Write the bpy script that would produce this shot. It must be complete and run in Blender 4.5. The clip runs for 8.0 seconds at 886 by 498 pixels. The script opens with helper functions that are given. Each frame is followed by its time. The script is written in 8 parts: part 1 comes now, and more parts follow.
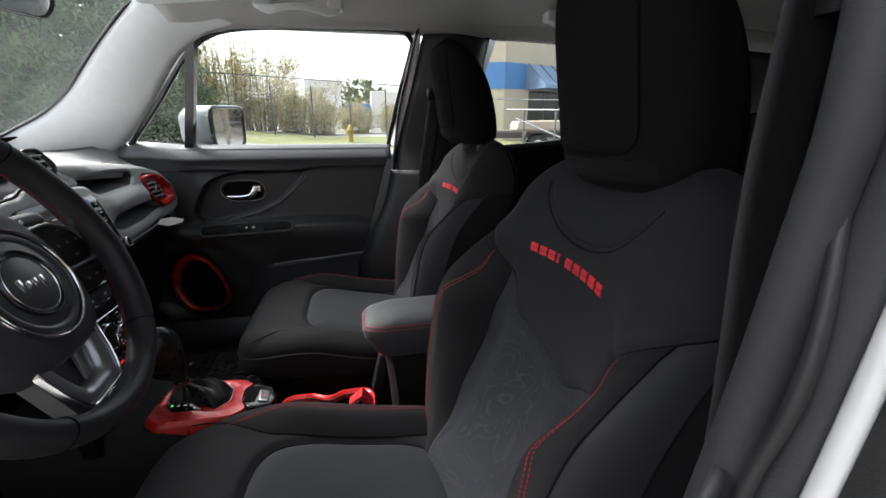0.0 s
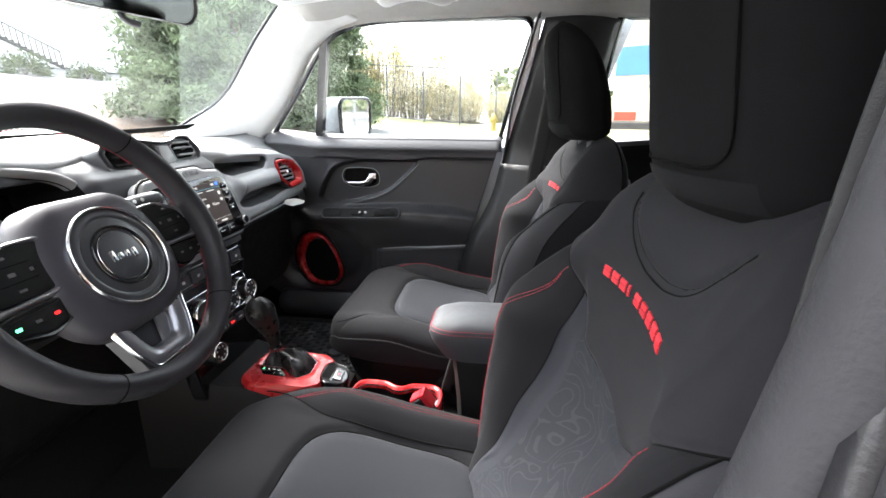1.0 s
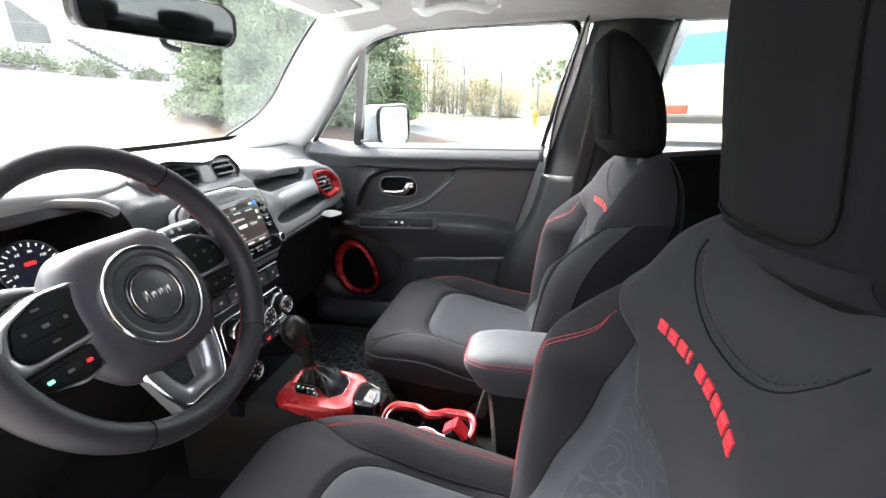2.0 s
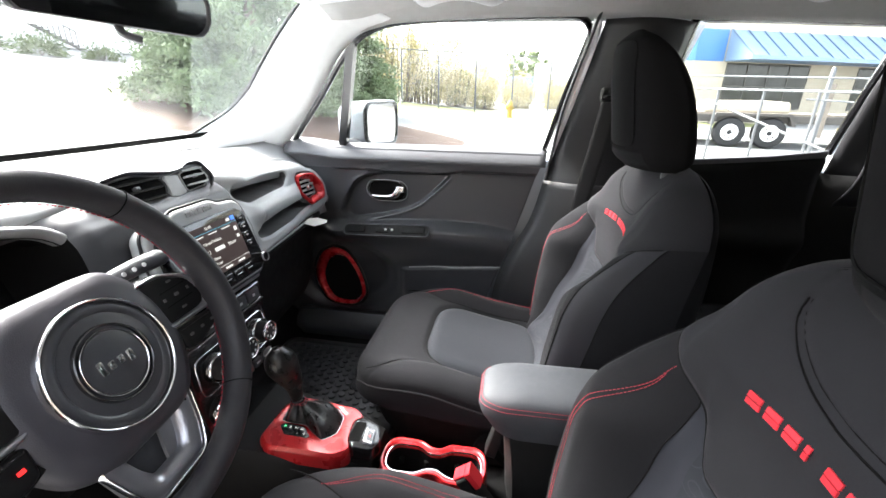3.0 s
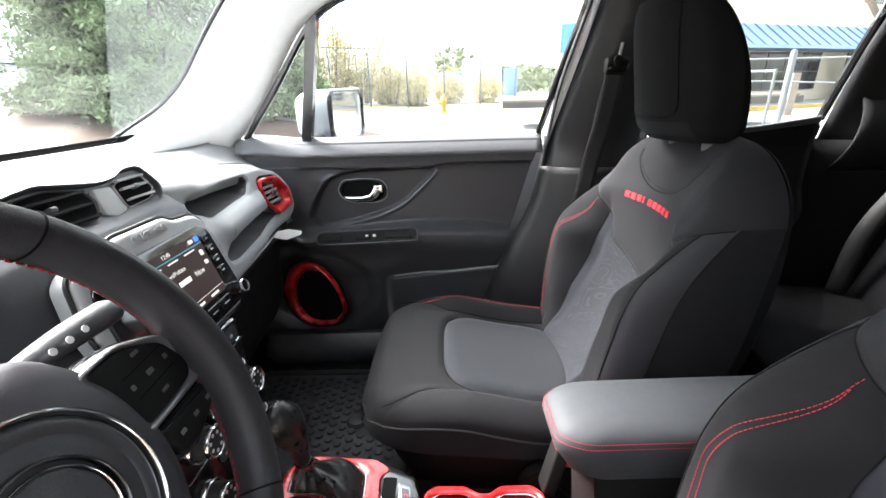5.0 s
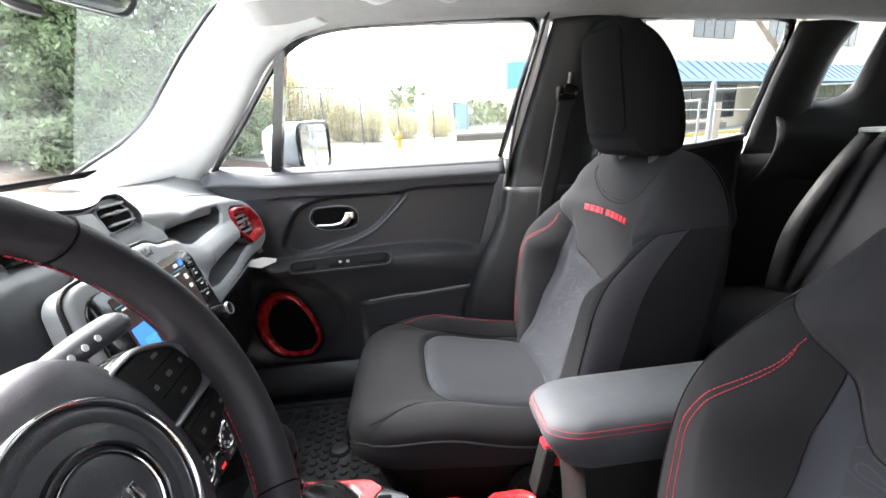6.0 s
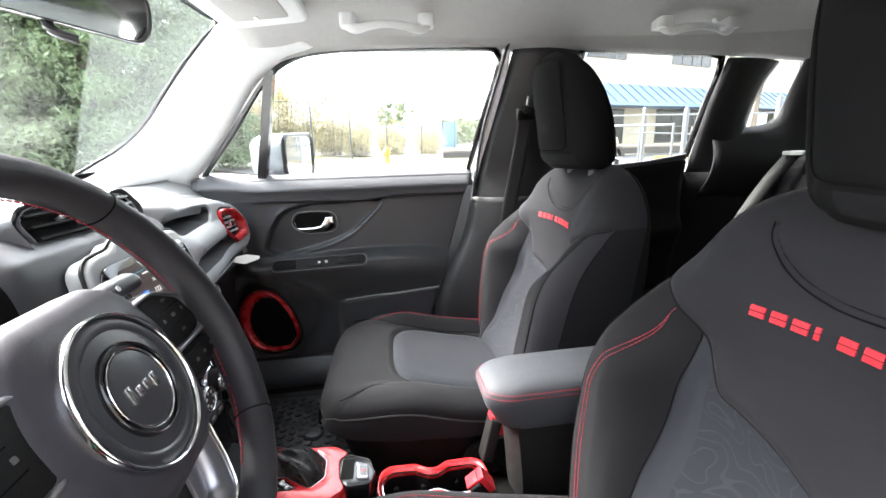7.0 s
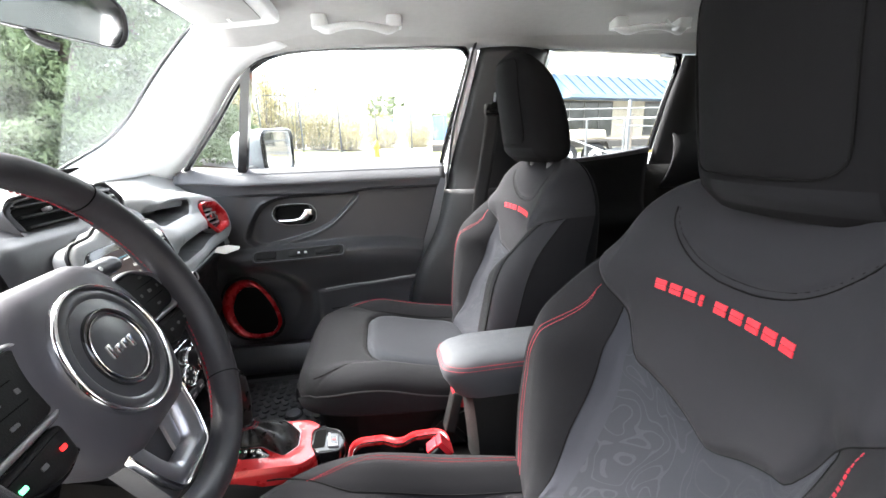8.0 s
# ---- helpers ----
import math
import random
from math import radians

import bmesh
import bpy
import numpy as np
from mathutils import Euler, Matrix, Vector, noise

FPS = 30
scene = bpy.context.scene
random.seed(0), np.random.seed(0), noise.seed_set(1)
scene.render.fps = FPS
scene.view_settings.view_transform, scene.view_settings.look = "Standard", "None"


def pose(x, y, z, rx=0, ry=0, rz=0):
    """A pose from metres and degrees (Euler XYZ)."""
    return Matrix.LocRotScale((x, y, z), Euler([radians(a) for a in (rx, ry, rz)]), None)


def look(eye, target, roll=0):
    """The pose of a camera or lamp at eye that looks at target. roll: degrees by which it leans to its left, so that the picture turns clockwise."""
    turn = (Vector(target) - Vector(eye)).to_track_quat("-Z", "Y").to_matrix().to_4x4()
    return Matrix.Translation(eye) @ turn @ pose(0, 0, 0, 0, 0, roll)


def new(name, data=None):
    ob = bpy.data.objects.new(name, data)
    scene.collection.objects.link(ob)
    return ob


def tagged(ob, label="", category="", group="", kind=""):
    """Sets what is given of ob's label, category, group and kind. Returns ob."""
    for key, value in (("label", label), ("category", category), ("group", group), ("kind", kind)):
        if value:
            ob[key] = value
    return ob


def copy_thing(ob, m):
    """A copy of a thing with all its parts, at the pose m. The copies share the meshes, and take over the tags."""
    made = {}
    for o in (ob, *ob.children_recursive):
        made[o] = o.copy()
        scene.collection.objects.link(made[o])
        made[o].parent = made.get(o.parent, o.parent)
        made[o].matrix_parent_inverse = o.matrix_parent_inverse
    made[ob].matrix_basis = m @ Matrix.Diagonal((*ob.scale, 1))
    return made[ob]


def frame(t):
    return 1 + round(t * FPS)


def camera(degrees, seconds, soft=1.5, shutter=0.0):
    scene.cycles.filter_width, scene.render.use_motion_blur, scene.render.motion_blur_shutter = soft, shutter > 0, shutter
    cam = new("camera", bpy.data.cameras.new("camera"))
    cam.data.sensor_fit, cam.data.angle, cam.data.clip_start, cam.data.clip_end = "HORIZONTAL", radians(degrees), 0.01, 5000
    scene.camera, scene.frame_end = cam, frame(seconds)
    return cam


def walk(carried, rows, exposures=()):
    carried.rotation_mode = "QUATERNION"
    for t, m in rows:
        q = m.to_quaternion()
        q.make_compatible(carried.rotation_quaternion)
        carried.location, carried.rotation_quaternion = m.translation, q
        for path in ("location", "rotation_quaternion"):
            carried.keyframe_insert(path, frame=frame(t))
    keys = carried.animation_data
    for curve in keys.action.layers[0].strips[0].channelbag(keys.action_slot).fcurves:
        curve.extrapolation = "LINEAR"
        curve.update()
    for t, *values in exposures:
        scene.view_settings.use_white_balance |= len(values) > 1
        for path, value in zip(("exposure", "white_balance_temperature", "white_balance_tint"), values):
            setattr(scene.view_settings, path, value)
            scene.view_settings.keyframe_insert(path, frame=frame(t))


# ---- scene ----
cam = camera(93.6, 8.0)
METRES, EYE, TILT, LEAN, TURN = 0.9, 1.29, -16.5, 0.0, -11.5
EYE_X, EYE_Y = -0.3, -0.845
ROWS = [
    (0.0, 0.0, 0.0, 0.0, 0.0, 0.0, 0.0),
    (0.5, 0.0749, 0.0598, 0.0161, 11.02, -1.33, -3.58),
    (1.0, 0.1155, 0.0793, 0.0357, 18.26, -2.35, -5.74),
    (1.5, 0.1227, 0.0927, 0.0665, 23.85, -3.22, -6.34),
    (3.0, -0.0279, 0.1948, 0.158, 19.76, -4.49, -6.8),
    (3.5, -0.0929, 0.2313, 0.1605, 16.59, -4.8, -5.83),
    (4.0, -0.1483, 0.2757, 0.163, 15.26, -4.9, -4.46),
    (4.5, -0.2019, 0.3244, 0.1637, 14.43, -5.16, -3.74),
    (6.0, -0.2706, 0.2737, 0.1105, 6.24, 0.32, 1.16),
    (6.5, -0.2456, 0.2045, 0.0864, 5.71, 2.06, 0.73),
    (7.0, -0.2015, 0.1508, 0.0624, 4.41, 2.5, 0.29),
    (7.5, -0.1596, 0.1049, 0.0487, 4.09, 2.79, 0.68),
    (8.0, -0.1281, 0.0794, 0.043, 3.35, 1.64, 0.86),
]
EXPOSURE = [(0.0, -1.18), (0.25, -0.6), (0.5, -0.05), (1.0, 0.4), (1.5, 0.68), (3.0, 0.56), (4.5, 0.5), (6.0, 0.55), (7.0, 0.7), (8.0, 0.86)]
GAIN = 3.1
walk(cam, [(t, pose(EYE_X, EYE_Y, EYE, TILT, LEAN, TURN) @ pose(METRES * x, METRES * y, METRES * z, 90 + pitch, roll, yaw)) for t, x, y, z, yaw, pitch, roll in ROWS],
     [(t, e + GAIN) for t, e in EXPOSURE])

# ---- world and light ----
world = bpy.data.worlds.new("overcast_sky")
scene.world = world
world.use_nodes = True
_nt = world.node_tree
_sky = _nt.nodes.new("ShaderNodeTexSky")
_sky.sky_type = "NISHITA"
_sky.sun_disc = False
_sky.sun_elevation, _sky.sun_rotation = radians(46), radians(297)
_sky.dust_density, _sky.air_density = 4.0, 1.0
_hs = _nt.nodes.new("ShaderNodeHueSaturation")
_hs.inputs["Saturation"].default_value = 0.35
_nt.links.new(_sky.outputs[0], _hs.inputs["Color"])
_nt.links.new(_hs.outputs[0], _nt.nodes["Background"].inputs[0])
_nt.nodes["Background"].inputs[1].default_value = 0.15
_sun = bpy.data.lights.new("sun", "SUN")
_sun.energy, _sun.angle, _sun.color = 3.0, radians(30), (1.0, 0.98, 0.95)
sun = new("sun", _sun)
sun.matrix_world = look((-6, 3, 7), (0, 0, 0))


# ---- materials ----
def mat(name, color, rough=0.5, metal=0.0, var=0.2, scale=30.0, bump=0.15, bscale=350.0, coat=0.0, sheen=0.0, big=3.0, dist=0.002, spec=0.5):
    """A surface with grain and larger uneven wear, over real-world sizes."""
    m = bpy.data.materials.new(name)
    m.use_nodes = True
    nt = m.node_tree
    b = nt.nodes["Principled BSDF"]
    co = nt.nodes.new("ShaderNodeTexCoord")
    n1, n2, n3 = (nt.nodes.new("ShaderNodeTexNoise") for _ in range(3))
    for n, s in ((n1, scale), (n2, big), (n3, bscale)):
        n.inputs["Scale"].default_value = s
        n.inputs["Detail"].default_value = 4
        nt.links.new(co.outputs["Object"], n.inputs["Vector"])
    add = nt.nodes.new("ShaderNodeMath")
    add.operation = "ADD"
    nt.links.new(n1.outputs[0], add.inputs[0])
    nt.links.new(n2.outputs[0], add.inputs[1])
    ramp = nt.nodes.new("ShaderNodeMapRange")
    ramp.inputs[1].default_value, ramp.inputs[2].default_value = 0.6, 1.4
    ramp.inputs[3].default_value, ramp.inputs[4].default_value = 1 - var, 1 + var
    nt.links.new(add.outputs[0], ramp.inputs[0])
    mul = nt.nodes.new("ShaderNodeVectorMath")
    mul.operation = "SCALE"
    mul.inputs[0].default_value = color[:3]
    nt.links.new(ramp.outputs[0], mul.inputs["Scale"])
    nt.links.new(mul.outputs[0], b.inputs["Base Color"])
    rr = nt.nodes.new("ShaderNodeMapRange")
    rr.inputs[1].default_value, rr.inputs[2].default_value = 0.3, 0.7
    rr.inputs[3].default_value, rr.inputs[4].default_value = max(rough - 0.06, 0.02), min(rough + 0.06, 1)
    nt.links.new(n1.outputs[0], rr.inputs[0])
    nt.links.new(rr.outputs[0], b.inputs["Roughness"])
    if bump:
        bp = nt.nodes.new("ShaderNodeBump")
        bp.inputs["Strength"].default_value, bp.inputs["Distance"].default_value = bump, dist
        nt.links.new(n3.outputs[0], bp.inputs["Height"])
        nt.links.new(bp.outputs[0], b.inputs["Normal"])
    b.inputs["Metallic"].default_value = metal
    b.inputs["Coat Weight"].default_value = coat
    b.inputs["Coat Roughness"].default_value = 0.08
    b.inputs["Sheen Weight"].default_value = sheen
    b.inputs["Specular IOR Level"].default_value = spec
    return m


def glass(name, tint=(1, 1, 1), gloss=0.03, rough=0.0):
    m = bpy.data.materials.new(name)
    m.use_nodes = True
    nt = m.node_tree
    nt.nodes.remove(nt.nodes["Principled BSDF"])
    t, g, mix = (nt.nodes.new("ShaderNodeBsdf" + k) for k in ("Transparent", "Glossy", "Transparent"))
    nt.nodes.remove(mix)
    mix = nt.nodes.new("ShaderNodeMixShader")
    t.inputs[0].default_value = (*tint, 1)
    g.inputs["Roughness"].default_value = rough
    fr = nt.nodes.new("ShaderNodeLayerWeight")
    pw, ad = nt.nodes.new("ShaderNodeMath"), nt.nodes.new("ShaderNodeMath")
    pw.operation, ad.operation = "POWER", "MULTIPLY_ADD"
    pw.inputs[1].default_value = 5.0
    ad.inputs[1].default_value, ad.inputs[2].default_value = 0.55, gloss
    nt.links.new(fr.outputs["Facing"], pw.inputs[0])
    nt.links.new(pw.outputs[0], ad.inputs[0])
    nt.links.new(ad.outputs[0], mix.inputs[0])
    nt.links.new(t.outputs[0], mix.inputs[1])
    nt.links.new(g.outputs[0], mix.inputs[2])
    nt.links.new(mix.outputs[0], nt.nodes["Material Output"].inputs[0])
    return m


def dust(name):
    """A thin film of dust on glass: mostly clear, partly scattering."""
    m = bpy.data.materials.new(name)
    m.use_nodes = True
    nt = m.node_tree
    nt.nodes.remove(nt.nodes["Principled BSDF"])
    t, d, mix = nt.nodes.new("ShaderNodeBsdfTransparent"), nt.nodes.new("ShaderNodeBsdfTranslucent"), nt.nodes.new("ShaderNodeMixShader")
    d.inputs[0].default_value = (0.75, 0.82, 0.84, 1)
    no, mr, co = nt.nodes.new("ShaderNodeTexNoise"), nt.nodes.new("ShaderNodeMapRange"), nt.nodes.new("ShaderNodeTexCoord")
    no.inputs["Scale"].default_value, no.inputs["Detail"].default_value = 4.0, 3
    nt.links.new(co.outputs["Object"], no.inputs["Vector"])
    nt.links.new(no.outputs[0], mr.inputs[0])
    mr.inputs[3].default_value, mr.inputs[4].default_value = 0.018, 0.026
    nt.links.new(mr.outputs[0], mix.inputs[0])
    nt.links.new(t.outputs[0], mix.inputs[1])
    nt.links.new(d.outputs[0], mix.inputs[2])
    nt.links.new(mix.outputs[0], nt.nodes["Material Output"].inputs[0])
    return m


def glow(name, color, strength):
    m = bpy.data.materials.new(name)
    m.use_nodes = True
    b = m.node_tree.nodes["Principled BSDF"]
    b.inputs["Base Color"].default_value = (*[c * 0.2 for c in color], 1)
    b.inputs["Emission Color"].default_value = (*color, 1)
    b.inputs["Emission Strength"].default_value = strength
    return m


FABRIC = mat("black_knit_fabric", (0.0110, 0.0109, 0.0124), 0.92, var=0.22, scale=500, bump=0.35, bscale=1400, sheen=0.02, dist=0.001, spec=0.12)
YOKE = mat("charcoal_smooth_fabric", (0.0172, 0.0168, 0.0196), 0.85, var=0.18, scale=500, bump=0.3, bscale=1600, sheen=0.02, dist=0.001, spec=0.15)
HEADCLOTH = mat("black_headrest_fabric", (0.0068, 0.0066, 0.0074), 0.9, var=0.2, scale=500, bump=0.35, bscale=1400, dist=0.001, spec=0.12)
# bolster side band; window light on it is put into the lighter colour
SIDE = mat("window_lit_bolster_side", (0.018, 0.018, 0.022), 0.6, var=0.12, scale=200, bump=0.2, bscale=900, dist=0.001, spec=0.3)
INSERT = mat("blue_grey_insert_fabric", (0.0165, 0.0176, 0.0225), 0.85, var=0.12, scale=600, bump=0.3, bscale=1500, sheen=0.03, dist=0.001, spec=0.2)
BACKPLAIN = mat("blue_grey_back_fabric", (0.0205, 0.0216, 0.0275), 0.85, var=0.12, scale=600, bump=0.3, bscale=1500, sheen=0.03, dist=0.001, spec=0.2)
PADCLOTH = mat("blue_grey_cushion_fabric", (0.0168, 0.0182, 0.0225), 0.85, var=0.12, scale=600, bump=0.3, bscale=1500, sheen=0.03, dist=0.001, spec=0.2)


def contours(m, color, scale=13.0, count=11.0):
    """Woven map-like contour lines, a little lighter than the cloth."""
    nt = m.node_tree
    b = nt.nodes["Principled BSDF"]
    old = b.inputs["Base Color"].links[0].from_socket
    co, no = nt.nodes.new("ShaderNodeTexCoord"), nt.nodes.new("ShaderNodeTexNoise")
    no.inputs["Scale"].default_value, no.inputs["Detail"].default_value, no.inputs["Distortion"].default_value = scale, 1.0, 0.8
    nt.links.new(co.outputs["Object"], no.inputs["Vector"])
    mul, fr, sb, ab, mr = (nt.nodes.new("ShaderNodeMath") for _ in range(5))
    mul.operation, fr.operation, sb.operation, ab.operation, mr.operation = "MULTIPLY", "FRACT", "SUBTRACT", "ABSOLUTE", "LESS_THAN"
    mul.inputs[1].default_value, sb.inputs[1].default_value, mr.inputs[1].default_value = count, 0.5, 0.085
    for p, q in ((no, mul), (mul, fr), (fr, sb), (sb, ab), (ab, mr)):
        nt.links.new(p.outputs[0], q.inputs[0])
    mix = nt.nodes.new("ShaderNodeMix")
    mix.data_type = "RGBA"
    nt.links.new(mr.outputs[0], mix.inputs[0])
    nt.links.new(old, mix.inputs[6])
    mix.inputs[7].default_value = (*color, 1)
    nt.links.new(mix.outputs[2], b.inputs["Base Color"])


contours(INSERT, (0.0235, 0.025, 0.030))
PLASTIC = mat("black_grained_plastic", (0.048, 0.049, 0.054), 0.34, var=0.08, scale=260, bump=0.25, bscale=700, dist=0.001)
# lighter copy of the door plastic; sky light from the window is painted in
DOORTOP = mat("skylit_door_top", (0.105, 0.107, 0.115), 0.36, var=0.08, scale=260, bump=0.2, bscale=800, dist=0.001)
TRIMB = mat("black_pillar_plastic", (0.015, 0.015, 0.017), 0.50, var=0.15, scale=40, bump=0.25, bscale=700, dist=0.001)
# charcoal dash plastic; windscreen skylight and glare are put into this pale colour
SOFT = mat("skylit_soft_touch_plastic", (0.275, 0.278, 0.278), 0.42, var=0.10, scale=30, bump=0.3, bscale=800, dist=0.001, spec=0.7)
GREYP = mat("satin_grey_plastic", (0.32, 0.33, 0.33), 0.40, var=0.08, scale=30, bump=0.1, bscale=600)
# darker copy of the fascia plastic; recess shade is put into the colour
TRAYG = mat("shaded_tray_plastic", (0.10, 0.10, 0.102), 0.5, var=0.10, scale=30, bump=0.2, bscale=700, dist=0.001)
# near-black for seams and grilles; in wells and cavities it paints in the shade
DEEP = mat("matt_black_and_recess_shade", (0.005, 0.005, 0.005), 0.85, var=0.2, spec=0.08)
LINER = mat("light_grey_headliner_felt", (0.45, 0.446, 0.44), 0.95, var=0.06, scale=60, bump=0.3, bscale=900, dist=0.001)
PILLAR = mat("light_grey_pillar_trim", (0.80, 0.815, 0.82), 0.7, var=0.05, scale=40, bump=0.15, bscale=900, dist=0.001)
RED = mat("red_metallic_trim", (0.52, 0.018, 0.022), 0.28, metal=0.25, var=0.08, bump=0.0, coat=0.6)
REDFLAT = mat("red_plastic_button", (0.50, 0.014, 0.022), 0.4, var=0.08, bump=0.0)
THREAD = mat("red_thread", (0.30, 0.008, 0.022), 0.7, var=0.2, bump=0.0)
EMBROID = mat("red_embroidery", (0.60, 0.02, 0.035), 0.7, var=0.2, scale=900, bump=0.4, bscale=1500, dist=0.001)
CHROME = mat("chrome", (0.75, 0.75, 0.76), 0.10, metal=1.0, var=0.03, bump=0.0)
SILVER = mat("satin_silver_paint", (0.36, 0.36, 0.38), 0.33, metal=0.85, var=0.05, bump=0.0)
GLOSS = mat("gloss_black_plastic", (0.010, 0.010, 0.011), 0.14, var=0.2, bump=0.0, coat=0.5)
BOOT = mat("glossy_black_boot_leather", (0.014, 0.014, 0.014), 0.30, var=0.08, scale=60, bump=0.08, bscale=500, dist=0.001, spec=0.35)
LEATHER = mat("black_wheel_leather", (0.026, 0.025, 0.028), 0.42, var=0.2, scale=120, bump=0.35, bscale=1000, dist=0.001, spec=0.3)
VINYL = mat("grey_armrest_vinyl", (0.036, 0.039, 0.045), 0.7, var=0.12, scale=90, bump=0.25, bscale=900, dist=0.001)
# darkest black plastic; on the low dash parts its colour includes footwell shade
DARKP = mat("deep_black_and_shaded_plastic", (0.008, 0.008, 0.008), 0.6, var=0.2, scale=40, bump=0.25, bscale=700, dist=0.001, spec=0.2)
PAD = mat("dark_horn_pad_vinyl", (0.050, 0.048, 0.056), 0.42, var=0.12, scale=60, bump=0.2, bscale=900, dist=0.001)
RUBBER = mat("black_rubber", (0.020, 0.020, 0.021), 0.6, var=0.2, scale=60, bump=0.2, bscale=500, spec=0.3)
MATRUB = mat("dark_grey_mat_rubber", (0.032, 0.032, 0.034), 0.5, var=0.2, scale=60, bump=0.2, bscale=500)
SEAL = mat("dark_grey_door_seal", (0.031, 0.031, 0.035), 0.6, var=0.15, scale=60, bump=0.2, bscale=500, spec=0.3)
CARPET = mat("black_carpet", (0.010, 0.010, 0.010), 0.95, var=0.4, scale=300, bump=0.6, bscale=700, spec=0.1)
WEBBING = mat("black_seat_belt_webbing", (0.014, 0.014, 0.015), 0.6, var=0.15, scale=300, bump=0.4, bscale=1200, dist=0.001)
PAINT = mat("silver_white_car_paint", (0.62, 0.64, 0.66), 0.3, metal=0.2, var=0.04, bump=0.0, coat=0.7)
MIRPAINT = mat("grey_blue_mirror_paint", (0.17, 0.185, 0.21), 0.4, metal=0.2, var=0.04, bump=0.0, coat=0.2)
PAPER = mat("white_paper", (0.8, 0.8, 0.78), 0.7, var=0.04, bump=0.0)
DIM = mat("grey_printed_mark", (0.11, 0.11, 0.11), 0.5, var=0.03, bump=0.0)
PRINT = mat("white_printed_mark", (0.7, 0.7, 0.7), 0.5, var=0.03, bump=0.0)
MIRROR = mat("mirror_silver", (0.9, 0.9, 0.9), 0.01, metal=1.0, var=0.01, bump=0.0)
GLASS = glass("clear_window_glass", (0.96, 0.98, 0.97))
TINT = glass("tinted_rear_glass", (0.32, 0.34, 0.34))
DUST = dust("road_dust_film")
SCREEN = glow("screen_background", (0.06, 0.035, 0.03), 0.05)
SCRTXT = glow("screen_white", (0.9, 0.9, 0.85), 0.10)
SCRBLUE = glow("screen_blue", (0.05, 0.2, 0.8), 0.18)
SCRCYAN = glow("screen_cyan", (0.15, 0.6, 0.8), 0.08)
LITRED = glow("instrument_red", (0.9, 0.02, 0.02), 0.25)
LITGREEN = glow("instrument_green", (0.1, 0.8, 0.3), 0.5)
LITBLUE = glow("instrument_dim_blue", (0.03, 0.035, 0.07), 0.02)


# ---- shaping kit ----
def link(name, me, material, parent):
    ob = new(name, me)
    if material:
        me.materials.append(material)
    if parent is not None:
        ob.parent = parent
        ob.matrix_parent_inverse = Matrix.Translation(parent.location).inverted() if parent.data is None else Matrix()
    return ob


def part(name, bm, material, parent=None, label="", smooth=True, solid=0.0, sub=0):
    """Links a bmesh, built in world metres, as one mesh object under a thing or part."""
    bmesh.ops.recalc_face_normals(bm, faces=bm.faces)
    me = bpy.data.meshes.new(name)
    bm.to_mesh(me)
    bm.free()
    if smooth:
        me.shade_smooth()
        me.set_sharp_from_angle(angle=radians(38))
    ob = link(name, me, material, parent)
    if solid:
        mod = ob.modifiers.new("thickness", "SOLIDIFY")
        mod.thickness, mod.offset = solid, 0
    if sub:
        mod = ob.modifiers.new("round", "SUBSURF")
        mod.levels = mod.render_levels = sub
    if label:
        tagged(ob, label)
    return ob


def thing(name, label, category, at=(0, 0, 0), group="", kind=""):
    ob = new(name)
    ob.location = at
    ob.empty_display_size = 0.05
    return tagged(ob, label, category, group, kind)


def crom(pts, n=8, closed=False):
    """A smooth curve through points."""
    p = [Vector(q) for q in pts]
    if len(p) < 3:
        return p
    out = []
    m = len(p) if closed else len(p) - 1
    for i in range(m):
        a, b, c, d = ((p[(i + k) % len(p)] for k in (-1, 0, 1, 2)) if closed else
                      (p[max(i - 1, 0)], p[i], p[i + 1], p[min(i + 2, len(p) - 1)]))
        for k in range(n):
            t = k / n
            out.append(0.5 * ((2 * b) + (c - a) * t + (2 * a - 5 * b + 4 * c - d) * t * t + (3 * b - a - 3 * c + d) * t ** 3))
    if not closed:
        out.append(p[-1].copy())
    return out


def rounded(pts, r, n=5):
    """A closed outline with rounded corners."""
    out, p = [], [Vector(q) for q in pts]
    for i, b in enumerate(p):
        a, c = p[i - 1], p[(i + 1) % len(p)]
        rr = min(r, (a - b).length * 0.45, (c - b).length * 0.45)
        s, e = b + (a - b).normalized() * rr, b + (c - b).normalized() * rr
        for k in range(n + 1):
            t = k / n
            out.append(s * (1 - t) ** 2 + b * 2 * t * (1 - t) + e * t * t)
    return out


def resample(pts, n, closed=True):
    p = [Vector(q) for q in pts]
    if closed:
        p = p + [p[0]]
    d = [0.0]
    for a, b in zip(p, p[1:]):
        d.append(d[-1] + (b - a).length)
    out, j = [], 0
    for k in range(n):
        s = d[-1] * k / (n if closed else n - 1)
        while j < len(d) - 2 and d[j + 1] < s:
            j += 1
        t = (s - d[j]) / max(d[j + 1] - d[j], 1e-9)
        out.append(p[j].lerp(p[j + 1], min(max(t, 0), 1)))
    return out


def grid(bm, rows, close_u=False, close_v=False):
    """Faces between rows of points; returns the vertex rows."""
    vs = [[bm.verts.new(q) for q in r] for r in rows]
    nv, nu = len(vs), len(vs[0])
    for j in range(nv if close_v else nv - 1):
        for i in range(nu if close_u else nu - 1):
            q = [vs[j][i], vs[j][(i + 1) % nu], vs[(j + 1) % nv][(i + 1) % nu], vs[(j + 1) % nv][i]]
            if len({id(v) for v in q}) == 4:
                bm.faces.new(q)
    return vs


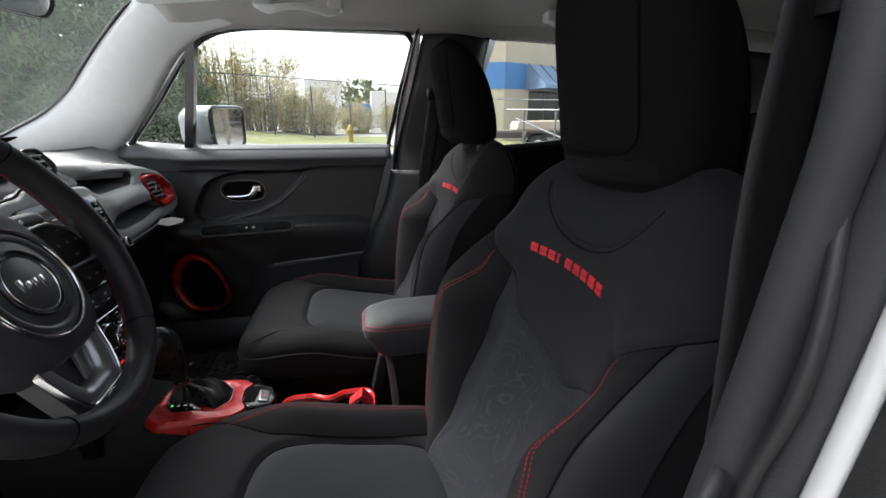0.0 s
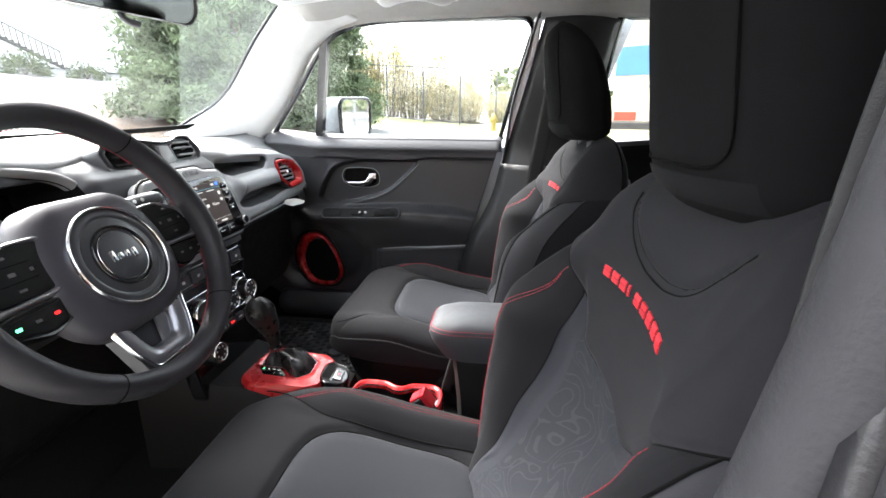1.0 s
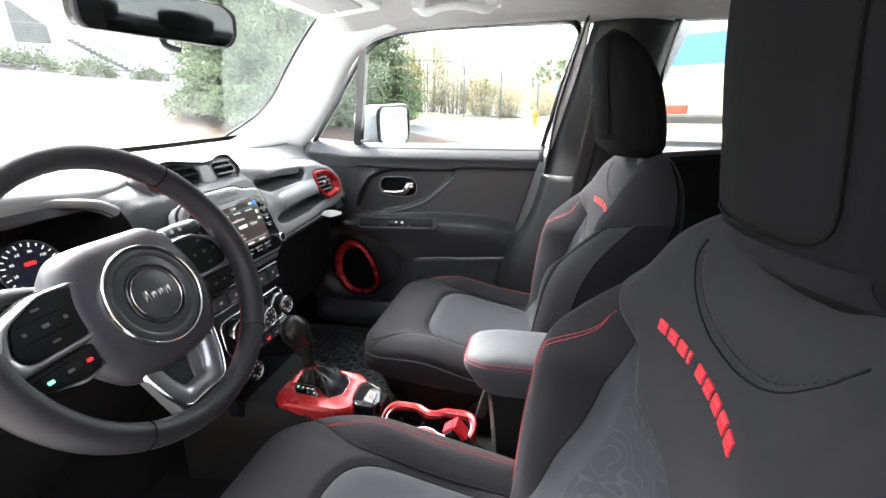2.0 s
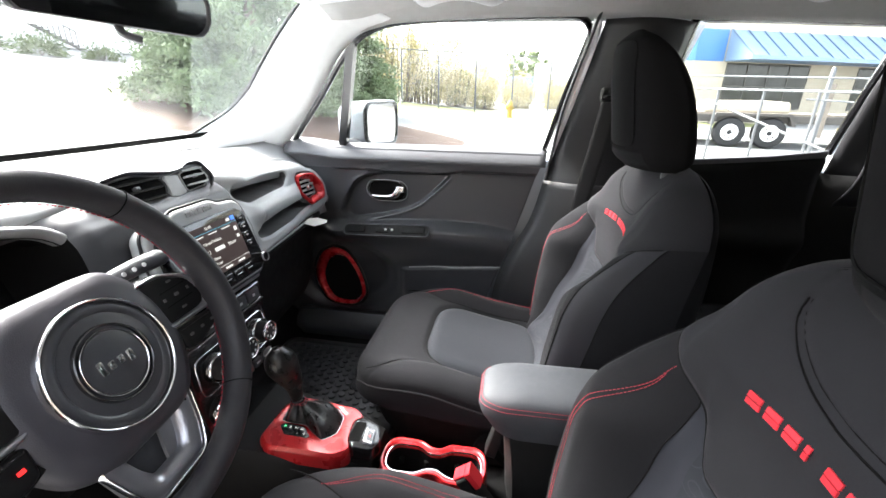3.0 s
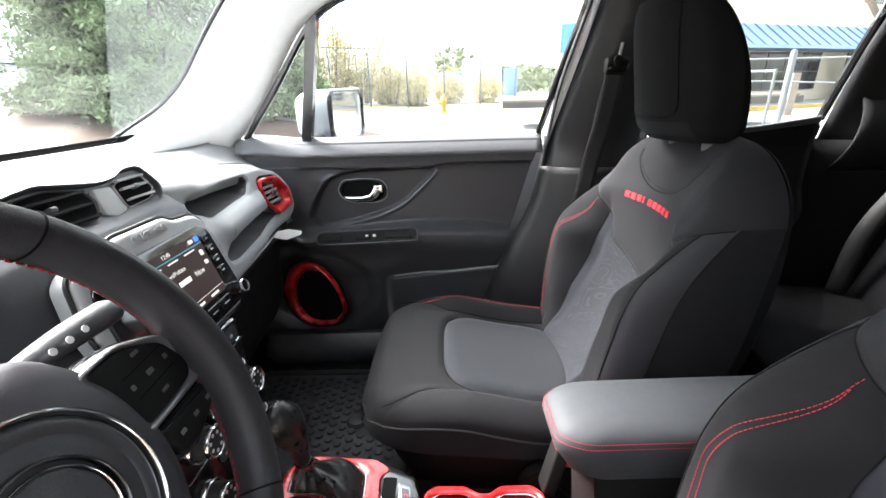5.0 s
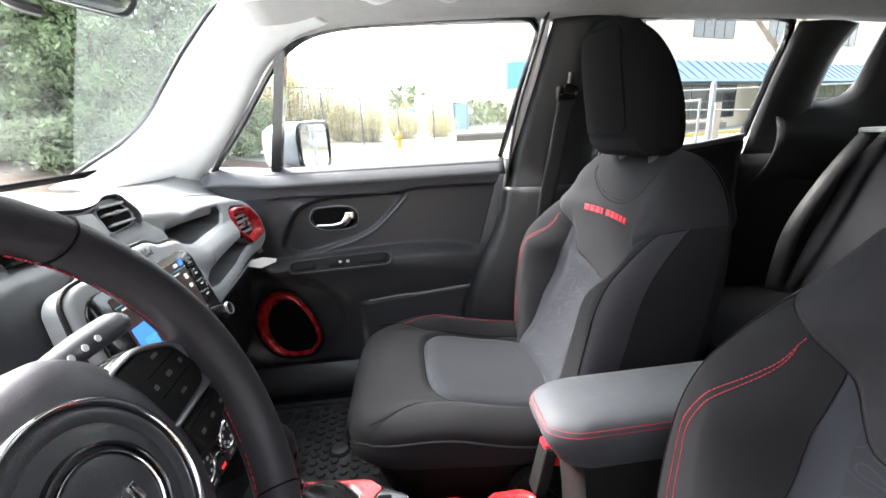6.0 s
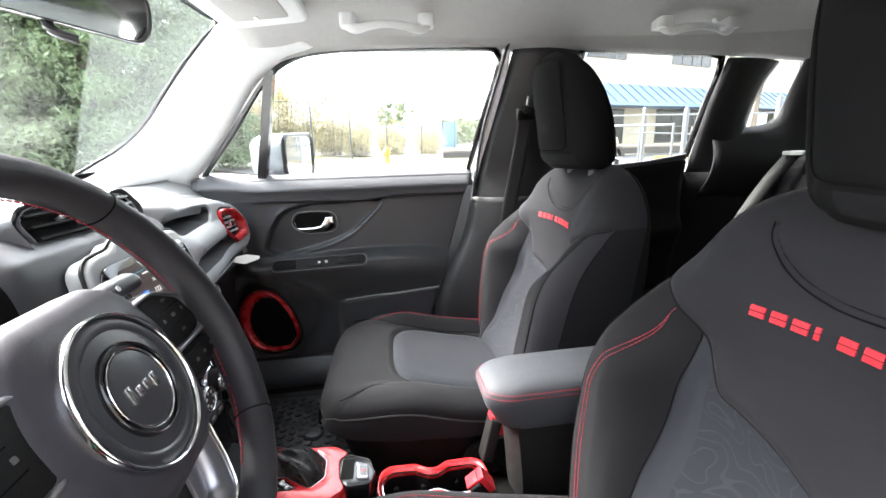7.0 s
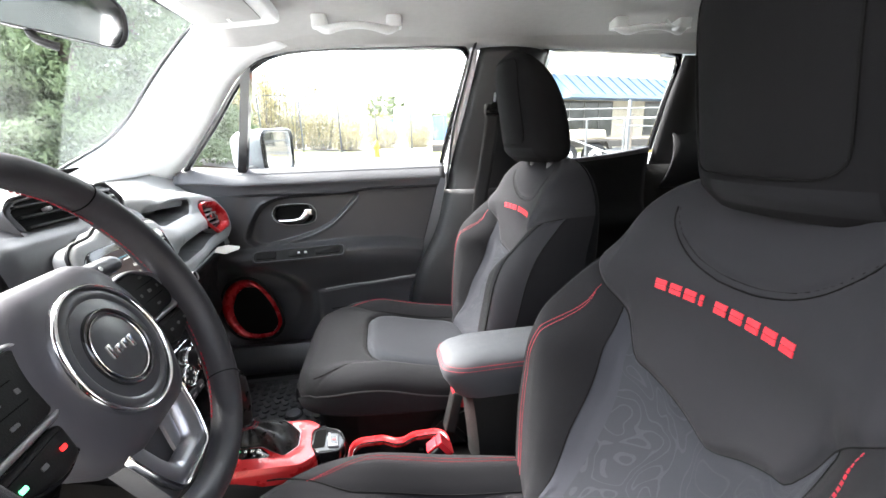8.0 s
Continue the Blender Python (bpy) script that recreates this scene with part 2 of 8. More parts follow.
def tube(bm, pts, r, seg=10, closed=False, flat=1.0, up=(0, 0, 1), cap=True):
    """A round or flattened bar along a curve; r is a number or one per point."""
    p = [Vector(q) for q in pts]
    n = len(p)
    rs = r if isinstance(r, (list, tuple)) else [r] * n
    rows, ref = [], Vector(up)
    for i in range(n):
        a, b = (p[(i - 1) % n], p[(i + 1) % n]) if closed else (p[max(i - 1, 0)], p[min(i + 1, n - 1)])
        t = (b - a).normalized()
        side = t.cross(ref)
        if side.length < 1e-4:
            side = t.cross(Vector((1, 0.3, 0)))
        side.normalize()
        u = side.cross(t).normalized()
        rows.append([p[i] + side * (rs[i] * math.cos(2 * math.pi * k / seg)) + u * (rs[i] * flat * math.sin(2 * math.pi * k / seg)) for k in range(seg)])
    vs = grid(bm, rows, close_u=True, close_v=closed)
    if cap and not closed:
        bm.faces.new(vs[0])
        bm.faces.new(list(reversed(vs[-1])))
    return bm


class Plane:
    """A place on a surface: a point, two directions in it, and the way out of it."""

    def __init__(self, o, a, b):
        self.o, self.a = Vector(o), Vector(a).normalized()
        b = Vector(b)
        self.b = (b - self.a * b.dot(self.a)).normalized()
        self.c = self.a.cross(self.b)

    def __call__(self, a, b, c=0.0):
        return self.o + self.a * a + self.b * b + self.c * c


def plate(bm, outline, at, depth, bevel=0.0, seg=2, base=0.0):
    """A flat piece with rounded rims: its outline in the plane, raised by depth."""
    n = len(outline)
    cx = sum(q[0] for q in outline) / n
    cy = sum(q[1] for q in outline) / n
    rows = [[at(q[0], q[1], base) for q in outline]]
    steps = seg if bevel else 0
    rows.append([at(q[0], q[1], base + depth - bevel) for q in outline])
    norms = []
    for i in range(n):
        ax, ay = outline[i - 1][0], outline[i - 1][1]
        bx, by = outline[(i + 1) % n][0], outline[(i + 1) % n][1]
        d = Vector((bx - ax, by - ay))
        norms.append(Vector((d.y, -d.x)).normalized() if d.length else Vector((0, 0)))
    area = sum(outline[i - 1][0] * outline[i][1] - outline[i][0] * outline[i - 1][1] for i in range(n))
    sg = 1 if area > 0 else -1
    for k in range(1, steps + 1):
        an = math.pi / 2 * k / steps
        ins, h = bevel * (1 - math.cos(an)), depth - bevel + bevel * math.sin(an)
        rows.append([at(q[0] - sg * norms[i].x * ins, q[1] - sg * norms[i].y * ins, base + h) for i, q in enumerate(outline)])
    vs = grid(bm, rows, close_u=True)
    bm.faces.new(vs[-1])
    bm.faces.new(list(reversed(vs[0])))
    return bm


def bezel(bm, outer, inner, at, height, n=64, m=6, base=0.0, sink=0.0):
    """A rounded ring between two outlines."""
    o, i = resample(outer, n), resample(inner, n)
    rows = []
    for k in range(m + 1):
        t = k / m
        h = height * math.sin(math.pi * t) ** 0.6 if 0 < t < 1 else 0
        rows.append([at(*(p.lerp(q, t))[:2], base + h - sink * t) for p, q in zip(o, i)])
    rows.append([at(q[0], q[1], base - 0.004 - sink) for q in i])
    rows.append([at(q[0], q[1], base - 0.004) for q in o])
    grid(bm, rows, close_u=True, close_v=True)
    return bm


def disc(r, n=32, cx=0.0, cy=0.0, ry=None):
    return [Vector((cx + r * math.cos(2 * math.pi * k / n), cy + (ry or r) * math.sin(2 * math.pi * k / n))) for k in range(n)]


def rect(x0, y0, x1, y1, r=0.0, n=4):
    p = [(x0, y0), (x1, y0), (x1, y1), (x0, y1)]
    return rounded([Vector(q) for q in p], r, n) if r else [Vector(q) for q in p]


def box(bm, lo, hi, bevel=0.0):
    (x0, y0, z0), (x1, y1, z1) = lo, hi
    at = Plane((0, 0, z0), (1, 0, 0), (0, 1, 0))
    return plate(bm, rect(x0, y0, x1, y1, bevel * 1.5) if bevel else rect(x0, y0, x1, y1), at, z1 - z0, bevel)


def ribbon(edge_a, edge_b, n=24, m=5, bulge=(0, 0, 0), skew=0.0):
    """A bent strip between two curves, bulging in the middle."""
    bm = bmesh.new()
    a, b = resample(crom(edge_a), n, False), resample(crom(edge_b), n, False)
    bulge = Vector(bulge)
    grid(bm, [[p.lerp(q, k / m) + bulge * (4 * (k / m) * (1 - k / m)) for p, q in zip(a, b)] for k in range(m + 1)])
    return bm


def stitches(bm, pts, pitch=0.0050, length=0.0036, r=0.0006, out=(0, 0, 0)):
    """Single stitches along a curve."""
    p = [Vector(q) + Vector(out) for q in pts]
    total = sum((b - a).length for a, b in zip(p, p[1:]))
    n = max(int(total / pitch), 2)
    q = resample(p, n * 2, False)
    for i in range(0, len(q) - 1, 2):
        d = (q[i + 1] - q[i])
        if d.length > 1e-6:
            mid = (q[i] + q[i + 1]) / 2
            d = d.normalized() * length / 2
            tube(bm, [mid - d, mid + d], r, 4)
    return bm


def words(text, at, size, depth, material, parent, name="lettering", label="", bold=0.0):
    """Raised writing in the built-in font, standing on a plane."""
    cu = bpy.data.curves.new("lettering", "FONT")
    cu.body, cu.size, cu.extrude, cu.align_x, cu.align_y, cu.offset = text, size, depth / 2, "CENTER", "CENTER", bold
    cu.resolution_u = 3
    tmp = bpy.data.objects.new("lettering", cu)
    me = bpy.data.meshes.new_from_object(tmp)
    bpy.data.objects.remove(tmp)
    m = Matrix.Identity(4)
    for k, v in enumerate((at.a, at.b, at.c)):
        for j in range(3):
            m[j][k] = v[j]
    m.translation = at.o
    me.transform(m)
    ob = link(name, me, material, parent)
    if label:
        tagged(ob, label)
    return ob


def smooth01(t):
    t = min(max(t, 0.0), 1.0)
    return t * t * (3 - 2 * t)


def knots(x, xs, ys):
    """A smooth value between given ones."""
    if x <= xs[0]:
        return ys[0]
    for i in range(len(xs) - 1):
        if x <= xs[i + 1]:
            h = xs[i + 1] - xs[i]
            t = (x - xs[i]) / h
            m0 = (ys[i + 1] - ys[i - 1]) / (xs[i + 1] - xs[i - 1]) if i else (ys[1] - ys[0]) / h
            m1 = (ys[i + 2] - ys[i]) / (xs[i + 2] - xs[i]) if i + 2 < len(xs) else (ys[-1] - ys[-2]) / h
            return ((2 * t ** 3 - 3 * t * t + 1) * ys[i] + (t ** 3 - 2 * t * t + t) * h * m0
                    + (-2 * t ** 3 + 3 * t * t) * ys[i + 1] + (t ** 3 - t * t) * h * m1)
    return ys[-1]


def inside(poly, x, y):
    """Signed distance to the rim of an outline, for whole arrays: positive within it."""
    x, y = np.asarray(x, float), np.asarray(y, float)
    best, odd = np.full(x.shape, 9.0), np.zeros(x.shape, bool)
    for i in range(len(poly)):
        ax, ay, bx, by = poly[i - 1][0], poly[i - 1][1], poly[i][0], poly[i][1]
        ex, ey = bx - ax, by - ay
        t = np.clip(((x - ax) * ex + (y - ay) * ey) / max(ex * ex + ey * ey, 1e-12), 0, 1)
        best = np.minimum(best, np.hypot(x - ax - t * ex, y - ay - t * ey))
        if abs(ey) > 1e-12:
            odd ^= ((ay > y) != (by > y)) & (x < ax + (y - ay) * ex / ey)
    return np.where(odd, best, -best)


def ease(t):
    t = np.clip(t, 0.0, 1.0)
    return t * t * (3 - 2 * t)


def snap(poly, ys, zs, reach, level=0.0):
    """Pulls the points of a grid that lie next to an outline onto it, so that edges run clean."""
    d = inside(poly, ys, zs) - level
    h = 0.0005
    gy, gz = (inside(poly, ys + h, zs) - level - d) / h, (inside(poly, ys, zs + h) - level - d) / h
    near = np.abs(d) < reach
    return np.where(near, ys - d * gy, ys), np.where(near, zs - d * gz, zs)


# ---- front seats ----
SEAT_Y, SEAT_PITCH = -0.36, 0.72
BACK_TOP = 1.255


def back_centre(z):
    return knots(z, [0.66, 0.74, 0.80, 0.86, 0.925, 1.0, 1.11, 1.15, 1.20, 1.262], [-0.205, -0.178, -0.116, -0.062, -0.022, -0.014, -0.018, 0.000, 0.018, 0.040])


def back_dish(z):
    """How far the middle is sunk against the flanks, 12 cm out."""
    return knots(z, [0.66, 0.78, 0.87, 0.97, 1.05, 1.15, 1.25], [0.010, 0.034, 0.060, 0.038, 0.018, 0.018, 0.01])


def back_crest(z):
    """The foremost line of the side bolsters."""
    return knots(z, [0.66, 0.75, 0.85, 0.93, 0.98, 1.03, 1.07, 1.11, 1.15, 1.20, 1.262], [-0.200, -0.190, -0.182, -0.172, -0.164, -0.144, -0.110, -0.062, -0.015, 0.015, 0.040])


def back_half(z):
    return knots(z, [0.66, 0.74, 0.85, 0.95, 1.04, 1.12, 1.18, 1.225, 1.245, 1.255], [0.225, 0.248, 0.268, 0.272, 0.266, 0.248, 0.220, 0.182, 0.140, 0.085])


def back_rear(z):
    return knots(z, [0.66, 0.8, 1.0, 1.15, 1.262], [0.02, 0.06, 0.10, 0.105, 0.095])


def back_inner(z):
    """Half the width between the side bolsters."""
    return knots(z, [0.66, 0.78, 0.88, 0.97, 1.04, 1.10], [0.112, 0.120, 0.132, 0.146, 0.153, 0.156])


def yoke_edge(w):
    """Height of the lower edge of the shield-shaped shoulder panel."""
    return knots(abs(w), [0.0, 0.016, 0.055, 0.095, 0.118, 0.134, 0.15, 0.19, 0.26], [0.926, 0.931, 0.954, 0.976, 0.988, 1.016, 1.052, 1.092, 1.140])


def collar_edge(w):
    """Height of the curved seam under the headrest."""
    return knots(abs(w), [0.0, 0.03, 0.07, 0.105, 0.128, 0.138], [1.142, 1.144, 1.156, 1.182, 1.22, 1.29])


def groove(d, width=0.005, depth=0.004):
    return depth * math.exp(-(d / width) ** 2)


def back_front(w, z):
    hw, wi = back_half(z), back_inner(z)
    e = abs(w) / hw
    k = smooth01((abs(w) - wi + 0.015) / (0.060 + 0.042 * smooth01((z - 0.99) / 0.07)))
    x = (back_centre(z) - back_dish(z) * (min(abs(w), wi + 0.02) / 0.12) ** 2) * (1 - k) + back_crest(z) * k
    ye = yoke_edge(w)
    if z < ye + 0.01:
        x += groove(abs(w) - wi) * smooth01((ye - z) / 0.01)
    steep = 1 / math.sqrt(1 + ((yoke_edge(w + 0.004) - yoke_edge(w - 0.004)) / 0.008) ** 2)
    x += groove((z - ye) * steep, 0.006, 0.006) - 0.004 * smooth01((z - ye) * steep / 0.02)
    x += groove(z - collar_edge(w), 0.0045, 0.003)
    if abs(w) < 0.11 and z < 0.86:
        x += 0.004 * math.exp(-((z - 0.775) / 0.012) ** 2)
    xe = 0.25 * x + 0.75 * back_rear(z)
    if e > 0.82:
        k = 1 - math.sqrt(max(0.0, 1 - ((e - 0.82) / 0.18) ** 2))
        x = x * (1 - k) + xe * k
    kz = 1 - math.sqrt(max(0.0, 1 - min((z - 1.175) / 0.080, 1.0) ** 2)) if z > 1.175 else 0.0
    return x * (1 - kz) + (0.5 * back_centre(z) + 0.5 * back_rear(z)) * kz


def back_behind(w, z):
    e = abs(w) / back_half(z)
    xf = back_crest(z)
    xe = 0.25 * xf + 0.75 * back_rear(z)
    x = back_rear(z)
    if e > 0.6:
        k = 1 - math.sqrt(max(0.0, 1 - ((e - 0.6) / 0.4) ** 2))
        x = x * (1 - k) + xe * k
    kz = 1 - math.sqrt(max(0.0, 1 - min((z - 1.175) / 0.080, 1.0) ** 2)) if z > 1.175 else 0.0
    return x * (1 - kz) + (0.5 * back_centre(z) + 0.5 * back_rear(z)) * kz


def on_back(w, z, out=0.0):
    return Vector((back_front(w, z) - out, SEAT_Y + w, z))


def back_line(z):
    """Half the width of the patterned middle strip."""
    return knots(z, [0.66, 0.86, 0.96, 1.03], [0.088, 0.102, 0.122, 0.135])


def seam_steps(marks, counts):
    out = [marks[0]]
    for a, b, n in zip(marks, marks[1:], counts):
        out += [a + (b - a) * (k + 1) / n for k in range(n)]
    return out


def split_grid(rows, key, closed_u=False):
    """One bmesh for each kind of cell of a grid of points."""
    out = {}
    nv, nu = len(rows), len(rows[0])
    for j in range(nv - 1):
        for i in range(nu if closed_u else nu - 1):
            k = key(i, j)
            if k not in out:
                out[k] = (bmesh.new(), {})
            bm, seen = out[k]
            vs = []
            for a, b in ((i, j), ((i + 1) % nu, j), ((i + 1) % nu, j + 1), (i, j + 1)):
                if (a, b) not in seen:
                    seen[(a, b)] = bm.verts.new(rows[b][a])
                vs.append(seen[(a, b)])
            bm.faces.new(vs)
    return {k: v[0] for k, v in out.items()}


def front_seat():
    seat = thing("front_seat", "black and charcoal fabric driver seat with red stitching and embroidery", "car seat", (0, SEAT_Y, 0.5), group="front seats")
    # backrest
    us, vs_ = seam_steps((0.0, 0.30, 0.42, 0.80, 0.94, 1.0), (22, 10, 24, 14, 10)), seam_steps((0.0, 0.55, 1.0), (84, 84))
    us = [-u for u in reversed(us[1:])] + us

    def place(u, v):
        """Width and height of a grid point: seams lie on grid lines."""
        w, z = u * 0.22, 0.66 + 0.6 * v
        for _ in range(24):
            hw, wi = back_half(z), min(back_inner(z), back_half(z) * 0.86)
            li = min(back_line(z), wi - 0.012)
            w = math.copysign(np.interp(abs(u), (0.0, 0.30, 0.42, 0.80, 1.0), (0.0, li, wi, 0.30 * wi + 0.70 * hw, hw)), u)
            ye = yoke_edge(w)
            t = (v - 0.55) / 0.45
            z = 0.5 * z + 0.5 * (0.66 + (ye - 0.66) * v / 0.55 if v < 0.55 else ye + (BACK_TOP - ye) * (0.55 * t + 0.45 * math.sin(math.pi / 2 * t)))
        return w, z
    wz = [[place(u, v) for u in us] for v in vs_]
    rows = [[on_back(w, z) for w, z in r] for r in wz]

    def key(i, j):
        u, v = (us[i] + us[i + 1]) / 2, (vs_[j] + vs_[j + 1]) / 2
        sd = "_a" if u < 0 else "_b"
        if v > 0.55:
            return "yoke"
        return "insert" if abs(u) < 0.30 else "flank" + sd if abs(u) < 0.42 else "bolster" + sd if abs(u) < 0.80 else "side" + sd if abs(u) < 0.94 else "edge" + sd
    # side_a and side_b are painted lighter, as the bands the window light catches
    looks = {"yoke": ("shoulder_panel", YOKE, "smooth charcoal shoulder panel"), "insert": ("back_insert", INSERT, "blue-grey centre with contour-line pattern"),
             "flank_a": ("back_flank", BACKPLAIN, ""), "flank_b": ("back_flank", BACKPLAIN, ""), "edge_a": ("back_edge", FABRIC, ""), "edge_b": ("back_edge", FABRIC, ""), "bolster_a": ("back_bolster", FABRIC, ""), "bolster_b": ("back_bolster", FABRIC, ""),
             "side_a": ("back_side", SIDE, ""), "side_b": ("back_side", SIDE, "")}
    shell = None
    pieces = split_grid(rows, key)
    rear = bmesh.new()
    zs = [0.66 + (BACK_TOP - 0.66) * (0.6 * k / 40 + 0.4 * math.sin(math.pi / 2 * k / 40)) for k in range(41)]
    ws = [0.5 * k / 20 + 0.5 * math.sin(math.pi / 2 * k / 20) for k in range(-20, 21)]
    grid(rear, [[Vector((back_behind(u * back_half(z), z), SEAT_Y + u * back_half(z), z)) for u in ws] for z in zs])
    shell = part("backrest", rear, FABRIC, seat, "dark grey vinyl seat back")
    for k, bm in pieces.items():
        nm, m, lb = looks[k]
        part(nm, bm, m, shell, lb)
    # cushion
    part_cushion(seat)
    # headrest
    head(seat)
    # red double stitching along the bolster crests
    for sg in (-1, 1):
        bm = bmesh.new()
        for off in (0.0, 0.010):
            line = []
            for k in range(70):
                t = k / 69
                w, z = place(sg * (0.73 - 0.17 * smooth01((t - 0.62) / 0.38)), 0.03 + 0.515 * t)
                line.append(on_back(w - sg * off * (1 - smooth01((t - 0.55) / 0.40)), z - 1.15 * off * smooth01((t - 0.45) / 0.40), 0.0005))
            stitches(bm, line)
        tagged(part("stitching" if sg > 0 else "door_stitching", bm, THREAD, shell, "red double stitching"), kind="stuff")
    # seams: shoulder panel, bolsters, collar
    lines = [[on_back(*place(u, 0.55), -0.0006) for u in us if abs(u) < 0.92]]
    for sg in (-1, 1):
        lines.append([on_back(*place(sg * 0.42, v), -0.0004) for v in vs_[4:85]])
        lines.append([on_back(*place(sg * 0.80, v), 0.0004) for v in vs_[4:85]])
        lines.append([on_back(*place(sg * 0.94, v), 0.0004) for v in vs_[4:85]])
    for dz in (0.0, 0.0065):
        lines.append([on_back(w, collar_edge(w) - dz, -0.0006) for w in np.linspace(-0.126, 0.126, 60)])
    for line in lines:
        bm = bmesh.new()
        tube(bm, line, 0.0012, 5)
        part("seam", bm, DEEP, shell)
    # the embroidered word: letter-sized pairs of bars
    for k in range(9):
        w0 = 0.099 - k * 0.0222
        wd = 0.0160 if k != 3 else 0.0050
        for z0, z1 in ((1.1044, 1.1102), (1.1116, 1.1174)):
            bm = bmesh.new()
            quad = [(w0, z0), (w0 - wd, z0), (w0 - wd, z1), (w0, z1)]
            vs = grid(bm, [[on_back(a, b, -0.002) for a, b in quad], [on_back(a, b, 0.0016) for a, b in quad]], close_u=True)
            bm.faces.new(vs[1])
            part("embroidered_bar", bm, EMBROID, shell, "" if k else "red embroidered bar", smooth=False)
    return seat


def cush_line(x):
    """Seam between the cushion front and its side bolster."""
    return 0.164 + 0.050 * smooth01((-0.44 - x) / 0.16)


def cush_top(x, w):
    """Height of the seat cushion over its plan."""
    lw = abs(w)
    z = knots(x, [-0.64, -0.60, -0.52, -0.44, -0.30, -0.18], [0.752, 0.776, 0.786, 0.774, 0.742, 0.726])
    z += 0.030 * smooth01((lw - 0.152) / 0.05) * smooth01((x + 0.58) / 0.18)
    # the sunk centre, a seam round it
    cx, n = -0.315, 4
    d = ((abs(x - cx) / 0.152) ** n + (lw / (0.154)) ** n) ** (1 / n)
    z += 0.006 * smooth01((1 - d) / 0.2) - groove((d - 1) * 0.14, 0.006, 0.008)
    z -= groove(lw - cush_line(x), 0.005, 0.003) * smooth01((x + 0.63) / 0.05)
    return z


def cush_half(x):
    return knots(x, [-0.64, -0.63, -0.60, -0.54, -0.44, -0.30, -0.12], [0.122, 0.160, 0.202, 0.234, 0.250, 0.255, 0.240])


def part_cushion(seat):
    nx, nw = 110, 120
    us = [math.sin(math.pi / 2 * (2 * i / nw - 1)) * 0.6 + (2 * i / nw - 1) * 0.4 for i in range(nw + 1)]
    xs = [-0.645 + 0.525 * (0.45 * (1 - math.cos(math.pi / 2 * j / nx)) + 0.55 * j / nx) for j in range(nx + 1)]

    def point(u, x):
        w = u * cush_half(x)
        z = cush_top(x, w)
        e = abs(u)
        lo = 0.655
        if e > 0.78:
            k = 1 - math.sqrt(max(0.0, 1 - ((e - 0.78) / 0.22) ** 2))
            z = z * (1 - k) + (z - 0.046) * k
        f = (-0.595 - x) / 0.05
        if f > 0:
            k = 1 - math.sqrt(max(0.0, 1 - min(f, 1.0) ** 2))
            z = z * (1 - k) + (z - 0.046) * k
        return Vector((x, SEAT_Y + w, z))
    rows = [[point(u, x) for u in us] for x in xs]

    def key(i, j):
        x, u = (xs[j] + xs[j + 1]) / 2, (us[i] + us[i + 1]) / 2
        w = u * cush_half(x)
        d = ((abs(x + 0.315) / 0.152) ** 4 + (abs(w) / 0.154) ** 4) ** 0.25
        if d < 1:
            return "centre"
        if abs(w) > cush_line(x) and x > -0.60:
            return "bol_a" if w < 0 else "bol_b"
        return "front"
    looks = {"centre": ("cushion_insert", PADCLOTH, "blue-grey cushion centre"), "bol_a": ("cushion_bolster", FABRIC, ""), "bol_b": ("cushion_bolster", FABRIC, ""), "front": ("cushion_front", FABRIC, "")}
    body = bmesh.new()
    ring = []
    for x in reversed(xs[::3]):
        ring.append((x, -cush_half(x)))
    for i in range(1, 20):
        ring.append((xs[0], (-1 + i / 10) * cush_half(xs[0])))
    for x in xs[::3]:
        ring.append((x, cush_half(x)))
    rows2 = []
    for f, (dz, ins) in enumerate(((0.0, 0.0), (0.35, -0.006), (0.8, -0.004), (1.0, 0.012))):
        r = []
        for x, w in ring:
            top = point(math.copysign(1.0, w) * min(abs(w) / cush_half(x), 1), x).z
            z = top + (0.680 - top) * dz
            n = Vector((x + 0.35, w, 0))
            n.normalize()
            r.append(Vector((x, SEAT_Y + w, z)) - n * ins)
        rows2.append(r)
    grid(body, rows2)
    cush = part("cushion", body, FABRIC, seat, "black fabric seat cushion")
    for k, bm in split_grid(rows, key).items():
        nm, m, lb = looks[k]
        part(nm, bm, m, cush, lb)
    # piping between top and border
    bm = bmesh.new()
    edge = [point(-1, x) for x in reversed(xs[8::4])] + [point(-1 + i / 10, xs[0]) for i in range(1, 20)] + [point(1, x) for x in xs[8::4]]
    tube(bm, [p + Vector((0, 0, -0.001)) for p in edge], 0.0022, 6)
    part("piping", bm, RUBBER, cush)
    ring_in = [(-0.315 + 0.152 * math.copysign(abs(math.cos(a)) ** 0.5, math.cos(a)), 0.154 * math.copysign(abs(math.sin(a)) ** 0.5, math.sin(a))) for a in np.linspace(0, 2 * math.pi, 90, endpoint=False)]
    bm = bmesh.new()
    tube(bm, [Vector((x, SEAT_Y + w, cush_top(x, w) + 0.0012)) for x, w in ring_in], 0.0014, 5, closed=True)
    part("seam", bm, DEEP, cush)
    for sg in (-1, 1):
        bm = bmesh.new()
        tube(bm, [Vector((x, SEAT_Y + sg * cush_line(x), cush_top(x, cush_line(x)) + 0.0008)) for x in np.linspace(-0.585, -0.15, 60)], 0.0013, 5)
        part("seam", bm, DEEP, cush)
    bm = bmesh.new()
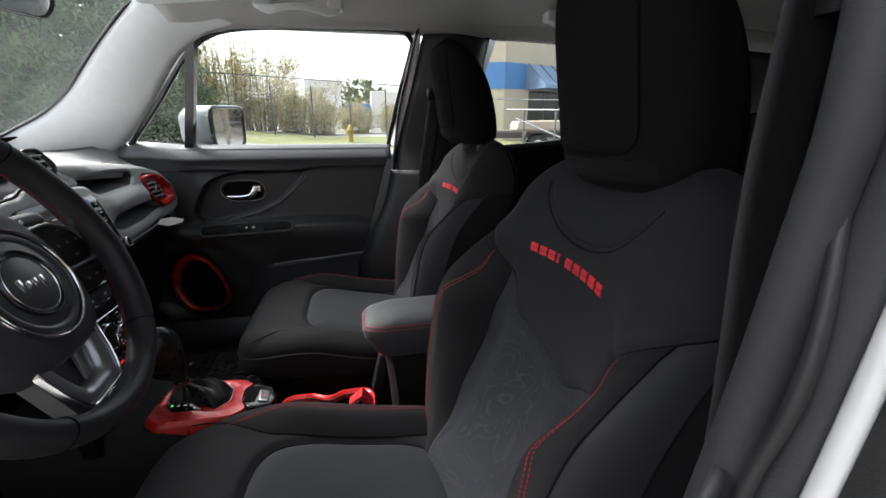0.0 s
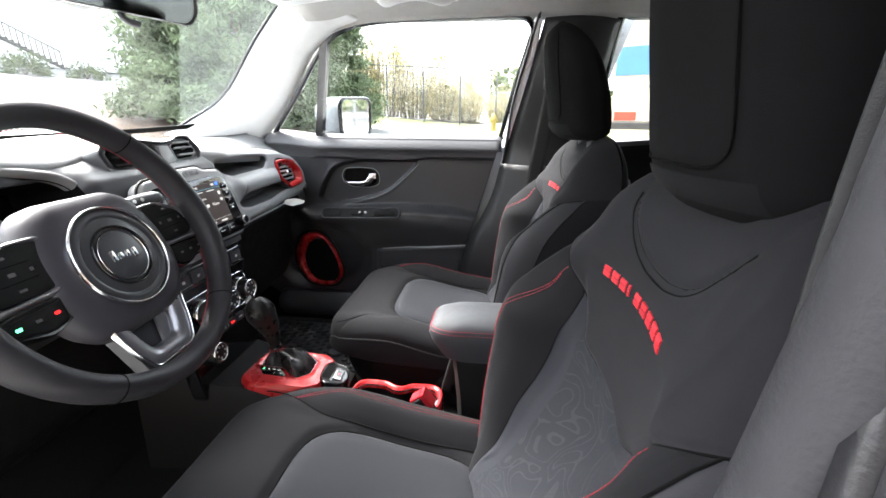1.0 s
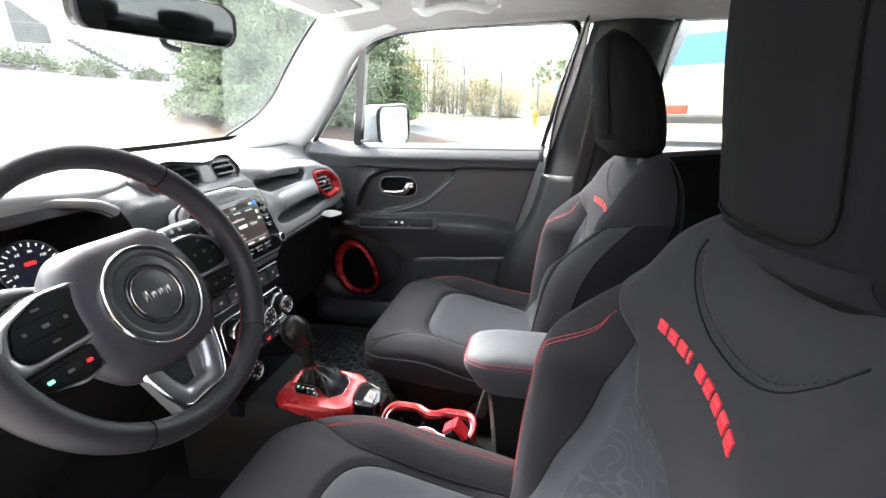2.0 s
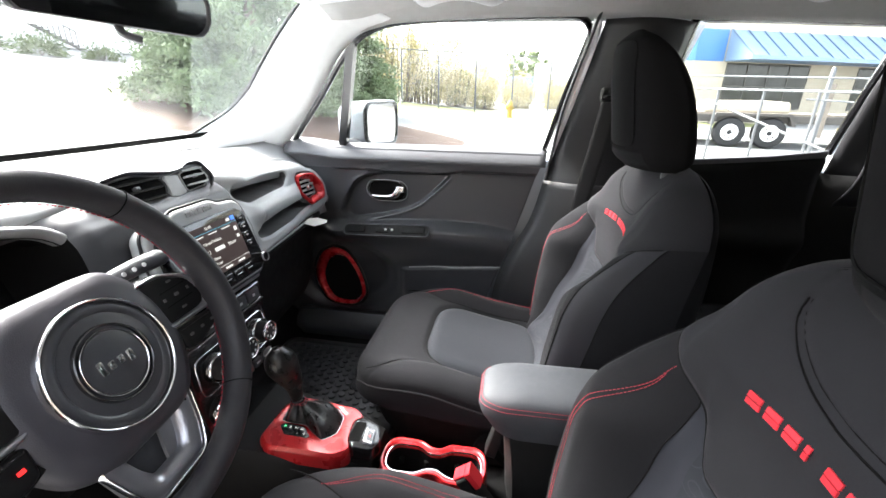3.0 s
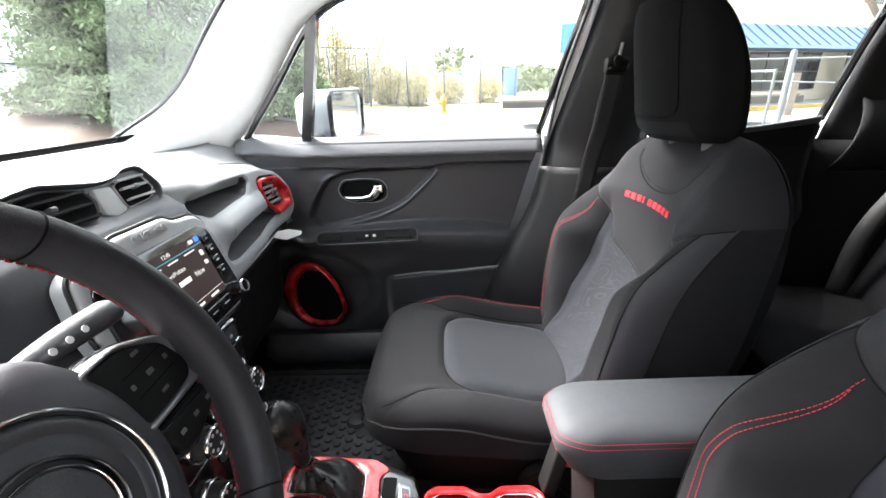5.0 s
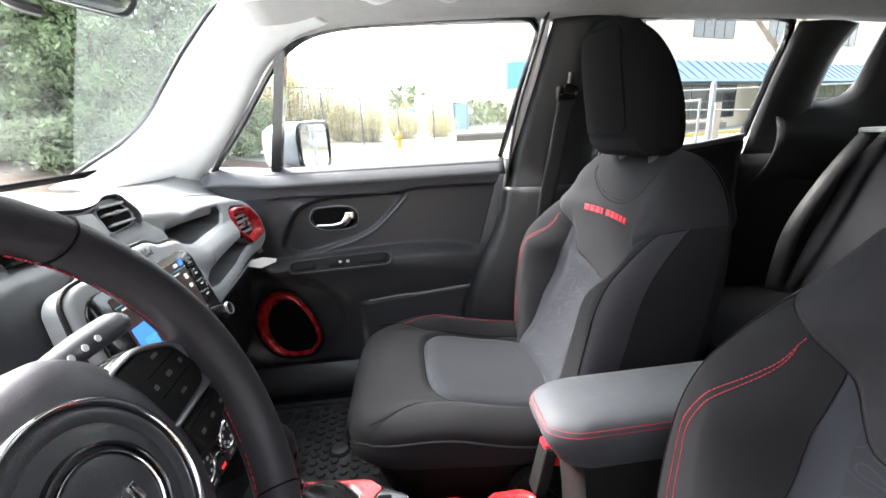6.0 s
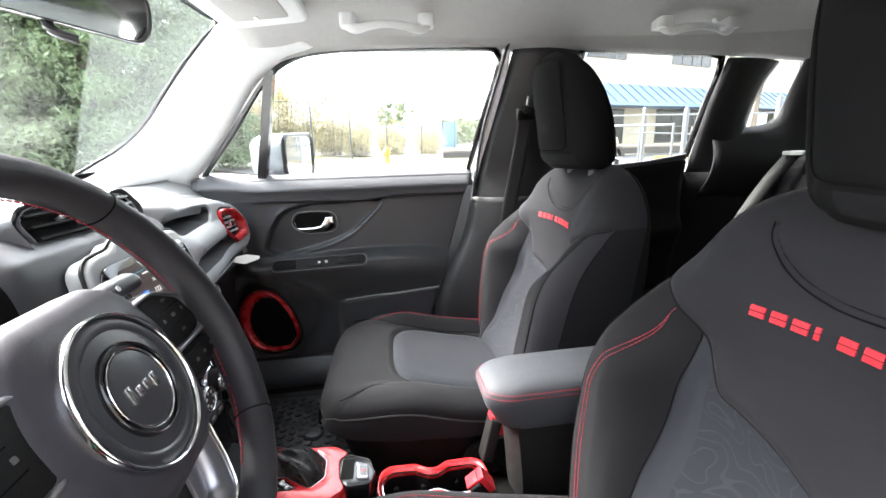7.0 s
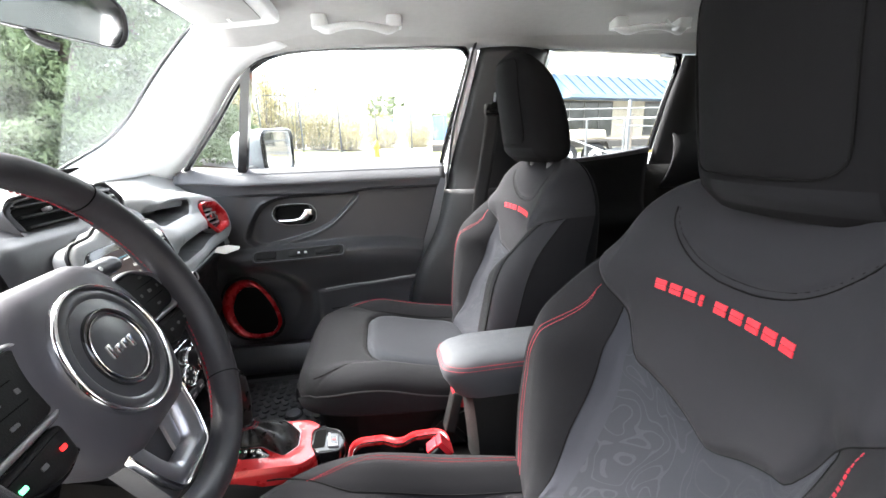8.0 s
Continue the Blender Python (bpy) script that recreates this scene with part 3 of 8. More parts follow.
    for sg in (1,):
        for off in (0.0, 0.009):
            stitches(bm, [point(sg * min((cush_line(x) - 0.004 + (0.046 + off) * smooth01((x + 0.535) / 0.11)) / cush_half(x), 0.9), x) + Vector((0, 0, 0.0008)) for x in np.linspace(-0.52, -0.16, 50)])
    tagged(part("stitching", bm, THREAD, cush, "red double stitching"), kind="stuff")
    # plastic base, side cover and rails
    bm = bmesh.new()
    base = []
    for z, ins in ((0.690, 0.020), (0.640, 0.030), (0.575, 0.045), (0.53, 0.065)):
        base.append([Vector((x + (ins if x < -0.5 else 0), SEAT_Y + w - math.copysign(ins, w), z)) for x, w in [(p[0], p[1] if abs(p[1]) > 1e-6 else 1e-3) for p in ring]])
    grid(bm, base)
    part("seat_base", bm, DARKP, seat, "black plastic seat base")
    for sg in (-1, 1):
        bm = bmesh.new()
        at = Plane((-0.17, SEAT_Y + sg * 0.243, 0.66), (1, 0, 0), (0, 0, 1))
        plate(bm, rounded([(-0.16, -0.06), (0.14, -0.07), (0.16, 0.04), (0.05, 0.06), (-0.14, 0.0)], 0.04), at, 0.022 * (-sg), 0.0)
        part("side_cover", bm, DARKP, seat)
    for sg in (-1, 1):
        bm = bmesh.new()
        box(bm, (-0.60, SEAT_Y + sg * 0.19 - 0.02, 0.50), (0.02, SEAT_Y + sg * 0.19 + 0.02, 0.54), 0.004)
        part("seat_rail", bm, RUBBER, seat)


def head(seat):
    """The headrest: a padded block with a framed front panel, on two posts."""
    hz0, hz1 = 1.243, 1.508

    def prof(t):
        hw = knots(t, [0.0, 0.06, 0.2, 0.5, 0.8, 0.93, 1.0], [0.104, 0.118, 0.124, 0.126, 0.112, 0.088, 0.045])
        xf = knots(t, [0.0, 0.1, 0.4, 0.8, 0.93, 1.0], [-0.030, -0.056, -0.072, -0.086, -0.080, -0.060])
        xb = knots(t, [0.0, 0.08, 0.3, 0.6, 0.8, 0.93, 1.0], [0.058, 0.072, 0.066, 0.042, 0.012, -0.022, -0.048])
        return hw, xf, xb

    def ring(t, n=72):
        hw, xf, xb = prof(t)
        z = hz0 + (hz1 - hz0) * t
        out = []
        for k in range(n):
            a = 2 * math.pi * k / n
            c, s = math.cos(a), math.sin(a)
            ex = 0.42
            w = hw * math.copysign(abs(c) ** ex, c)
            d = math.copysign(abs(s) ** ex, s)
            x = (xf + xb) / 2 - d * (xb - xf) / 2
            x += 0.042 * (abs(w) / 0.125) ** 2 * (1 if d > 0 else 0.2)
            # seam round the front panel
            if d > 0:
                x += groove(abs(w) - 0.088, 0.003, 0.003)
                if abs(w) < 0.088:
                    x += groove(z - 1.285, 0.003, 0.003)
            out.append(Vector((x, SEAT_Y + w, z)))
        return out
    ts = [0.5 - 0.5 * math.cos(math.pi * j / 60) for j in range(61)]
    rows = [ring(t) for t in ts]
    bm = bmesh.new()
    vs = grid(bm, rows, close_u=True)
    bm.faces.new(vs[0])
    bm.faces.new(list(reversed(vs[-1])))
    rest = part("headrest", bm, HEADCLOTH, seat, "black fabric headrest")
    def on_front(w, z, out=0.0):
        t = (z - hz0) / (hz1 - hz0)
        hw, xf, xb = prof(t)
        c = min(abs(w) / hw, 0.999) ** (1 / 0.42)
        d = math.sqrt(1 - c * c) ** 0.42
        return Vector(((xf + xb) / 2 - d * (xb - xf) / 2 + 0.042 * (abs(w) / 0.125) ** 2 - out, SEAT_Y + w, z))
    loop = rounded([(-0.086, 1.487), (0.086, 1.487), (0.086, 1.286), (-0.086, 1.286)], 0.03, 8)
    bm = bmesh.new()
    tube(bm, [on_front(q[0], q[1], 0.0002) for q in resample(loop, 120)], 0.0014, 5, closed=True)
    part("seam", bm, DEEP, rest)
    bm = bmesh.new()
    rows = [[on_front(a, b, 0.0015) for a in np.linspace(-0.100, 0.050, 24)] for b in np.linspace(1.254, 1.279, 6)]
    grid(bm, rows)
    part("label_patch", bm, FABRIC, rest, "smooth grey strip under the front panel")
    for sg in (-1, 1):
        bm = bmesh.new()
        tube(bm, [(0.045, SEAT_Y + sg * 0.06, 1.20), (0.03, SEAT_Y + sg * 0.06, 1.27)], 0.007, 12)
        part("headrest_post", bm, GLOSS, rest)
        bm = bmesh.new()
        plate(bm, disc(0.016, 20), Plane((0.045, SEAT_Y + sg * 0.06, 1.225), (1, 0, 0), (0, 1, 0)), 0.016, 0.004)
        part("post_guide", bm, PLASTIC, rest)


driver_seat = front_seat()
passenger_seat = copy_thing(driver_seat, Matrix.Translation((0, SEAT_Y + SEAT_PITCH, 0.5)))
tagged(passenger_seat, "black and charcoal fabric passenger seat beside the door, red stitching, empty")
for ob in list(passenger_seat.children_recursive):
    if ob.name.startswith("door_stitching"):
        bpy.data.objects.remove(ob)
for ob in driver_seat.children:
    if ob.name.split(".")[0] in ("cushion", "seat_base"):
        ob.scale.x = 1.05
    if ob.name.split(".")[0] == "backrest":
        ob.location.x = -0.006
    if ob.name.split(".")[0] == "headrest":
        ob.location.x, ob.location.z = 0.032, -0.026

# ---- car body: floor, roof, pillars, glass ----
def side_y(z):
    """The inner face of the body side leans in above the belt line."""
    return 0.742 - 0.30 * max(z - 1.215, 0) if z >= 1.215 else 0.742 - 0.02 * (1.215 - z)


def S(x, z, out=0.0, sg=1):
    return Vector((x, sg * (side_y(z) + out), z))


def setting(name, bm, material, label, category, solid=0.0, smooth=True):
    ob = part(name, bm, material, None, "", smooth, solid)
    return tagged(ob, label, category, kind="structure")


# the windscreen's edge along its pillar, from the foot to the roof
WS_EDGE = [(-1.325, 0.548, 1.226), (-1.293, 0.580, 1.244), (-1.245, 0.612, 1.280), (-1.20, 0.640, 1.313), (-1.156, 0.652, 1.350), (-1.11, 0.650, 1.392), (-1.064, 0.634, 1.438), (-0.981, 0.606, 1.520), (-0.906, 0.590, 1.591), (-0.862, 0.580, 1.628), (-0.80, 0.555, 1.640)]


def build_shell():
    # floor pan with carpet
    bm = bmesh.new()
    box(bm, (-1.45, -0.74, 0.40), (1.75, 0.74, 0.515), 0.01)
    setting("floor", bm, CARPET, "black carpeted cabin floor", "floor")
    # footwell front wall
    bm = bmesh.new()
    grid(bm, [[Vector((x, y, z)) for y in np.linspace(-0.74, 0.74, 20)] for x, z in ((-1.02, 0.512), (-1.14, 0.60), (-1.22, 0.75), (-1.25, 1.0), (-1.27, 1.2))])
    setting("wall_front", bm, CARPET, "black carpeted footwell wall", "wall", solid=0.02)
    # headliner
    bm = bmesh.new()
    rows = []
    for x in np.linspace(-0.80, 1.70, 60):
        r = []
        for y in np.linspace(-0.66, 0.66, 48):
            z = 1.655 - 0.052 * (abs(y) / 0.6) ** 4 - 0.030 * smooth01((-0.55 - x) / 0.3) - 0.05 * smooth01((x - 1.2) / 0.5)
            z += 0.004 * math.exp(-((x + 0.02) / 0.02) ** 2)
            r.append(Vector((x, y, z)))
        rows.append(r)
    grid(bm, rows)
    setting("ceiling", bm, LINER, "light grey felt headliner", "ceiling", solid=0.012)
    bm = bmesh.new()
    grid(bm, [[Vector((x, y, 1.70 - 0.06 * (abs(y) / 0.66) ** 3 - 0.03 * ((x - 0.5) / 1.3) ** 2)) for y in np.linspace(-0.70, 0.70, 20)] for x in np.linspace(-0.86, 1.80, 20)])
    setting("roof", bm, PAINT, "silver painted car roof", "roof", solid=0.01)
    # rear end
    bm = bmesh.new()
    box(bm, (1.74, -0.74, 0.42), (1.80, 0.74, 1.20), 0.01)
    setting("wall_rear", bm, PLASTIC, "black tailgate trim", "wall")
    bm = bmesh.new()
    grid(bm, [[Vector((1.79 - 0.12 * t, y, 1.20 + 0.40 * t)) for y in np.linspace(-0.64, 0.64, 8)] for t in np.linspace(0, 1, 5)])
    setting("window_rear", bm, TINT, "tinted rear window", "window", solid=0.004)
    # lower body sides
    for sg, nm in ((1, "wall_right"), (-1, "wall_left")):
        bm = bmesh.new()
        x0 = -1.45 if sg > 0 else -0.02
        box(bm, (x0, min(sg * 0.80, sg * 0.86), 0.30), (1.80, max(sg * 0.80, sg * 0.86), 1.19), 0.02)
        setting(nm, bm, PAINT if sg < 0 else MIRPAINT, "silver painted body side", "car body")
    bm = bmesh.new()
    box(bm, (-1.45, -0.84, 0.34), (0.02, -0.70, 0.50), 0.02)
    setting("sill", bm, PLASTIC, "black plastic door sill", "sill")
    for sg in (-1, 1):
        side = "right" if sg > 0 else "left"
        back = 0.0 if sg > 0 else 0.026
        wide = 0.0 if sg > 0 else 0.22
        # windscreen pillar
        bm = ribbon([(x, sg * y, z) for x, y, z in WS_EDGE],
                    [(-1.13, sg * 0.750, 1.165), (-1.075, sg * 0.748, 1.198), S(-1.022, 1.250, 0.0, sg), S(-0.91, 1.372, 0.0, sg), S(-0.825, 1.475, -0.002, sg), S(-0.772, 1.522, -0.004, sg), S(-0.72, 1.552, -0.004, sg), S(-0.62, 1.574, -0.004, sg)], 48, 8, (0.0, -sg * 0.022, 0.004))
        setting("pillar_front_" + side, bm, PILLAR, "light grey windscreen pillar trim", "pillar", solid=0.008)
        # roof rail between pillar and headliner
        bm = ribbon([(-0.83, sg * 0.555, 1.636), (-0.60, sg * 0.53, 1.630), (0.0, sg * 0.53, 1.634), (0.6, sg * 0.53, 1.634), (1.7, sg * 0.53, 1.58)],
                    [S(-0.745, 1.545, -0.006, sg), S(-0.66, 1.566, -0.006, sg), S(-0.54, 1.576, -0.006, sg), S(-0.2, 1.583, -0.006, sg), S(0.0, 1.581, -0.006, sg), S(0.2, 1.573, -0.006, sg), S(0.6, 1.561, -0.006, sg), S(0.85, 1.548, -0.006, sg), S(1.7, 1.50, -0.006, sg)], 70, 8, (0, -sg * 0.004, 0.008))
        setting("roof_rail_" + side, bm, LINER, "light grey felt roof edge above the doors", "roof rail", solid=0.008)
        # centre pillar: upper trim, lower trim
        bm = ribbon([S(-0.175 + back, 1.05, -0.01, sg), S(-0.165 + back, 1.13, -0.014, sg), S(-0.150 + back, 1.22, -0.012, sg), S(-0.10 + back, 1.42, -0.012, sg), S(-0.066 + back, 1.574, -0.010, sg)],
                    [S(0.12 + wide, 1.05, -0.01, sg), S(0.115 + wide, 1.13, -0.014, sg), S(0.115 + wide, 1.22, -0.012, sg), S(0.13 + wide, 1.42, -0.012, sg), S(0.15 + wide, 1.566, -0.010, sg)], 30, 10, (0, -sg * 0.045, 0))
        p = setting("pillar_centre_" + side, bm, TRIMB, "black upper centre pillar trim", "pillar", solid=0.006)
        bm = ribbon([S(-0.34 + back, 0.53, -0.02, sg), S(-0.30 + back, 0.80, -0.02, sg), S(-0.21 + back, 1.00, -0.018, sg), S(-0.176 + back, 1.135, -0.018, sg)],
                    [S(0.16, 0.53, -0.02, sg), S(0.14, 0.80, -0.02, sg), S(0.125, 1.00, -0.018, sg), S(0.118, 1.135, -0.018, sg)], 30, 10, (0, -sg * 0.055, 0))
        setting("pillar_lower_" + side, bm, TRIMB, "black lower centre pillar trim", "pillar", solid=0.006)
        # rear pillar with the quarter window
        bm = ribbon([S(0.612, 1.19, -0.006, sg), S(0.620, 1.40, -0.006, sg), S(0.640, 1.552, -0.006, sg)], [S(0.80, 1.19, -0.012, sg), S(0.786, 1.35, -0.010, sg), S(0.792, 1.47, -0.010, sg), S(0.822, 1.540, -0.010, sg)], 20, 10, (0, -sg * 0.028, 0))
        setting("pillar_rear_" + side, bm, TRIMB, "black rear pillar trim", "pillar", solid=0.006)
        bm = ribbon([S(0.66, 1.330, -0.006, sg), S(0.78, 1.338, -0.010, sg), S(0.862, 1.350, -0.010, sg), S(0.897, 1.385, -0.010, sg), S(0.903, 1.46, -0.010, sg), S(0.915, 1.57, -0.010, sg)],
                    [S(0.66, 1.10, -0.006, sg), S(0.80, 1.10, -0.012, sg), S(1.05, 1.10, -0.012, sg), S(1.4, 1.30, -0.012, sg), S(1.6, 1.53, -0.012, sg)], 24, 10, (0, -sg * 0.05, 0.0))
        setting("pillar_quarter_" + side, bm, TRIMB, "black trim under the rear quarter window", "pillar", solid=0.006)
        bm = ribbon([S(0.42, 0.52, 0.004, sg), S(0.50, 0.9, 0.004, sg), S(0.55, 1.19, 0.004, sg)], [S(1.74, 0.52, 0, sg), S(1.74, 0.9, 0, sg), S(1.74, 1.20, 0, sg)], 12, 6)
        setting("luggage_side_" + side, bm, DARKP, "black rear side trim", "trim", solid=0.01)
        bm = ribbon([S(0.75, 1.33, 0.01, sg), S(0.78, 1.58, 0.01, sg)], [S(1.02, 1.33, 0.01, sg), S(1.02, 1.58, 0.01, sg)], 6, 4)
        setting("window_quarter_" + side, bm, GLASS if sg > 0 else TINT, "rear quarter window", "window", solid=0.004)
        # door jamb of the centre pillar: trim edge, seal, painted flange
        e0 = [S(x + back, z, -0.018, sg) for x, z in ((-0.33, 0.53), (-0.28, 0.80), (-0.20, 1.00), (-0.162, 1.18), (-0.145, 1.33), (-0.118, 1.45), (-0.080, 1.59))]
        if sg < 0:
            # the open door's frame: a round seal, a soft flange, the painted sill edge
            e0 = [Vector(q) for q in ((-0.30, -0.700, 0.53), (-0.245, -0.700, 0.80), (-0.170, -0.700, 1.00), (-0.1415, -0.700, 1.13), (-0.124, -0.700, 1.25), (-0.117, -0.698, 1.31), (-0.092, -0.672, 1.45), (-0.05, -0.635, 1.60))]
            c = crom(e0, 8)
            bm = bmesh.new()
            tube(bm, [p + Vector((0.013, -0.010, 0)) for p in c], 0.0125, 14)
            setting("jamb_seal_left", bm, SEAL, "thick grey rubber seal on the door frame", "seal")
            for nm, y0, y1, m, x1, lb in (("jamb_edge_left", 0.022, 0.041, SEAL, 0.0, "grey flange of the door frame"), ("jamb_paint_left", 0.042, 0.051, PAINT, 0.0, "silver painted edge of the door frame"), ("jamb_flange_left", 0.052, 0.13, RUBBER, 0.02, "black outer seal of the door frame")):
                bm = ribbon([p + Vector((0.012, -y0, 0)) for p in e0], [p + Vector((0.012 + x1, -y1, 0)) for p in e0], 50, 6, (-0.003, 0, 0))
                setting(nm, bm, m, lb, "door jamb", solid=0.003)
        for k0, k1, m, nm, lb in () if sg < 0 else ((0.0, 0.015, TRIMB, "jamb_edge_", "black trim edge of the door jamb"), (0.016, 0.031, DARKP, "jamb_seal_", "black rubber seal on the door jamb"), (0.032, 0.046, DARKP, "jamb_strip_", "black strip of the door jamb"), (0.047, 0.126, RUBBER, "jamb_flange_", "black outer seal of the door jamb")):
            a0 = [p + Vector((0.12 * k0, sg * k0, 0)) for p in e0]
            a1 = [p + Vector((0.12 * k1, sg * k1, 0)) for p in e0]
            bm = ribbon(a0, a1, 40, 6, (-0.006 if k0 < 0.03 else 0.0, 0, 0))
            setting(nm + side, bm, m, lb, "door jamb", solid=0.004)
        bm = ribbon([p + Vector((0.026, sg * 0.128, 0)) for p in e0], [p + Vector((0.30, sg * 0.135, 0)) for p in e0], 16, 4)
        setting("pillar_skin_" + side, bm, PAINT, "silver painted outer pillar", "car body", solid=0.01)
        if sg > 0:
            continue
        bm = bmesh.new()
        tube(bm, crom([S(-0.08 + back, 1.56, -0.01, sg), S(-0.10 + back, 1.598, -0.02, sg), S(-0.3, 1.606, -0.02, sg), S(-0.6, 1.592, -0.02, sg)]), 0.009, 10)
        setting("door_seal_" + side, bm, RUBBER, "black rubber door seal", "seal")
    # windscreen: black border along its foot
    bm = ribbon([(-1.246, 0.626, 1.249), (-1.300, 0.52, 1.240), (-1.348, 0.30, 1.232), (-1.375, 0.0, 1.229), (-1.348, -0.30, 1.232), (-1.285, -0.60, 1.245)],
                [(-1.232, 0.622, 1.262), (-1.285, 0.52, 1.253), (-1.333, 0.30, 1.245), (-1.36, 0.0, 1.242), (-1.333, -0.30, 1.245), (-1.27, -0.60, 1.258)], 40, 3)
    setting("windscreen_border", bm, DEEP, "black border along the foot of the windscreen", "trim", solid=0.004)
    bm = bmesh.new()
    rows = []
    for t in np.linspace(0, 1, 10):
        rows.append([Vector((-1.34 + 0.51 * t - 0.10 * (1 - (y / 0.66) ** 2) * 1.0 + 0.02, y, 1.20 + 0.46 * t)) for y in np.linspace(-0.66, 0.66, 24)])
    grid(bm, rows)
    g = setting("window_windscreen", bm, GLASS, "clear windscreen", "window", solid=0.005)
    g.visible_shadow = False
    # dust outside the wiped field
    bm = bmesh.new()
    rows = []
    for z in np.linspace(1.225, 1.64, 16):
        e = min(0.60, 0.375 + (1.49 - z) * 0.90)
        rows.append([Vector((-1.34 + 0.51 * (z - 1.20) / 0.46 - 0.10 * (1 - (y / 0.66) ** 2) + 0.012, y, z)) for y in np.linspace(e, 0.665, 14)])
    grid(bm, rows)
    g = setting("dust_film", bm, DUST, "film of dust on the unwiped corner of the windscreen", "dust")
    g.visible_shadow = False
    bm = bmesh.new()
    tube(bm, crom([(x - 0.004, y - 0.004, z + 0.002) for x, y, z in WS_EDGE[1:-1]] + [(-0.885, 0.50, 1.638), (-0.93, 0.0, 1.652)]), 0.0048, 8)
    setting("windscreen_seal", bm, RUBBER, "black edge of the windscreen", "seal")
    # bonnet, beyond the glass
    bm = bmesh.new()
    grid(bm, [[Vector((x, y, 1.10 + 0.03 * (1 - (y / 0.8) ** 2) - 0.06 * ((-1.4 - x) / 1.0) ** 2)) for y in np.linspace(-0.78, 0.78, 14)] for x in np.linspace(-1.42, -2.35, 10)])
    setting("bonnet", bm, PAINT, "silver painted bonnet", "car body", solid=0.02)
    bm = bmesh.new()
    box(bm, (-2.35, -0.80, 0.35), (-1.42, 0.80, 1.02), 0.06)
    setting("front_body", bm, PAINT, "silver painted front end", "car body")
    bm = bmesh.new()
    grid(bm, [[Vector((x + 0.05 * (y / 0.7) ** 2, y, z)) for y in np.linspace(-0.70, 0.70, 14)] for x, z in ((-1.50, 1.13), (-1.42, 1.17), (-1.36, 1.20))])
    setting("wiper_cowl", bm, RUBBER, "black wiper cowl", "trim", solid=0.01)


build_shell()


def front_door():
    """The closed passenger door with its window, seen from inside."""
    door = thing("passenger_door", "closed black passenger door with chrome handle and a red-ringed speaker", "car door", (-0.55, 0.74, 0.5))
    # trim panel: one moulded sheet with ledge, scoop and pocket
    def edge_rear(z):
        return knots(z, [0.52, 0.70, 0.95, 1.17, 1.22], [-0.375, -0.335, -0.255, -0.192, -0.178])

    field = rounded([(-0.875, 0.985), (-0.845, 1.054), (-0.814, 1.100), (-0.775, 1.122), (-0.724, 1.132), (-0.469, 1.138), (-0.52, 1.085), (-0.582, 1.028), (-0.645, 0.998), (-0.736, 0.974), (-0.825, 0.957)], 0.03)

    def panel_sheet(x, z):
        y = 0.736 + 0.0 * x
        # shoulder roll under the glass, then a shallow step down to the fields
        step = np.interp(x, [-0.9, -0.777, -0.537, -0.43, -0.2], [1.146, 1.146, 1.140, 1.153, 1.152])
        y += 0.012 * ease((step - z) / 0.008) * ease((x + 0.90) / 0.06)
        y -= 0.016 * np.exp(-((z - 1.185) / 0.030) ** 2)
        # sunk field round the handle, with a crisp rim towards the lower field
        f = inside(field, x, z)
        y += 0.017 * ease((f + 0.004) / 0.012) - 0.0025 * np.exp(-((f + 0.006) / 0.003) ** 2) * (z < 1.12)
        y -= 0.006 * ease((f + 0.05) / 0.05) * (f < 0) * ease((-0.6 - x) / 0.2)
        # armrest ledge
        led = np.interp(x, [-0.92, -0.80, -0.5, -0.36, -0.26, -0.18], [0.955, 0.962, 0.974, 0.970, 0.952, 0.940])
        fade = ease((x + 0.98) / 0.12) * (1 - 0.45 * ease((x + 0.40) / 0.20))
        y -= 0.060 * ease((led - z) / 0.030) * (1 - ease((led - 0.045 - z) / 0.15)) * fade
        y -= 0.006 * np.exp(-((z - led + 0.006) / 0.006) ** 2) * fade
        # pocket below its edge
        low = 0.790 + (x + 0.62) * 0.105
        y -= 0.018 * ease((low - z) / 0.008) * ease((x + 0.66) / 0.03)
        y += 0.016 * ease((0.72 - z) / 0.12)
        # dish round the speaker
        y += 0.030 * ease((1 - np.hypot((x + 0.885) / 0.22, (z - 0.745) / 0.175)) / 0.30)
        return y

    def panel(x, z):
        return float(panel_sheet(np.array([x]), np.array([z]))[0])
    nx, nz = 230, 200
    zs = np.linspace(0.52, 1.216, nz)
    gx = np.array([np.linspace(-1.06 - 0.19 * smooth01((1.08 - z) / 0.10), edge_rear(z), nx) for z in zs])
    gz = np.repeat(zs[:, None], nx, 1)
    rows = [[Vector(q) for q in zip(*r)] for r in zip(gx, panel_sheet(gx, gz), gz)]
    crease = np.interp(gx, [-0.9, -0.777, -0.537, -0.43, -0.2], [1.146, 1.146, 1.140, 1.153, 1.152])
    parts = split_grid(rows, lambda i, j: "shoulder" if gz[j, i] > crease[j, i] else "panel")
    trim = part("trim_panel", parts["panel"], PLASTIC, door, "black grained door trim", solid=0.004)
    # strip above the crease is lighter to stand for sky light on it
    part("door_shoulder", parts["shoulder"], DOORTOP, trim, "soft dark grey shoulder of the door", solid=0.004)
    bm = bmesh.new()
    rows = [[Vector((x, 0.706 + 0.056 * (k / 8) ** 1.25, 1.176 + 0.050 * math.sin(math.pi / 2 * k / 8) + 0.012 * smooth01((-0.85 - x) / 0.15))) for x in np.linspace(-1.05, -0.176, 40)] for k in range(9)]
    grid(bm, rows)
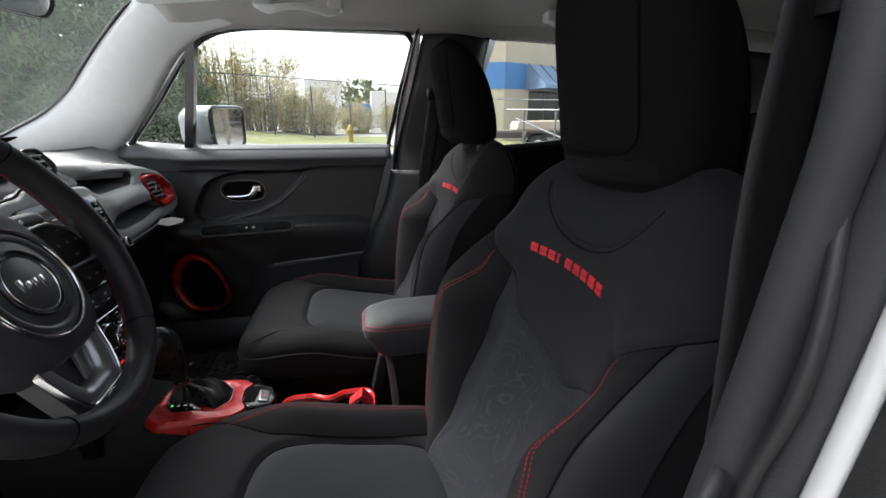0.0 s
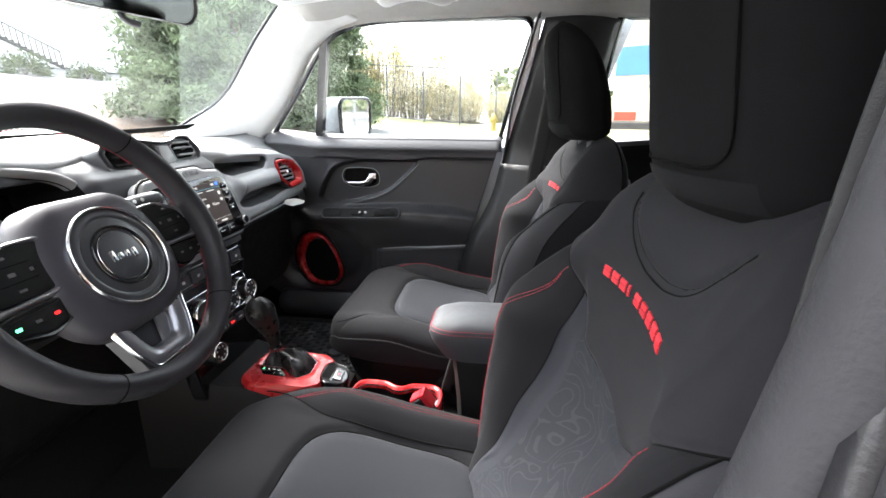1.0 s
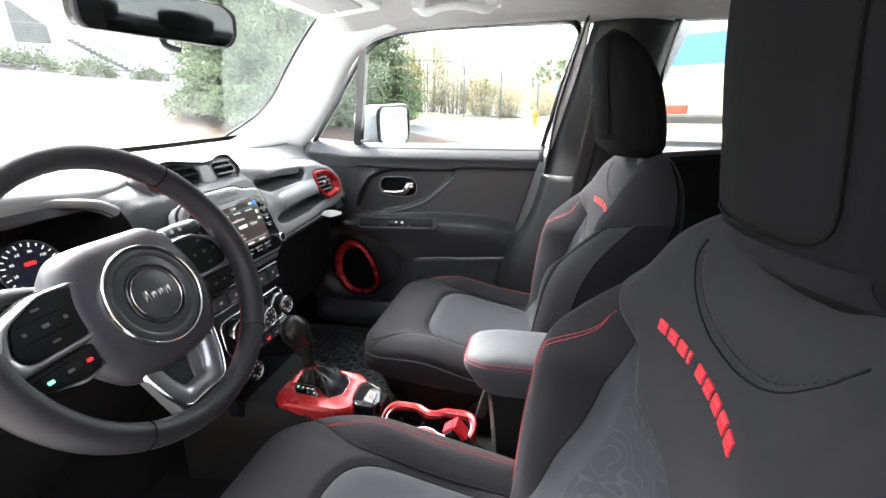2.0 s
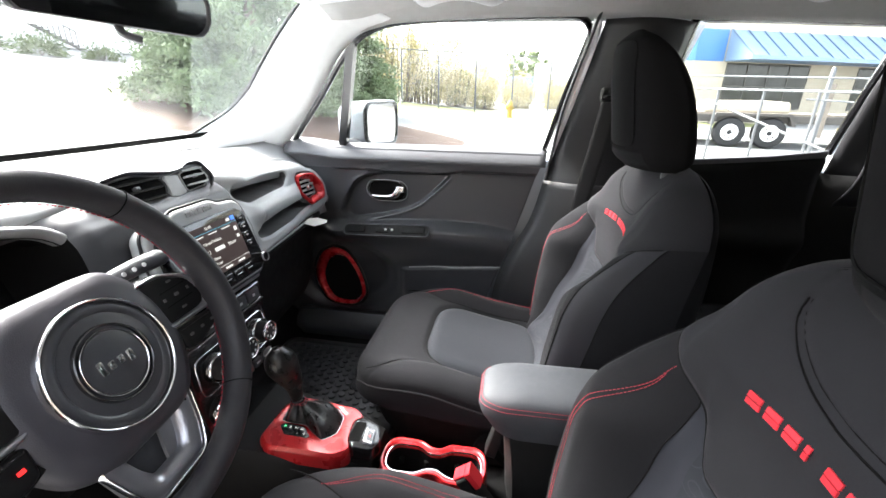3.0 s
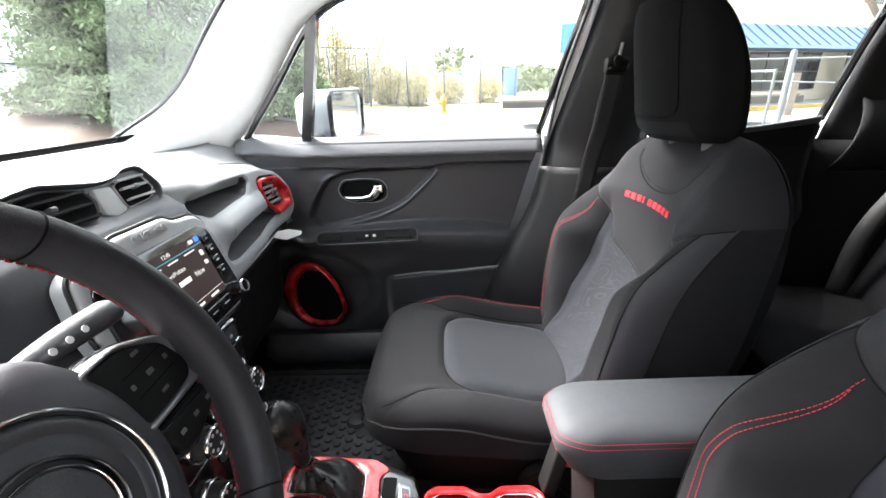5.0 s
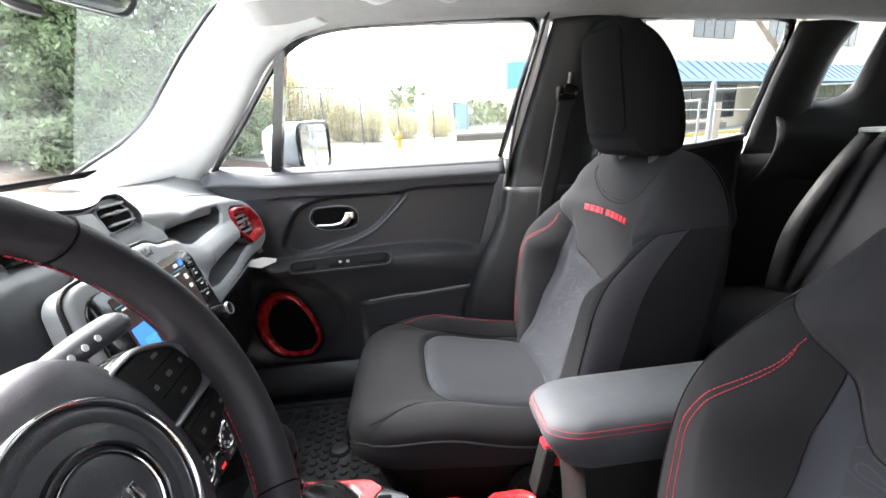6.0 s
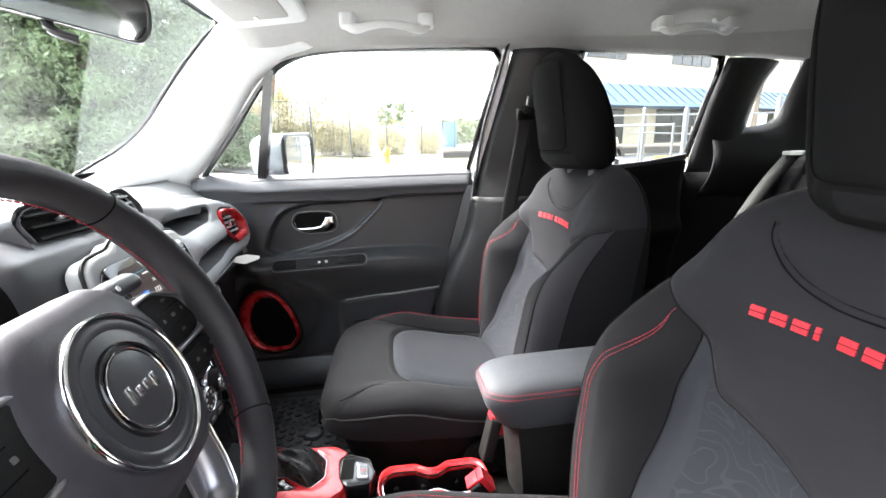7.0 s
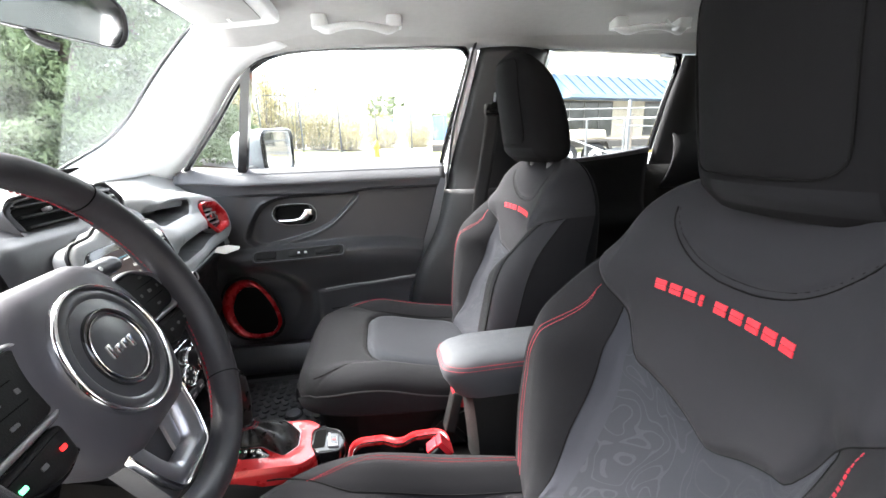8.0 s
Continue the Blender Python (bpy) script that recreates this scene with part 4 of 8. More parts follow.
    part("window_ledge", bm, DOORTOP, trim, "soft black top of the door", solid=0.003)
    # window frame, dark and the bright inner edge
    bm = bmesh.new()
    line = [S(-1.065, 1.185, 0.004), S(-1.028, 1.228, 0.006), S(-0.998, 1.262, 0.006), S(-0.90, 1.370, 0.006), S(-0.813, 1.474, 0.006), S(-0.765, 1.519, 0.006), S(-0.71, 1.552, 0.006), S(-0.64, 1.570, 0.006), S(-0.5, 1.580, 0.006), S(-0.2, 1.585, 0.006), S(-0.135, 1.582, 0.006), S(-0.104, 1.562, 0.008), S(-0.101, 1.53, 0.010), S(-0.140, 1.39, 0.012), S(-0.182, 1.216, 0.014)]
    tube(bm, crom(line, 6), 0.0095, 8)
    part("window_frame", bm, GLOSS, door, "black window frame")
    bm = bmesh.new()
    tube(bm, crom([S(-0.085, 1.575, -0.004), S(-0.095, 1.50, -0.002), S(-0.125, 1.37, 0), S(-0.163, 1.222, 0.0)], 8), 0.011, 8, flat=1.4)
    part("frame_edge", bm, PILLAR, door, "pale painted door frame edge")
    bm = bmesh.new()
    tube(bm, [S(-0.855, 1.205, 0.012), S(-0.768, 1.530, 0.008)], 0.0185, 4)
    part("division_bar", bm, GLOSS, door, "black upright between the panes")
    bm = ribbon([S(-1.04, 1.20, 0.016), S(-0.862, 1.20, 0.016), S(-0.82, 1.20, 0.016), S(-0.165, 1.20, 0.016)], [S(-0.86, 1.48, 0.016), S(-0.78, 1.55, 0.016), S(-0.6, 1.59, 0.016), S(-0.08, 1.60, 0.016)], 30, 4)
    pane = part("window_pane", bm, GLASS, door, "clear window glass", solid=0.004)
    pane.visible_shadow = False
    # inside handle
    at = Plane((-0.706, panel(-0.70, 1.07) - 0.002, 1.066), (1, 0, 0), (0, 0, 1))
    flip = lambda a, b, c=0.0: at(-a, b, c)
    outer = rounded([(0.076, 0.004), (0.06, 0.034), (0.0, 0.038), (-0.055, 0.034), (-0.074, 0.012), (-0.070, -0.025), (-0.04, -0.036), (0.03, -0.036), (0.064, -0.022)], 0.014)
    inner = [q * 0.84 for q in outer]
    bm = bmesh.new()
    bezel(bm, outer, inner, flip, 0.007)
    handle = part("handle_bezel", bm, GLOSS, trim, "gloss black handle surround")
    bm = bmesh.new()
    plate(bm, inner, flip, 0.001, 0, base=0.0005)
    part("handle_bowl", bm, DEEP, trim)
    bm = bmesh.new()
    tube(bm, [flip(a, b, c) for a, b, c in ((0.052, -0.020, 0.010), (0.03, -0.021, 0.013), (0.0, -0.021, 0.014), (-0.025, -0.018, 0.014), (-0.036, -0.008, 0.013), (-0.045, 0.006, 0.011))], [0.006, 0.0075, 0.008, 0.011, 0.014, 0.013], 12, flat=0.8, up=(0, 1, 0))
    part("handle_lever", bm, CHROME, trim, "chrome door handle")
    bm = bmesh.new()
    plate(bm, rect(-0.062, -0.006, -0.034, 0.018, 0.004), flip, 0.012, 0.003)
    part("lock_tab", bm, CHROME, trim)
    # window switches on the ledge
    ledge = Plane((-0.690, 0.682, 0.9440), (1, 0, 0.035), (0, 0.60, 0.80))
    sw = lambda a, b, c=0.0: ledge(-a, b, c)
    bm = bmesh.new()
    bezel(bm, rect(-0.155, -0.024, 0.155, 0.024, 0.02), rect(-0.148, -0.017, 0.148, 0.017, 0.015), sw, 0.004)
    part("switch_surround", bm, PLASTIC, trim)
    bm = bmesh.new()
    plate(bm, rect(-0.149, -0.018, 0.149, 0.018, 0.015), sw, 0.002, 0)
    part("switch_panel", bm, DARKP, trim, "black window switch panel")
    for a0, a1 in ((-0.135, -0.055), (0.075, 0.14), (-0.01, 0.035)):
        bm = bmesh.new()
        plate(bm, rect(a0, -0.010, a1, 0.012, 0.005), sw, 0.007, 0.002)
        part("window_switch", bm, DARKP, trim)
    for a in (0.0, -0.022):
        bm = bmesh.new()
        plate(bm, rect(a - 0.004, -0.002, a + 0.004, 0.004), sw, 0.0085)
        part("switch_mark", bm, PRINT, trim)
    rim_line = bmesh.new()
    tube(rim_line, [flip(q[0] * 1.02, q[1] * 1.02, 0.003) for q in resample(outer, 64)], 0.0016, 6, closed=True)
    part("handle_edge", rim_line, GREYP, trim)
    # bright line over the pocket
    bm = bmesh.new()
    tube(bm, [(x, panel(x, 0.8) - 0.003, 0.790 + (x + 0.62) * 0.105) for x in np.linspace(-0.625, -0.275, 12)], 0.0026, 6)
    part("pocket_edge", bm, GREYP, trim, "thin grey pocket edge")
    # speaker with red ring
    bowl = Plane((-0.882, 0.716, 0.744), (1, -0.10, 0), (0, 0.05, 1))
    sp = lambda a, b, c=0.0: bowl(-a, b, c)
    outer = rounded([(0.108, 0.012), (0.075, 0.088), (0.02, 0.112), (-0.030, 0.100), (-0.075, 0.045), (-0.100, -0.020), (-0.102, -0.065), (-0.070, -0.104), (0.0, -0.112), (0.055, -0.100), (0.092, -0.050)], 0.03)
    inner = [Vector((q[0] * 0.74 - 0.014, q[1] * 0.80 - 0.006)) for q in outer]
    bm = bmesh.new()
    bezel(bm, outer, inner, sp, 0.016, 96)
    ring = part("speaker_ring", bm, RED, trim, "red ring round the speaker")
    bm = bmesh.new()
    plate(bm, inner, sp, 0.004, 0.0, base=-0.002)
    part("speaker_grille", bm, DEEP, trim, "black speaker grille")
    # bowl of the panel round the speaker
    bm = bmesh.new()
    bezel(bm, [q * 1.10 for q in outer], outer, sp, 0.004, 96, sink=0.0)
    part("speaker_surround", bm, DARKP, trim)
    # outside mirror
    mir = thing("door_mirror", "silver door mirror with black frame outside the window", "mirror", (-0.80, 0.95, 1.27))
    mp = Plane((-0.765, 0.905, 1.285), (0.30, 0.95, 0), (0, 0, 1))
    shape = rounded([(-0.085, -0.072), (0.085, -0.080), (0.105, -0.055), (0.108, 0.06), (0.088, 0.078), (-0.080, 0.072), (-0.10, 0.045), (-0.098, -0.05)], 0.022)
    bm = bmesh.new()
    rows = []
    for d, k in ((0.0, 1.0), (-0.02, 1.03), (-0.06, 1.03), (-0.105, 0.95), (-0.135, 0.78), (-0.150, 0.45)):
        rows.append([mp(q[0] * k, q[1] * k, d) for q in shape])
    vs = grid(bm, rows, close_u=True)
    bm.faces.new(vs[-1])
    part("mirror_housing", bm, MIRPAINT, mir, "silver painted mirror housing")
    bm = bmesh.new()
    bezel(bm, [q * 1.03 for q in shape], [q * 0.86 for q in shape], mp, 0.008)
    part("mirror_frame", bm, GLOSS, mir, "black mirror frame")
    bm = bmesh.new()
    plate(bm, [q * 0.88 for q in shape], mp, 0.002)
    part("mirror_glass", bm, MIRROR, mir, "mirror glass")
    bm = bmesh.new()
    tube(bm, crom([(-0.86, 0.77, 1.215), (-0.845, 0.82, 1.215), (-0.83, 0.86, 1.225)]), [0.03] * 17, 12, flat=0.7)
    part("mirror_foot", bm, PLASTIC, mir)


front_door()


def rear_doors():
    for sg in (1, -1):
        door = thing("rear_door", "closed black rear door with plain trim and tinted window", "car door", (0.4, sg * 0.74, 0.5), group="rear doors")
        bm = bmesh.new()
        rows = []
        for z in np.linspace(0.52, 1.245, 40):
            x1 = knots(z, [0.52, 0.75, 1.0, 1.25], [0.52, 0.58, 0.60, 0.60])
            rows.append([Vector((x, sg * (0.735 - 0.03 * math.exp(-((z - 0.98) / 0.05) ** 2) - 0.012 * math.exp(-((z - 1.22) / 0.02) ** 2)), z + (-0.045 + 0.085 * (x - 0.1)) * smooth01((z - 1.0) / 0.24))) for x in np.linspace(0.10, x1, 30)])
        grid(bm, rows)
        trim = part("trim_panel", bm, DARKP, door, "black grained door trim", solid=0.006)
        bm = bmesh.new()
        rows = [[Vector((x, sg * (0.728 - 0.018 * math.sin(math.pi * k / 8) + 0.03 * k / 8), 1.184 + 0.085 * (x - 0.1) + 0.05 * max(x - 0.45, 0) + 0.018 * math.sin(math.pi * k / 8) + 0.006 * k / 8)) for x in np.linspace(0.10, 0.60, 24)] for k in range(9)]
        grid(bm, rows)
        part("window_ledge", bm, DOORTOP, trim, "soft black top of the door", solid=0.003)
        bm = bmesh.new()
        tube(bm, crom([S(0.12, 1.20, 0.01, sg), S(0.15, 1.55, 0.006, sg), S(0.2, 1.576, 0.004, sg), S(0.50, 1.568, 0.004, sg), S(0.60, 1.563, 0.004, sg), S(0.630, 1.538, 0.006, sg), S(0.622, 1.40, 0.01, sg), S(0.612, 1.245, 0.01, sg)], 6), 0.011, 8)
        part("window_frame", bm, GLOSS, door, "black window frame")
        bm = ribbon([S(0.10, 1.17, 0.016, sg), S(0.64, 1.17, 0.016, sg)], [S(0.10, 1.60, 0.016, sg), S(0.72, 1.60, 0.016, sg)], 12, 4)
        pane = part("window_pane", bm, TINT if sg < 0 else GLASS, door, "window glass", solid=0.004)
        pane.visible_shadow = sg < 0
        at = Plane((0.20, sg * 0.715, 1.075), (sg, 0, 0), (0, 0, 1))
        bm = bmesh.new()
        bezel(bm, disc(0.07, 32, 0, 0, 0.034), disc(0.058, 32, 0, 0, 0.026), at, 0.006)
        part("handle_bezel", bm, GREYP, trim)
        bm = bmesh.new()
        tube(bm, [at(-0.045, -0.012, 0.010), at(0.0, -0.014, 0.013), at(0.03, -0.006, 0.012), at(0.045, 0.008, 0.010)], [0.005, 0.006, 0.010, 0.010], 10)
        part("handle_lever", bm, CHROME, trim, "chrome door handle")


rear_doors()


def rear_seat():
    seat = thing("rear_bench", "black fabric rear bench with folded-up headrests and belts", "car seat", (0.7, 0, 0.5))
    for a, b in ((-0.66, -0.22), (-0.215, 0.215), (0.22, 0.66)):
        bm = bmesh.new()
        rows = []
        for t in np.linspace(0, 1, 24):
            z = 0.68 + 0.56 * t
            k = 1 - math.sqrt(max(0, 1 - max(0, (t - 0.88) / 0.12) ** 2))
            r = []
            for u in np.linspace(-1, 1, 24):
                y = (a + b) / 2 + (b - a) / 2 * u * (1 - 0.05 * k)
                x = 0.86 + 0.20 * t - 0.03 * (1 - abs(u) ** 3) + 0.06 * k
                r.append(Vector((x, y, z)))
            rows.append(r)
        grid(bm, rows)
        part("back_cushion", bm, FABRIC, seat, solid=0.02)
    bm = bmesh.new()
    box(bm, (1.03, -0.66, 0.66), (1.13, 0.66, 1.235), 0.03)
    part("backrest", bm, FABRIC, seat)
    bm = bmesh.new()
    rows = []
    for x in np.linspace(0.40, 0.95, 20):
        rows.append([Vector((x, y, 0.76 - 0.03 * ((0.5 - x) / 0.1) ** 2 * (x < 0.5) - 0.10 * (x - 0.45) * (x > 0.45) + 0.02 * math.cos(y * 9))) for y in np.linspace(-0.66, 0.66, 40)])
    grid(bm, rows)
    part("cushion", bm, FABRIC, seat, solid=0.02)
    bm = bmesh.new()
    box(bm, (0.42, -0.65, 0.51), (0.95, 0.65, 0.71), 0.02)
    part("seat_base", bm, FABRIC, seat)
    seat.location.x -= 0.10
    for y in (-0.42, 0.0, 0.42):
        bm = bmesh.new()
        rows = []
        for t in np.linspace(0, 1, 16):
            hw = 0.13 * (1 - 0.15 * (2 * t - 1) ** 4)
            s = math.sqrt(max(0.05, 1 - (2 * t - 1) ** 6))
            rows.append([Vector((1.085 + 0.045 * s * math.copysign(abs(math.sin(q)) ** 0.5, math.sin(q)), y + hw * s * math.copysign(abs(math.cos(q)) ** 0.5, math.cos(q)), 1.235 + 0.10 * t)) for q in np.linspace(0, 2 * math.pi, 32, endpoint=False)])
        vs = grid(bm, rows, close_u=True)
        bm.faces.new(vs[0])
        bm.faces.new(vs[-1])
        part("headrest", bm, FABRIC, seat)


rear_seat()

# ---- dashboard ----
def dash_face(y, z):
    """How far back the passenger's side of the dashboard stands."""
    return knots(y, [0.10, 0.15, 0.25, 0.40, 0.50, 0.60, 0.68, 0.76], [-0.815, -0.828, -0.850, -0.880, -0.897, -0.900, -0.888, -0.878]) - 0.25 * (z - 1.09)


def dash_crest(y):
    """Place of the front lip of the dash top."""
    z = knots(y, [-0.75, -0.56, -0.36, -0.16, -0.06, 0.06, 0.14, 0.30, 0.46, 0.56, 0.63, 0.68, 0.75], [1.195, 1.215, 1.240, 1.222, 1.236, 1.238, 1.214, 1.199, 1.184, 1.172, 1.152, 1.105, 1.03])
    if y < 0.14:
        x = knots(y, [-0.75, -0.56, -0.36, -0.16, -0.04, 0.10, 0.14], [-0.96, -0.91, -0.885, -0.92, -0.945, -0.93, -0.90])
        return x, z
    return max(dash_face(y, z) - 0.012, -0.99) - 0.045 * max(0.0, 1 - (y - 0.14) / 0.06), z


TRAY_TOP = rounded([(0.166, 1.163), (0.178, 1.186), (0.32, 1.183), (0.452, 1.172), (0.464, 1.158), (0.420, 1.138), (0.33, 1.141), (0.195, 1.145)], 0.012)
TRAY_LOW = rounded([(0.180, 1.080), (0.256, 1.093), (0.496, 1.084), (0.545, 1.074), (0.566, 1.054), (0.396, 1.047), (0.237, 1.056), (0.190, 1.066)], 0.010)
VENT_HOLE = rounded([(0.506, 1.150), (0.538, 1.155), (0.610, 1.146), (0.650, 1.102), (0.638, 1.062), (0.553, 1.054), (0.504, 1.099)], 0.012)
FASCIA = rounded([(0.125, 1.215), (0.30, 1.200), (0.46, 1.186), (0.56, 1.176), (0.635, 1.158), (0.676, 1.105), (0.668, 1.050), (0.625, 1.024), (0.43, 1.020), (0.27, 1.026), (0.19, 1.030), (0.125, 1.040)], 0.02)


def fascia_depth(y, z):
    """Relief of the passenger's fascia: two trays, the bar between them, a vent socket and rolled rims."""
    top, low, vent, rim = inside(TRAY_TOP, y, z), inside(TRAY_LOW, y, z), inside(VENT_HOLE, y, z), inside(FASCIA, y, z)
    d = -0.080 * ease(top / 0.007) - 0.005 * ease((top + 0.007) / 0.008)
    d -= 0.055 * ease(low / 0.006) + 0.005 * ease((low + 0.007) / 0.008)
    d -= 0.030 * ease((vent + 0.002) / 0.006)
    mid = np.interp(y, [0.18, 0.30, 0.46, 0.52], [1.119, 1.114, 1.107, 1.104])
    d += 0.016 * np.maximum(0.0, 1 - ((z - mid) / 0.026) ** 2) * ease((y - 0.17) / 0.05) * ease((0.52 - y) / 0.05) * (top < 0) * (low < 0)
    d -= 0.006 * np.exp(-((y - 0.222) / 0.006) ** 2 - ((z - 1.098) / 0.014) ** 2)
    d -= 0.055 * ease((0.215 - y) / 0.09) * ease((z - 1.115) / 0.075)
    return d - 0.070 * (1 - np.sqrt(np.maximum(0.0, 1 - np.clip((0.014 - rim) / 0.030, 0.0, 1.0) ** 2)))


def dashboard():
    dash = thing("dashboard", "soft-touch dashboard painted pale for skylight, with grab bar, red-ringed vent and touch screen", "dashboard", (-1.0, 0, 0.9))
    # top, rolled over its front lip
    ys = np.linspace(-0.745, 0.742, 190)
    rows = []
    for s in np.linspace(0, 1, 46):
        r = []
        for y in ys:
            xc, zc = dash_crest(y)
            end = smooth01((abs(y) - 0.60) / 0.16)
            zb = dash_crest(min(y, 0.54))[1]
            xw = -1.40 + 0.13 * (y / 0.70) ** 2
            x = knots(s, [0.0, 0.25, 0.5, 0.7, 0.82, 0.90, 0.95, 1.0], [xw, xw + 0.16, 0.45 * xw + 0.55 * xc - 0.03, xc - 0.10, xc - 0.040, xc - 0.012, xc, xc - 0.006])
            z = knots(s, [0.0, 0.25, 0.5, 0.7, 0.82, 0.90, 0.95, 1.0], [1.190, 1.222, 0.4 * 1.232 + 0.6 * max(zb, 1.190) + 0.010, 0.65 * zb + 0.35 * zc + 0.013, 0.3 * zb + 0.7 * zc + 0.009, zc + 0.002, zc - 0.010, zc - 0.030])
            r.append(Vector((x - 0.05 * end * smooth01((s - 0.3) / 0.7) * 0.7, y, z + 0.012 * end * (1 - s) * smooth01(s / 0.2))))
        rows.append(r)
    bm = bmesh.new()
    grid(bm, rows)
    # pale base colour stands in for skylight on the dark top
    top = part("dash_top", bm, SOFT, dash, "dark soft-touch dash top, skylight painted in as a pale grey")
    skin = [list(c) for c in zip(*[r for r in rows[:42]])]
    # passenger's fascia with the trays
    gy, gz = np.meshgrid(np.linspace(0.108, 0.735, 236), np.linspace(0.985, 1.226, 96))
    for shape in (TRAY_TOP, TRAY_LOW, VENT_HOLE):
        gy, gz = snap(shape, gy, gz, 0.0016)
    deep = np.maximum(inside(TRAY_TOP, gy, gz), inside(TRAY_LOW, gy, gz))
    gz = np.minimum(gz, np.interp(gy, [0.10, 0.125, 0.30, 0.46, 0.56, 0.62, 0.66, 0.70, 0.74], [1.218, 1.214, 1.200, 1.186, 1.174, 1.156, 1.128, 1.09, 1.05]))
    gx = fascia_depth(gy, gz)
    rows = [[Vector((dash_face(y, z) + x, y, z)) for x, y, z in zip(*r)] for r in zip(gx, gy, gz)]
    pcs = split_grid(rows, lambda i, j: "tray" if deep[j:j + 2, i:i + 2].mean() > 0.0 else "fascia")
    # strong light on the fascia is painted in with the pale grey
    part("fascia", pcs["fascia"], GREYP, dash, "fascia with a moulded grab bar, skylight painted in as grey")
    # tray cells get the darker copy to stand for shade inside them
    part("tray_recess", pcs["tray"], TRAYG, dash, "open trays behind the grab bar, painted dark for shade")
    # face below the lip on the driver's side and in the middle
    ys = np.linspace(-0.745, 0.15, 110)
    rows, sunk = [], {}
    for j, s in enumerate(np.linspace(0, 1, 60)):
        r = []
        for i, y in enumerate(ys):
            xc, zc = dash_crest(y)
            m = smooth01((y + 0.24) / 0.09)
            xa = knots(s, [0.0, 0.2, 0.45, 0.7, 0.85, 1.0], [xc - 0.006, -0.890, -0.880, -0.895, -0.925, -1.0])
            za = knots(s, [0.0, 0.2, 0.45, 0.7, 0.85, 1.0], [zc - 0.012, 1.16, 1.10, 1.02, 0.955, 0.90])
            xb = knots(s, [0.0, 0.2, 0.45, 0.7, 0.85, 1.0], [xc - 0.004, -0.890, -0.862, -0.842, -0.862, -0.93])
            zb = knots(s, [0.0, 0.2, 0.45, 0.7, 0.85, 1.0], [zc - 0.010, 1.196, 1.160, 1.03, 0.96, 0.90])
            x, z = xa * (1 - m) + xb * m, za * (1 - m) + zb * m
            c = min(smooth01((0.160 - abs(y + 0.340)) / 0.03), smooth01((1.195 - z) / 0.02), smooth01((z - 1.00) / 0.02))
            # below 0.99 m the sheet takes the darker plastic, as painted shade
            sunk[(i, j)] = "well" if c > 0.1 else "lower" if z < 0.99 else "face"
            r.append(Vector((x - 0.115 * c, y, z)))
        rows.append(r)
    pcs = split_grid(rows, lambda i, j: sunk[(i, j)])
    # same plastic as the top, painted darker where less skylight falls
    part("dash_face", pcs["face"], PLASTIC, dash, "grained dash face, painted darker than the skylit top")
    # shade inside the hood is put into this near-black colour
    part("instrument_well", pcs["well"], DEEP, dash, "instrument hood cavity painted near-black for shade")
    part("dash_lower", pcs["lower"], DARKP, dash, "lower dash, shade painted in as near-black")
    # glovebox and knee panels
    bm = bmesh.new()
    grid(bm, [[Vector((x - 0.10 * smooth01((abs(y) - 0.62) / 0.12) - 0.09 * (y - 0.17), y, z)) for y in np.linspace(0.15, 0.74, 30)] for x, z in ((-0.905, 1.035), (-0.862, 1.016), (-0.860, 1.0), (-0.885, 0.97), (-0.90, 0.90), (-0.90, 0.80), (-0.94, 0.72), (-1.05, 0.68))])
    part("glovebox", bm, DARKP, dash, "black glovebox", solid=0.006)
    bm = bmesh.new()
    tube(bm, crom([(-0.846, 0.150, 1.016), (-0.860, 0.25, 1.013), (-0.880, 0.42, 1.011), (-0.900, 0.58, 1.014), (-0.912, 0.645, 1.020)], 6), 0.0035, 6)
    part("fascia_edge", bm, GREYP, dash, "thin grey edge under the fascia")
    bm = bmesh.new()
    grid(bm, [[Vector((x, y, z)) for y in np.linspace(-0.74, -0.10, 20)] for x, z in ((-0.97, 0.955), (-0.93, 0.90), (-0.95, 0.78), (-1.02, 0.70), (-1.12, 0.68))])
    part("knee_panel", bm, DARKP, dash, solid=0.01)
    # defroster slot
    def at(a, b, c=0.0):
        x, y = -1.010 + 0.22 * a - 0.97 * b, 0.590 + 0.97 * a + 0.22 * b
        zs = [float(np.interp(x, [p.x for p in line], [p.z for p in line])) for line in skin]
        return Vector((x, y, float(np.interp(y, [line[0].y for line in skin], zs)) + 0.002 + c))
    bm = bmesh.new()
    bezel(bm, disc(0.052, 32, 0, 0, 0.016), disc(0.046, 32, 0, 0, 0.0115), at, 0.0025)
    part("defroster_rim", bm, SOFT, top)
    bm = bmesh.new()
    plate(bm, disc(0.046, 32, 0, 0, 0.0115), at, 0.001)
    part("defroster_slot", bm, DEEP, top)
    for k in range(8):
        bm = bmesh.new()
        plate(bm, rect(-0.034 + k * 0.009, -0.009, -0.031 + k * 0.009, 0.009), at, 0.003)
        part("defroster_slat", bm, GREYP, top)
    # vent with red surround at the end of the bar
    at = Plane((-0.895, 0.585, 1.107), (0.06, 1.0, 0.0), (-0.25, 0, 1))
    outer = rounded([(-0.078, 0.044), (-0.047, 0.048), (0.024, 0.040), (0.065, -0.005), (0.054, -0.046), (-0.032, -0.054), (-0.081, -0.008)], 0.012)
    inner = rounded([(-0.060, 0.030), (-0.040, 0.031), (0.002, 0.026), (0.032, 0.000), (0.030, -0.026), (-0.030, -0.034), (-0.062, -0.006)], 0.008)
    bm = bmesh.new()
    bezel(bm, outer, inner, at, 0.009, 90, sink=0.012)
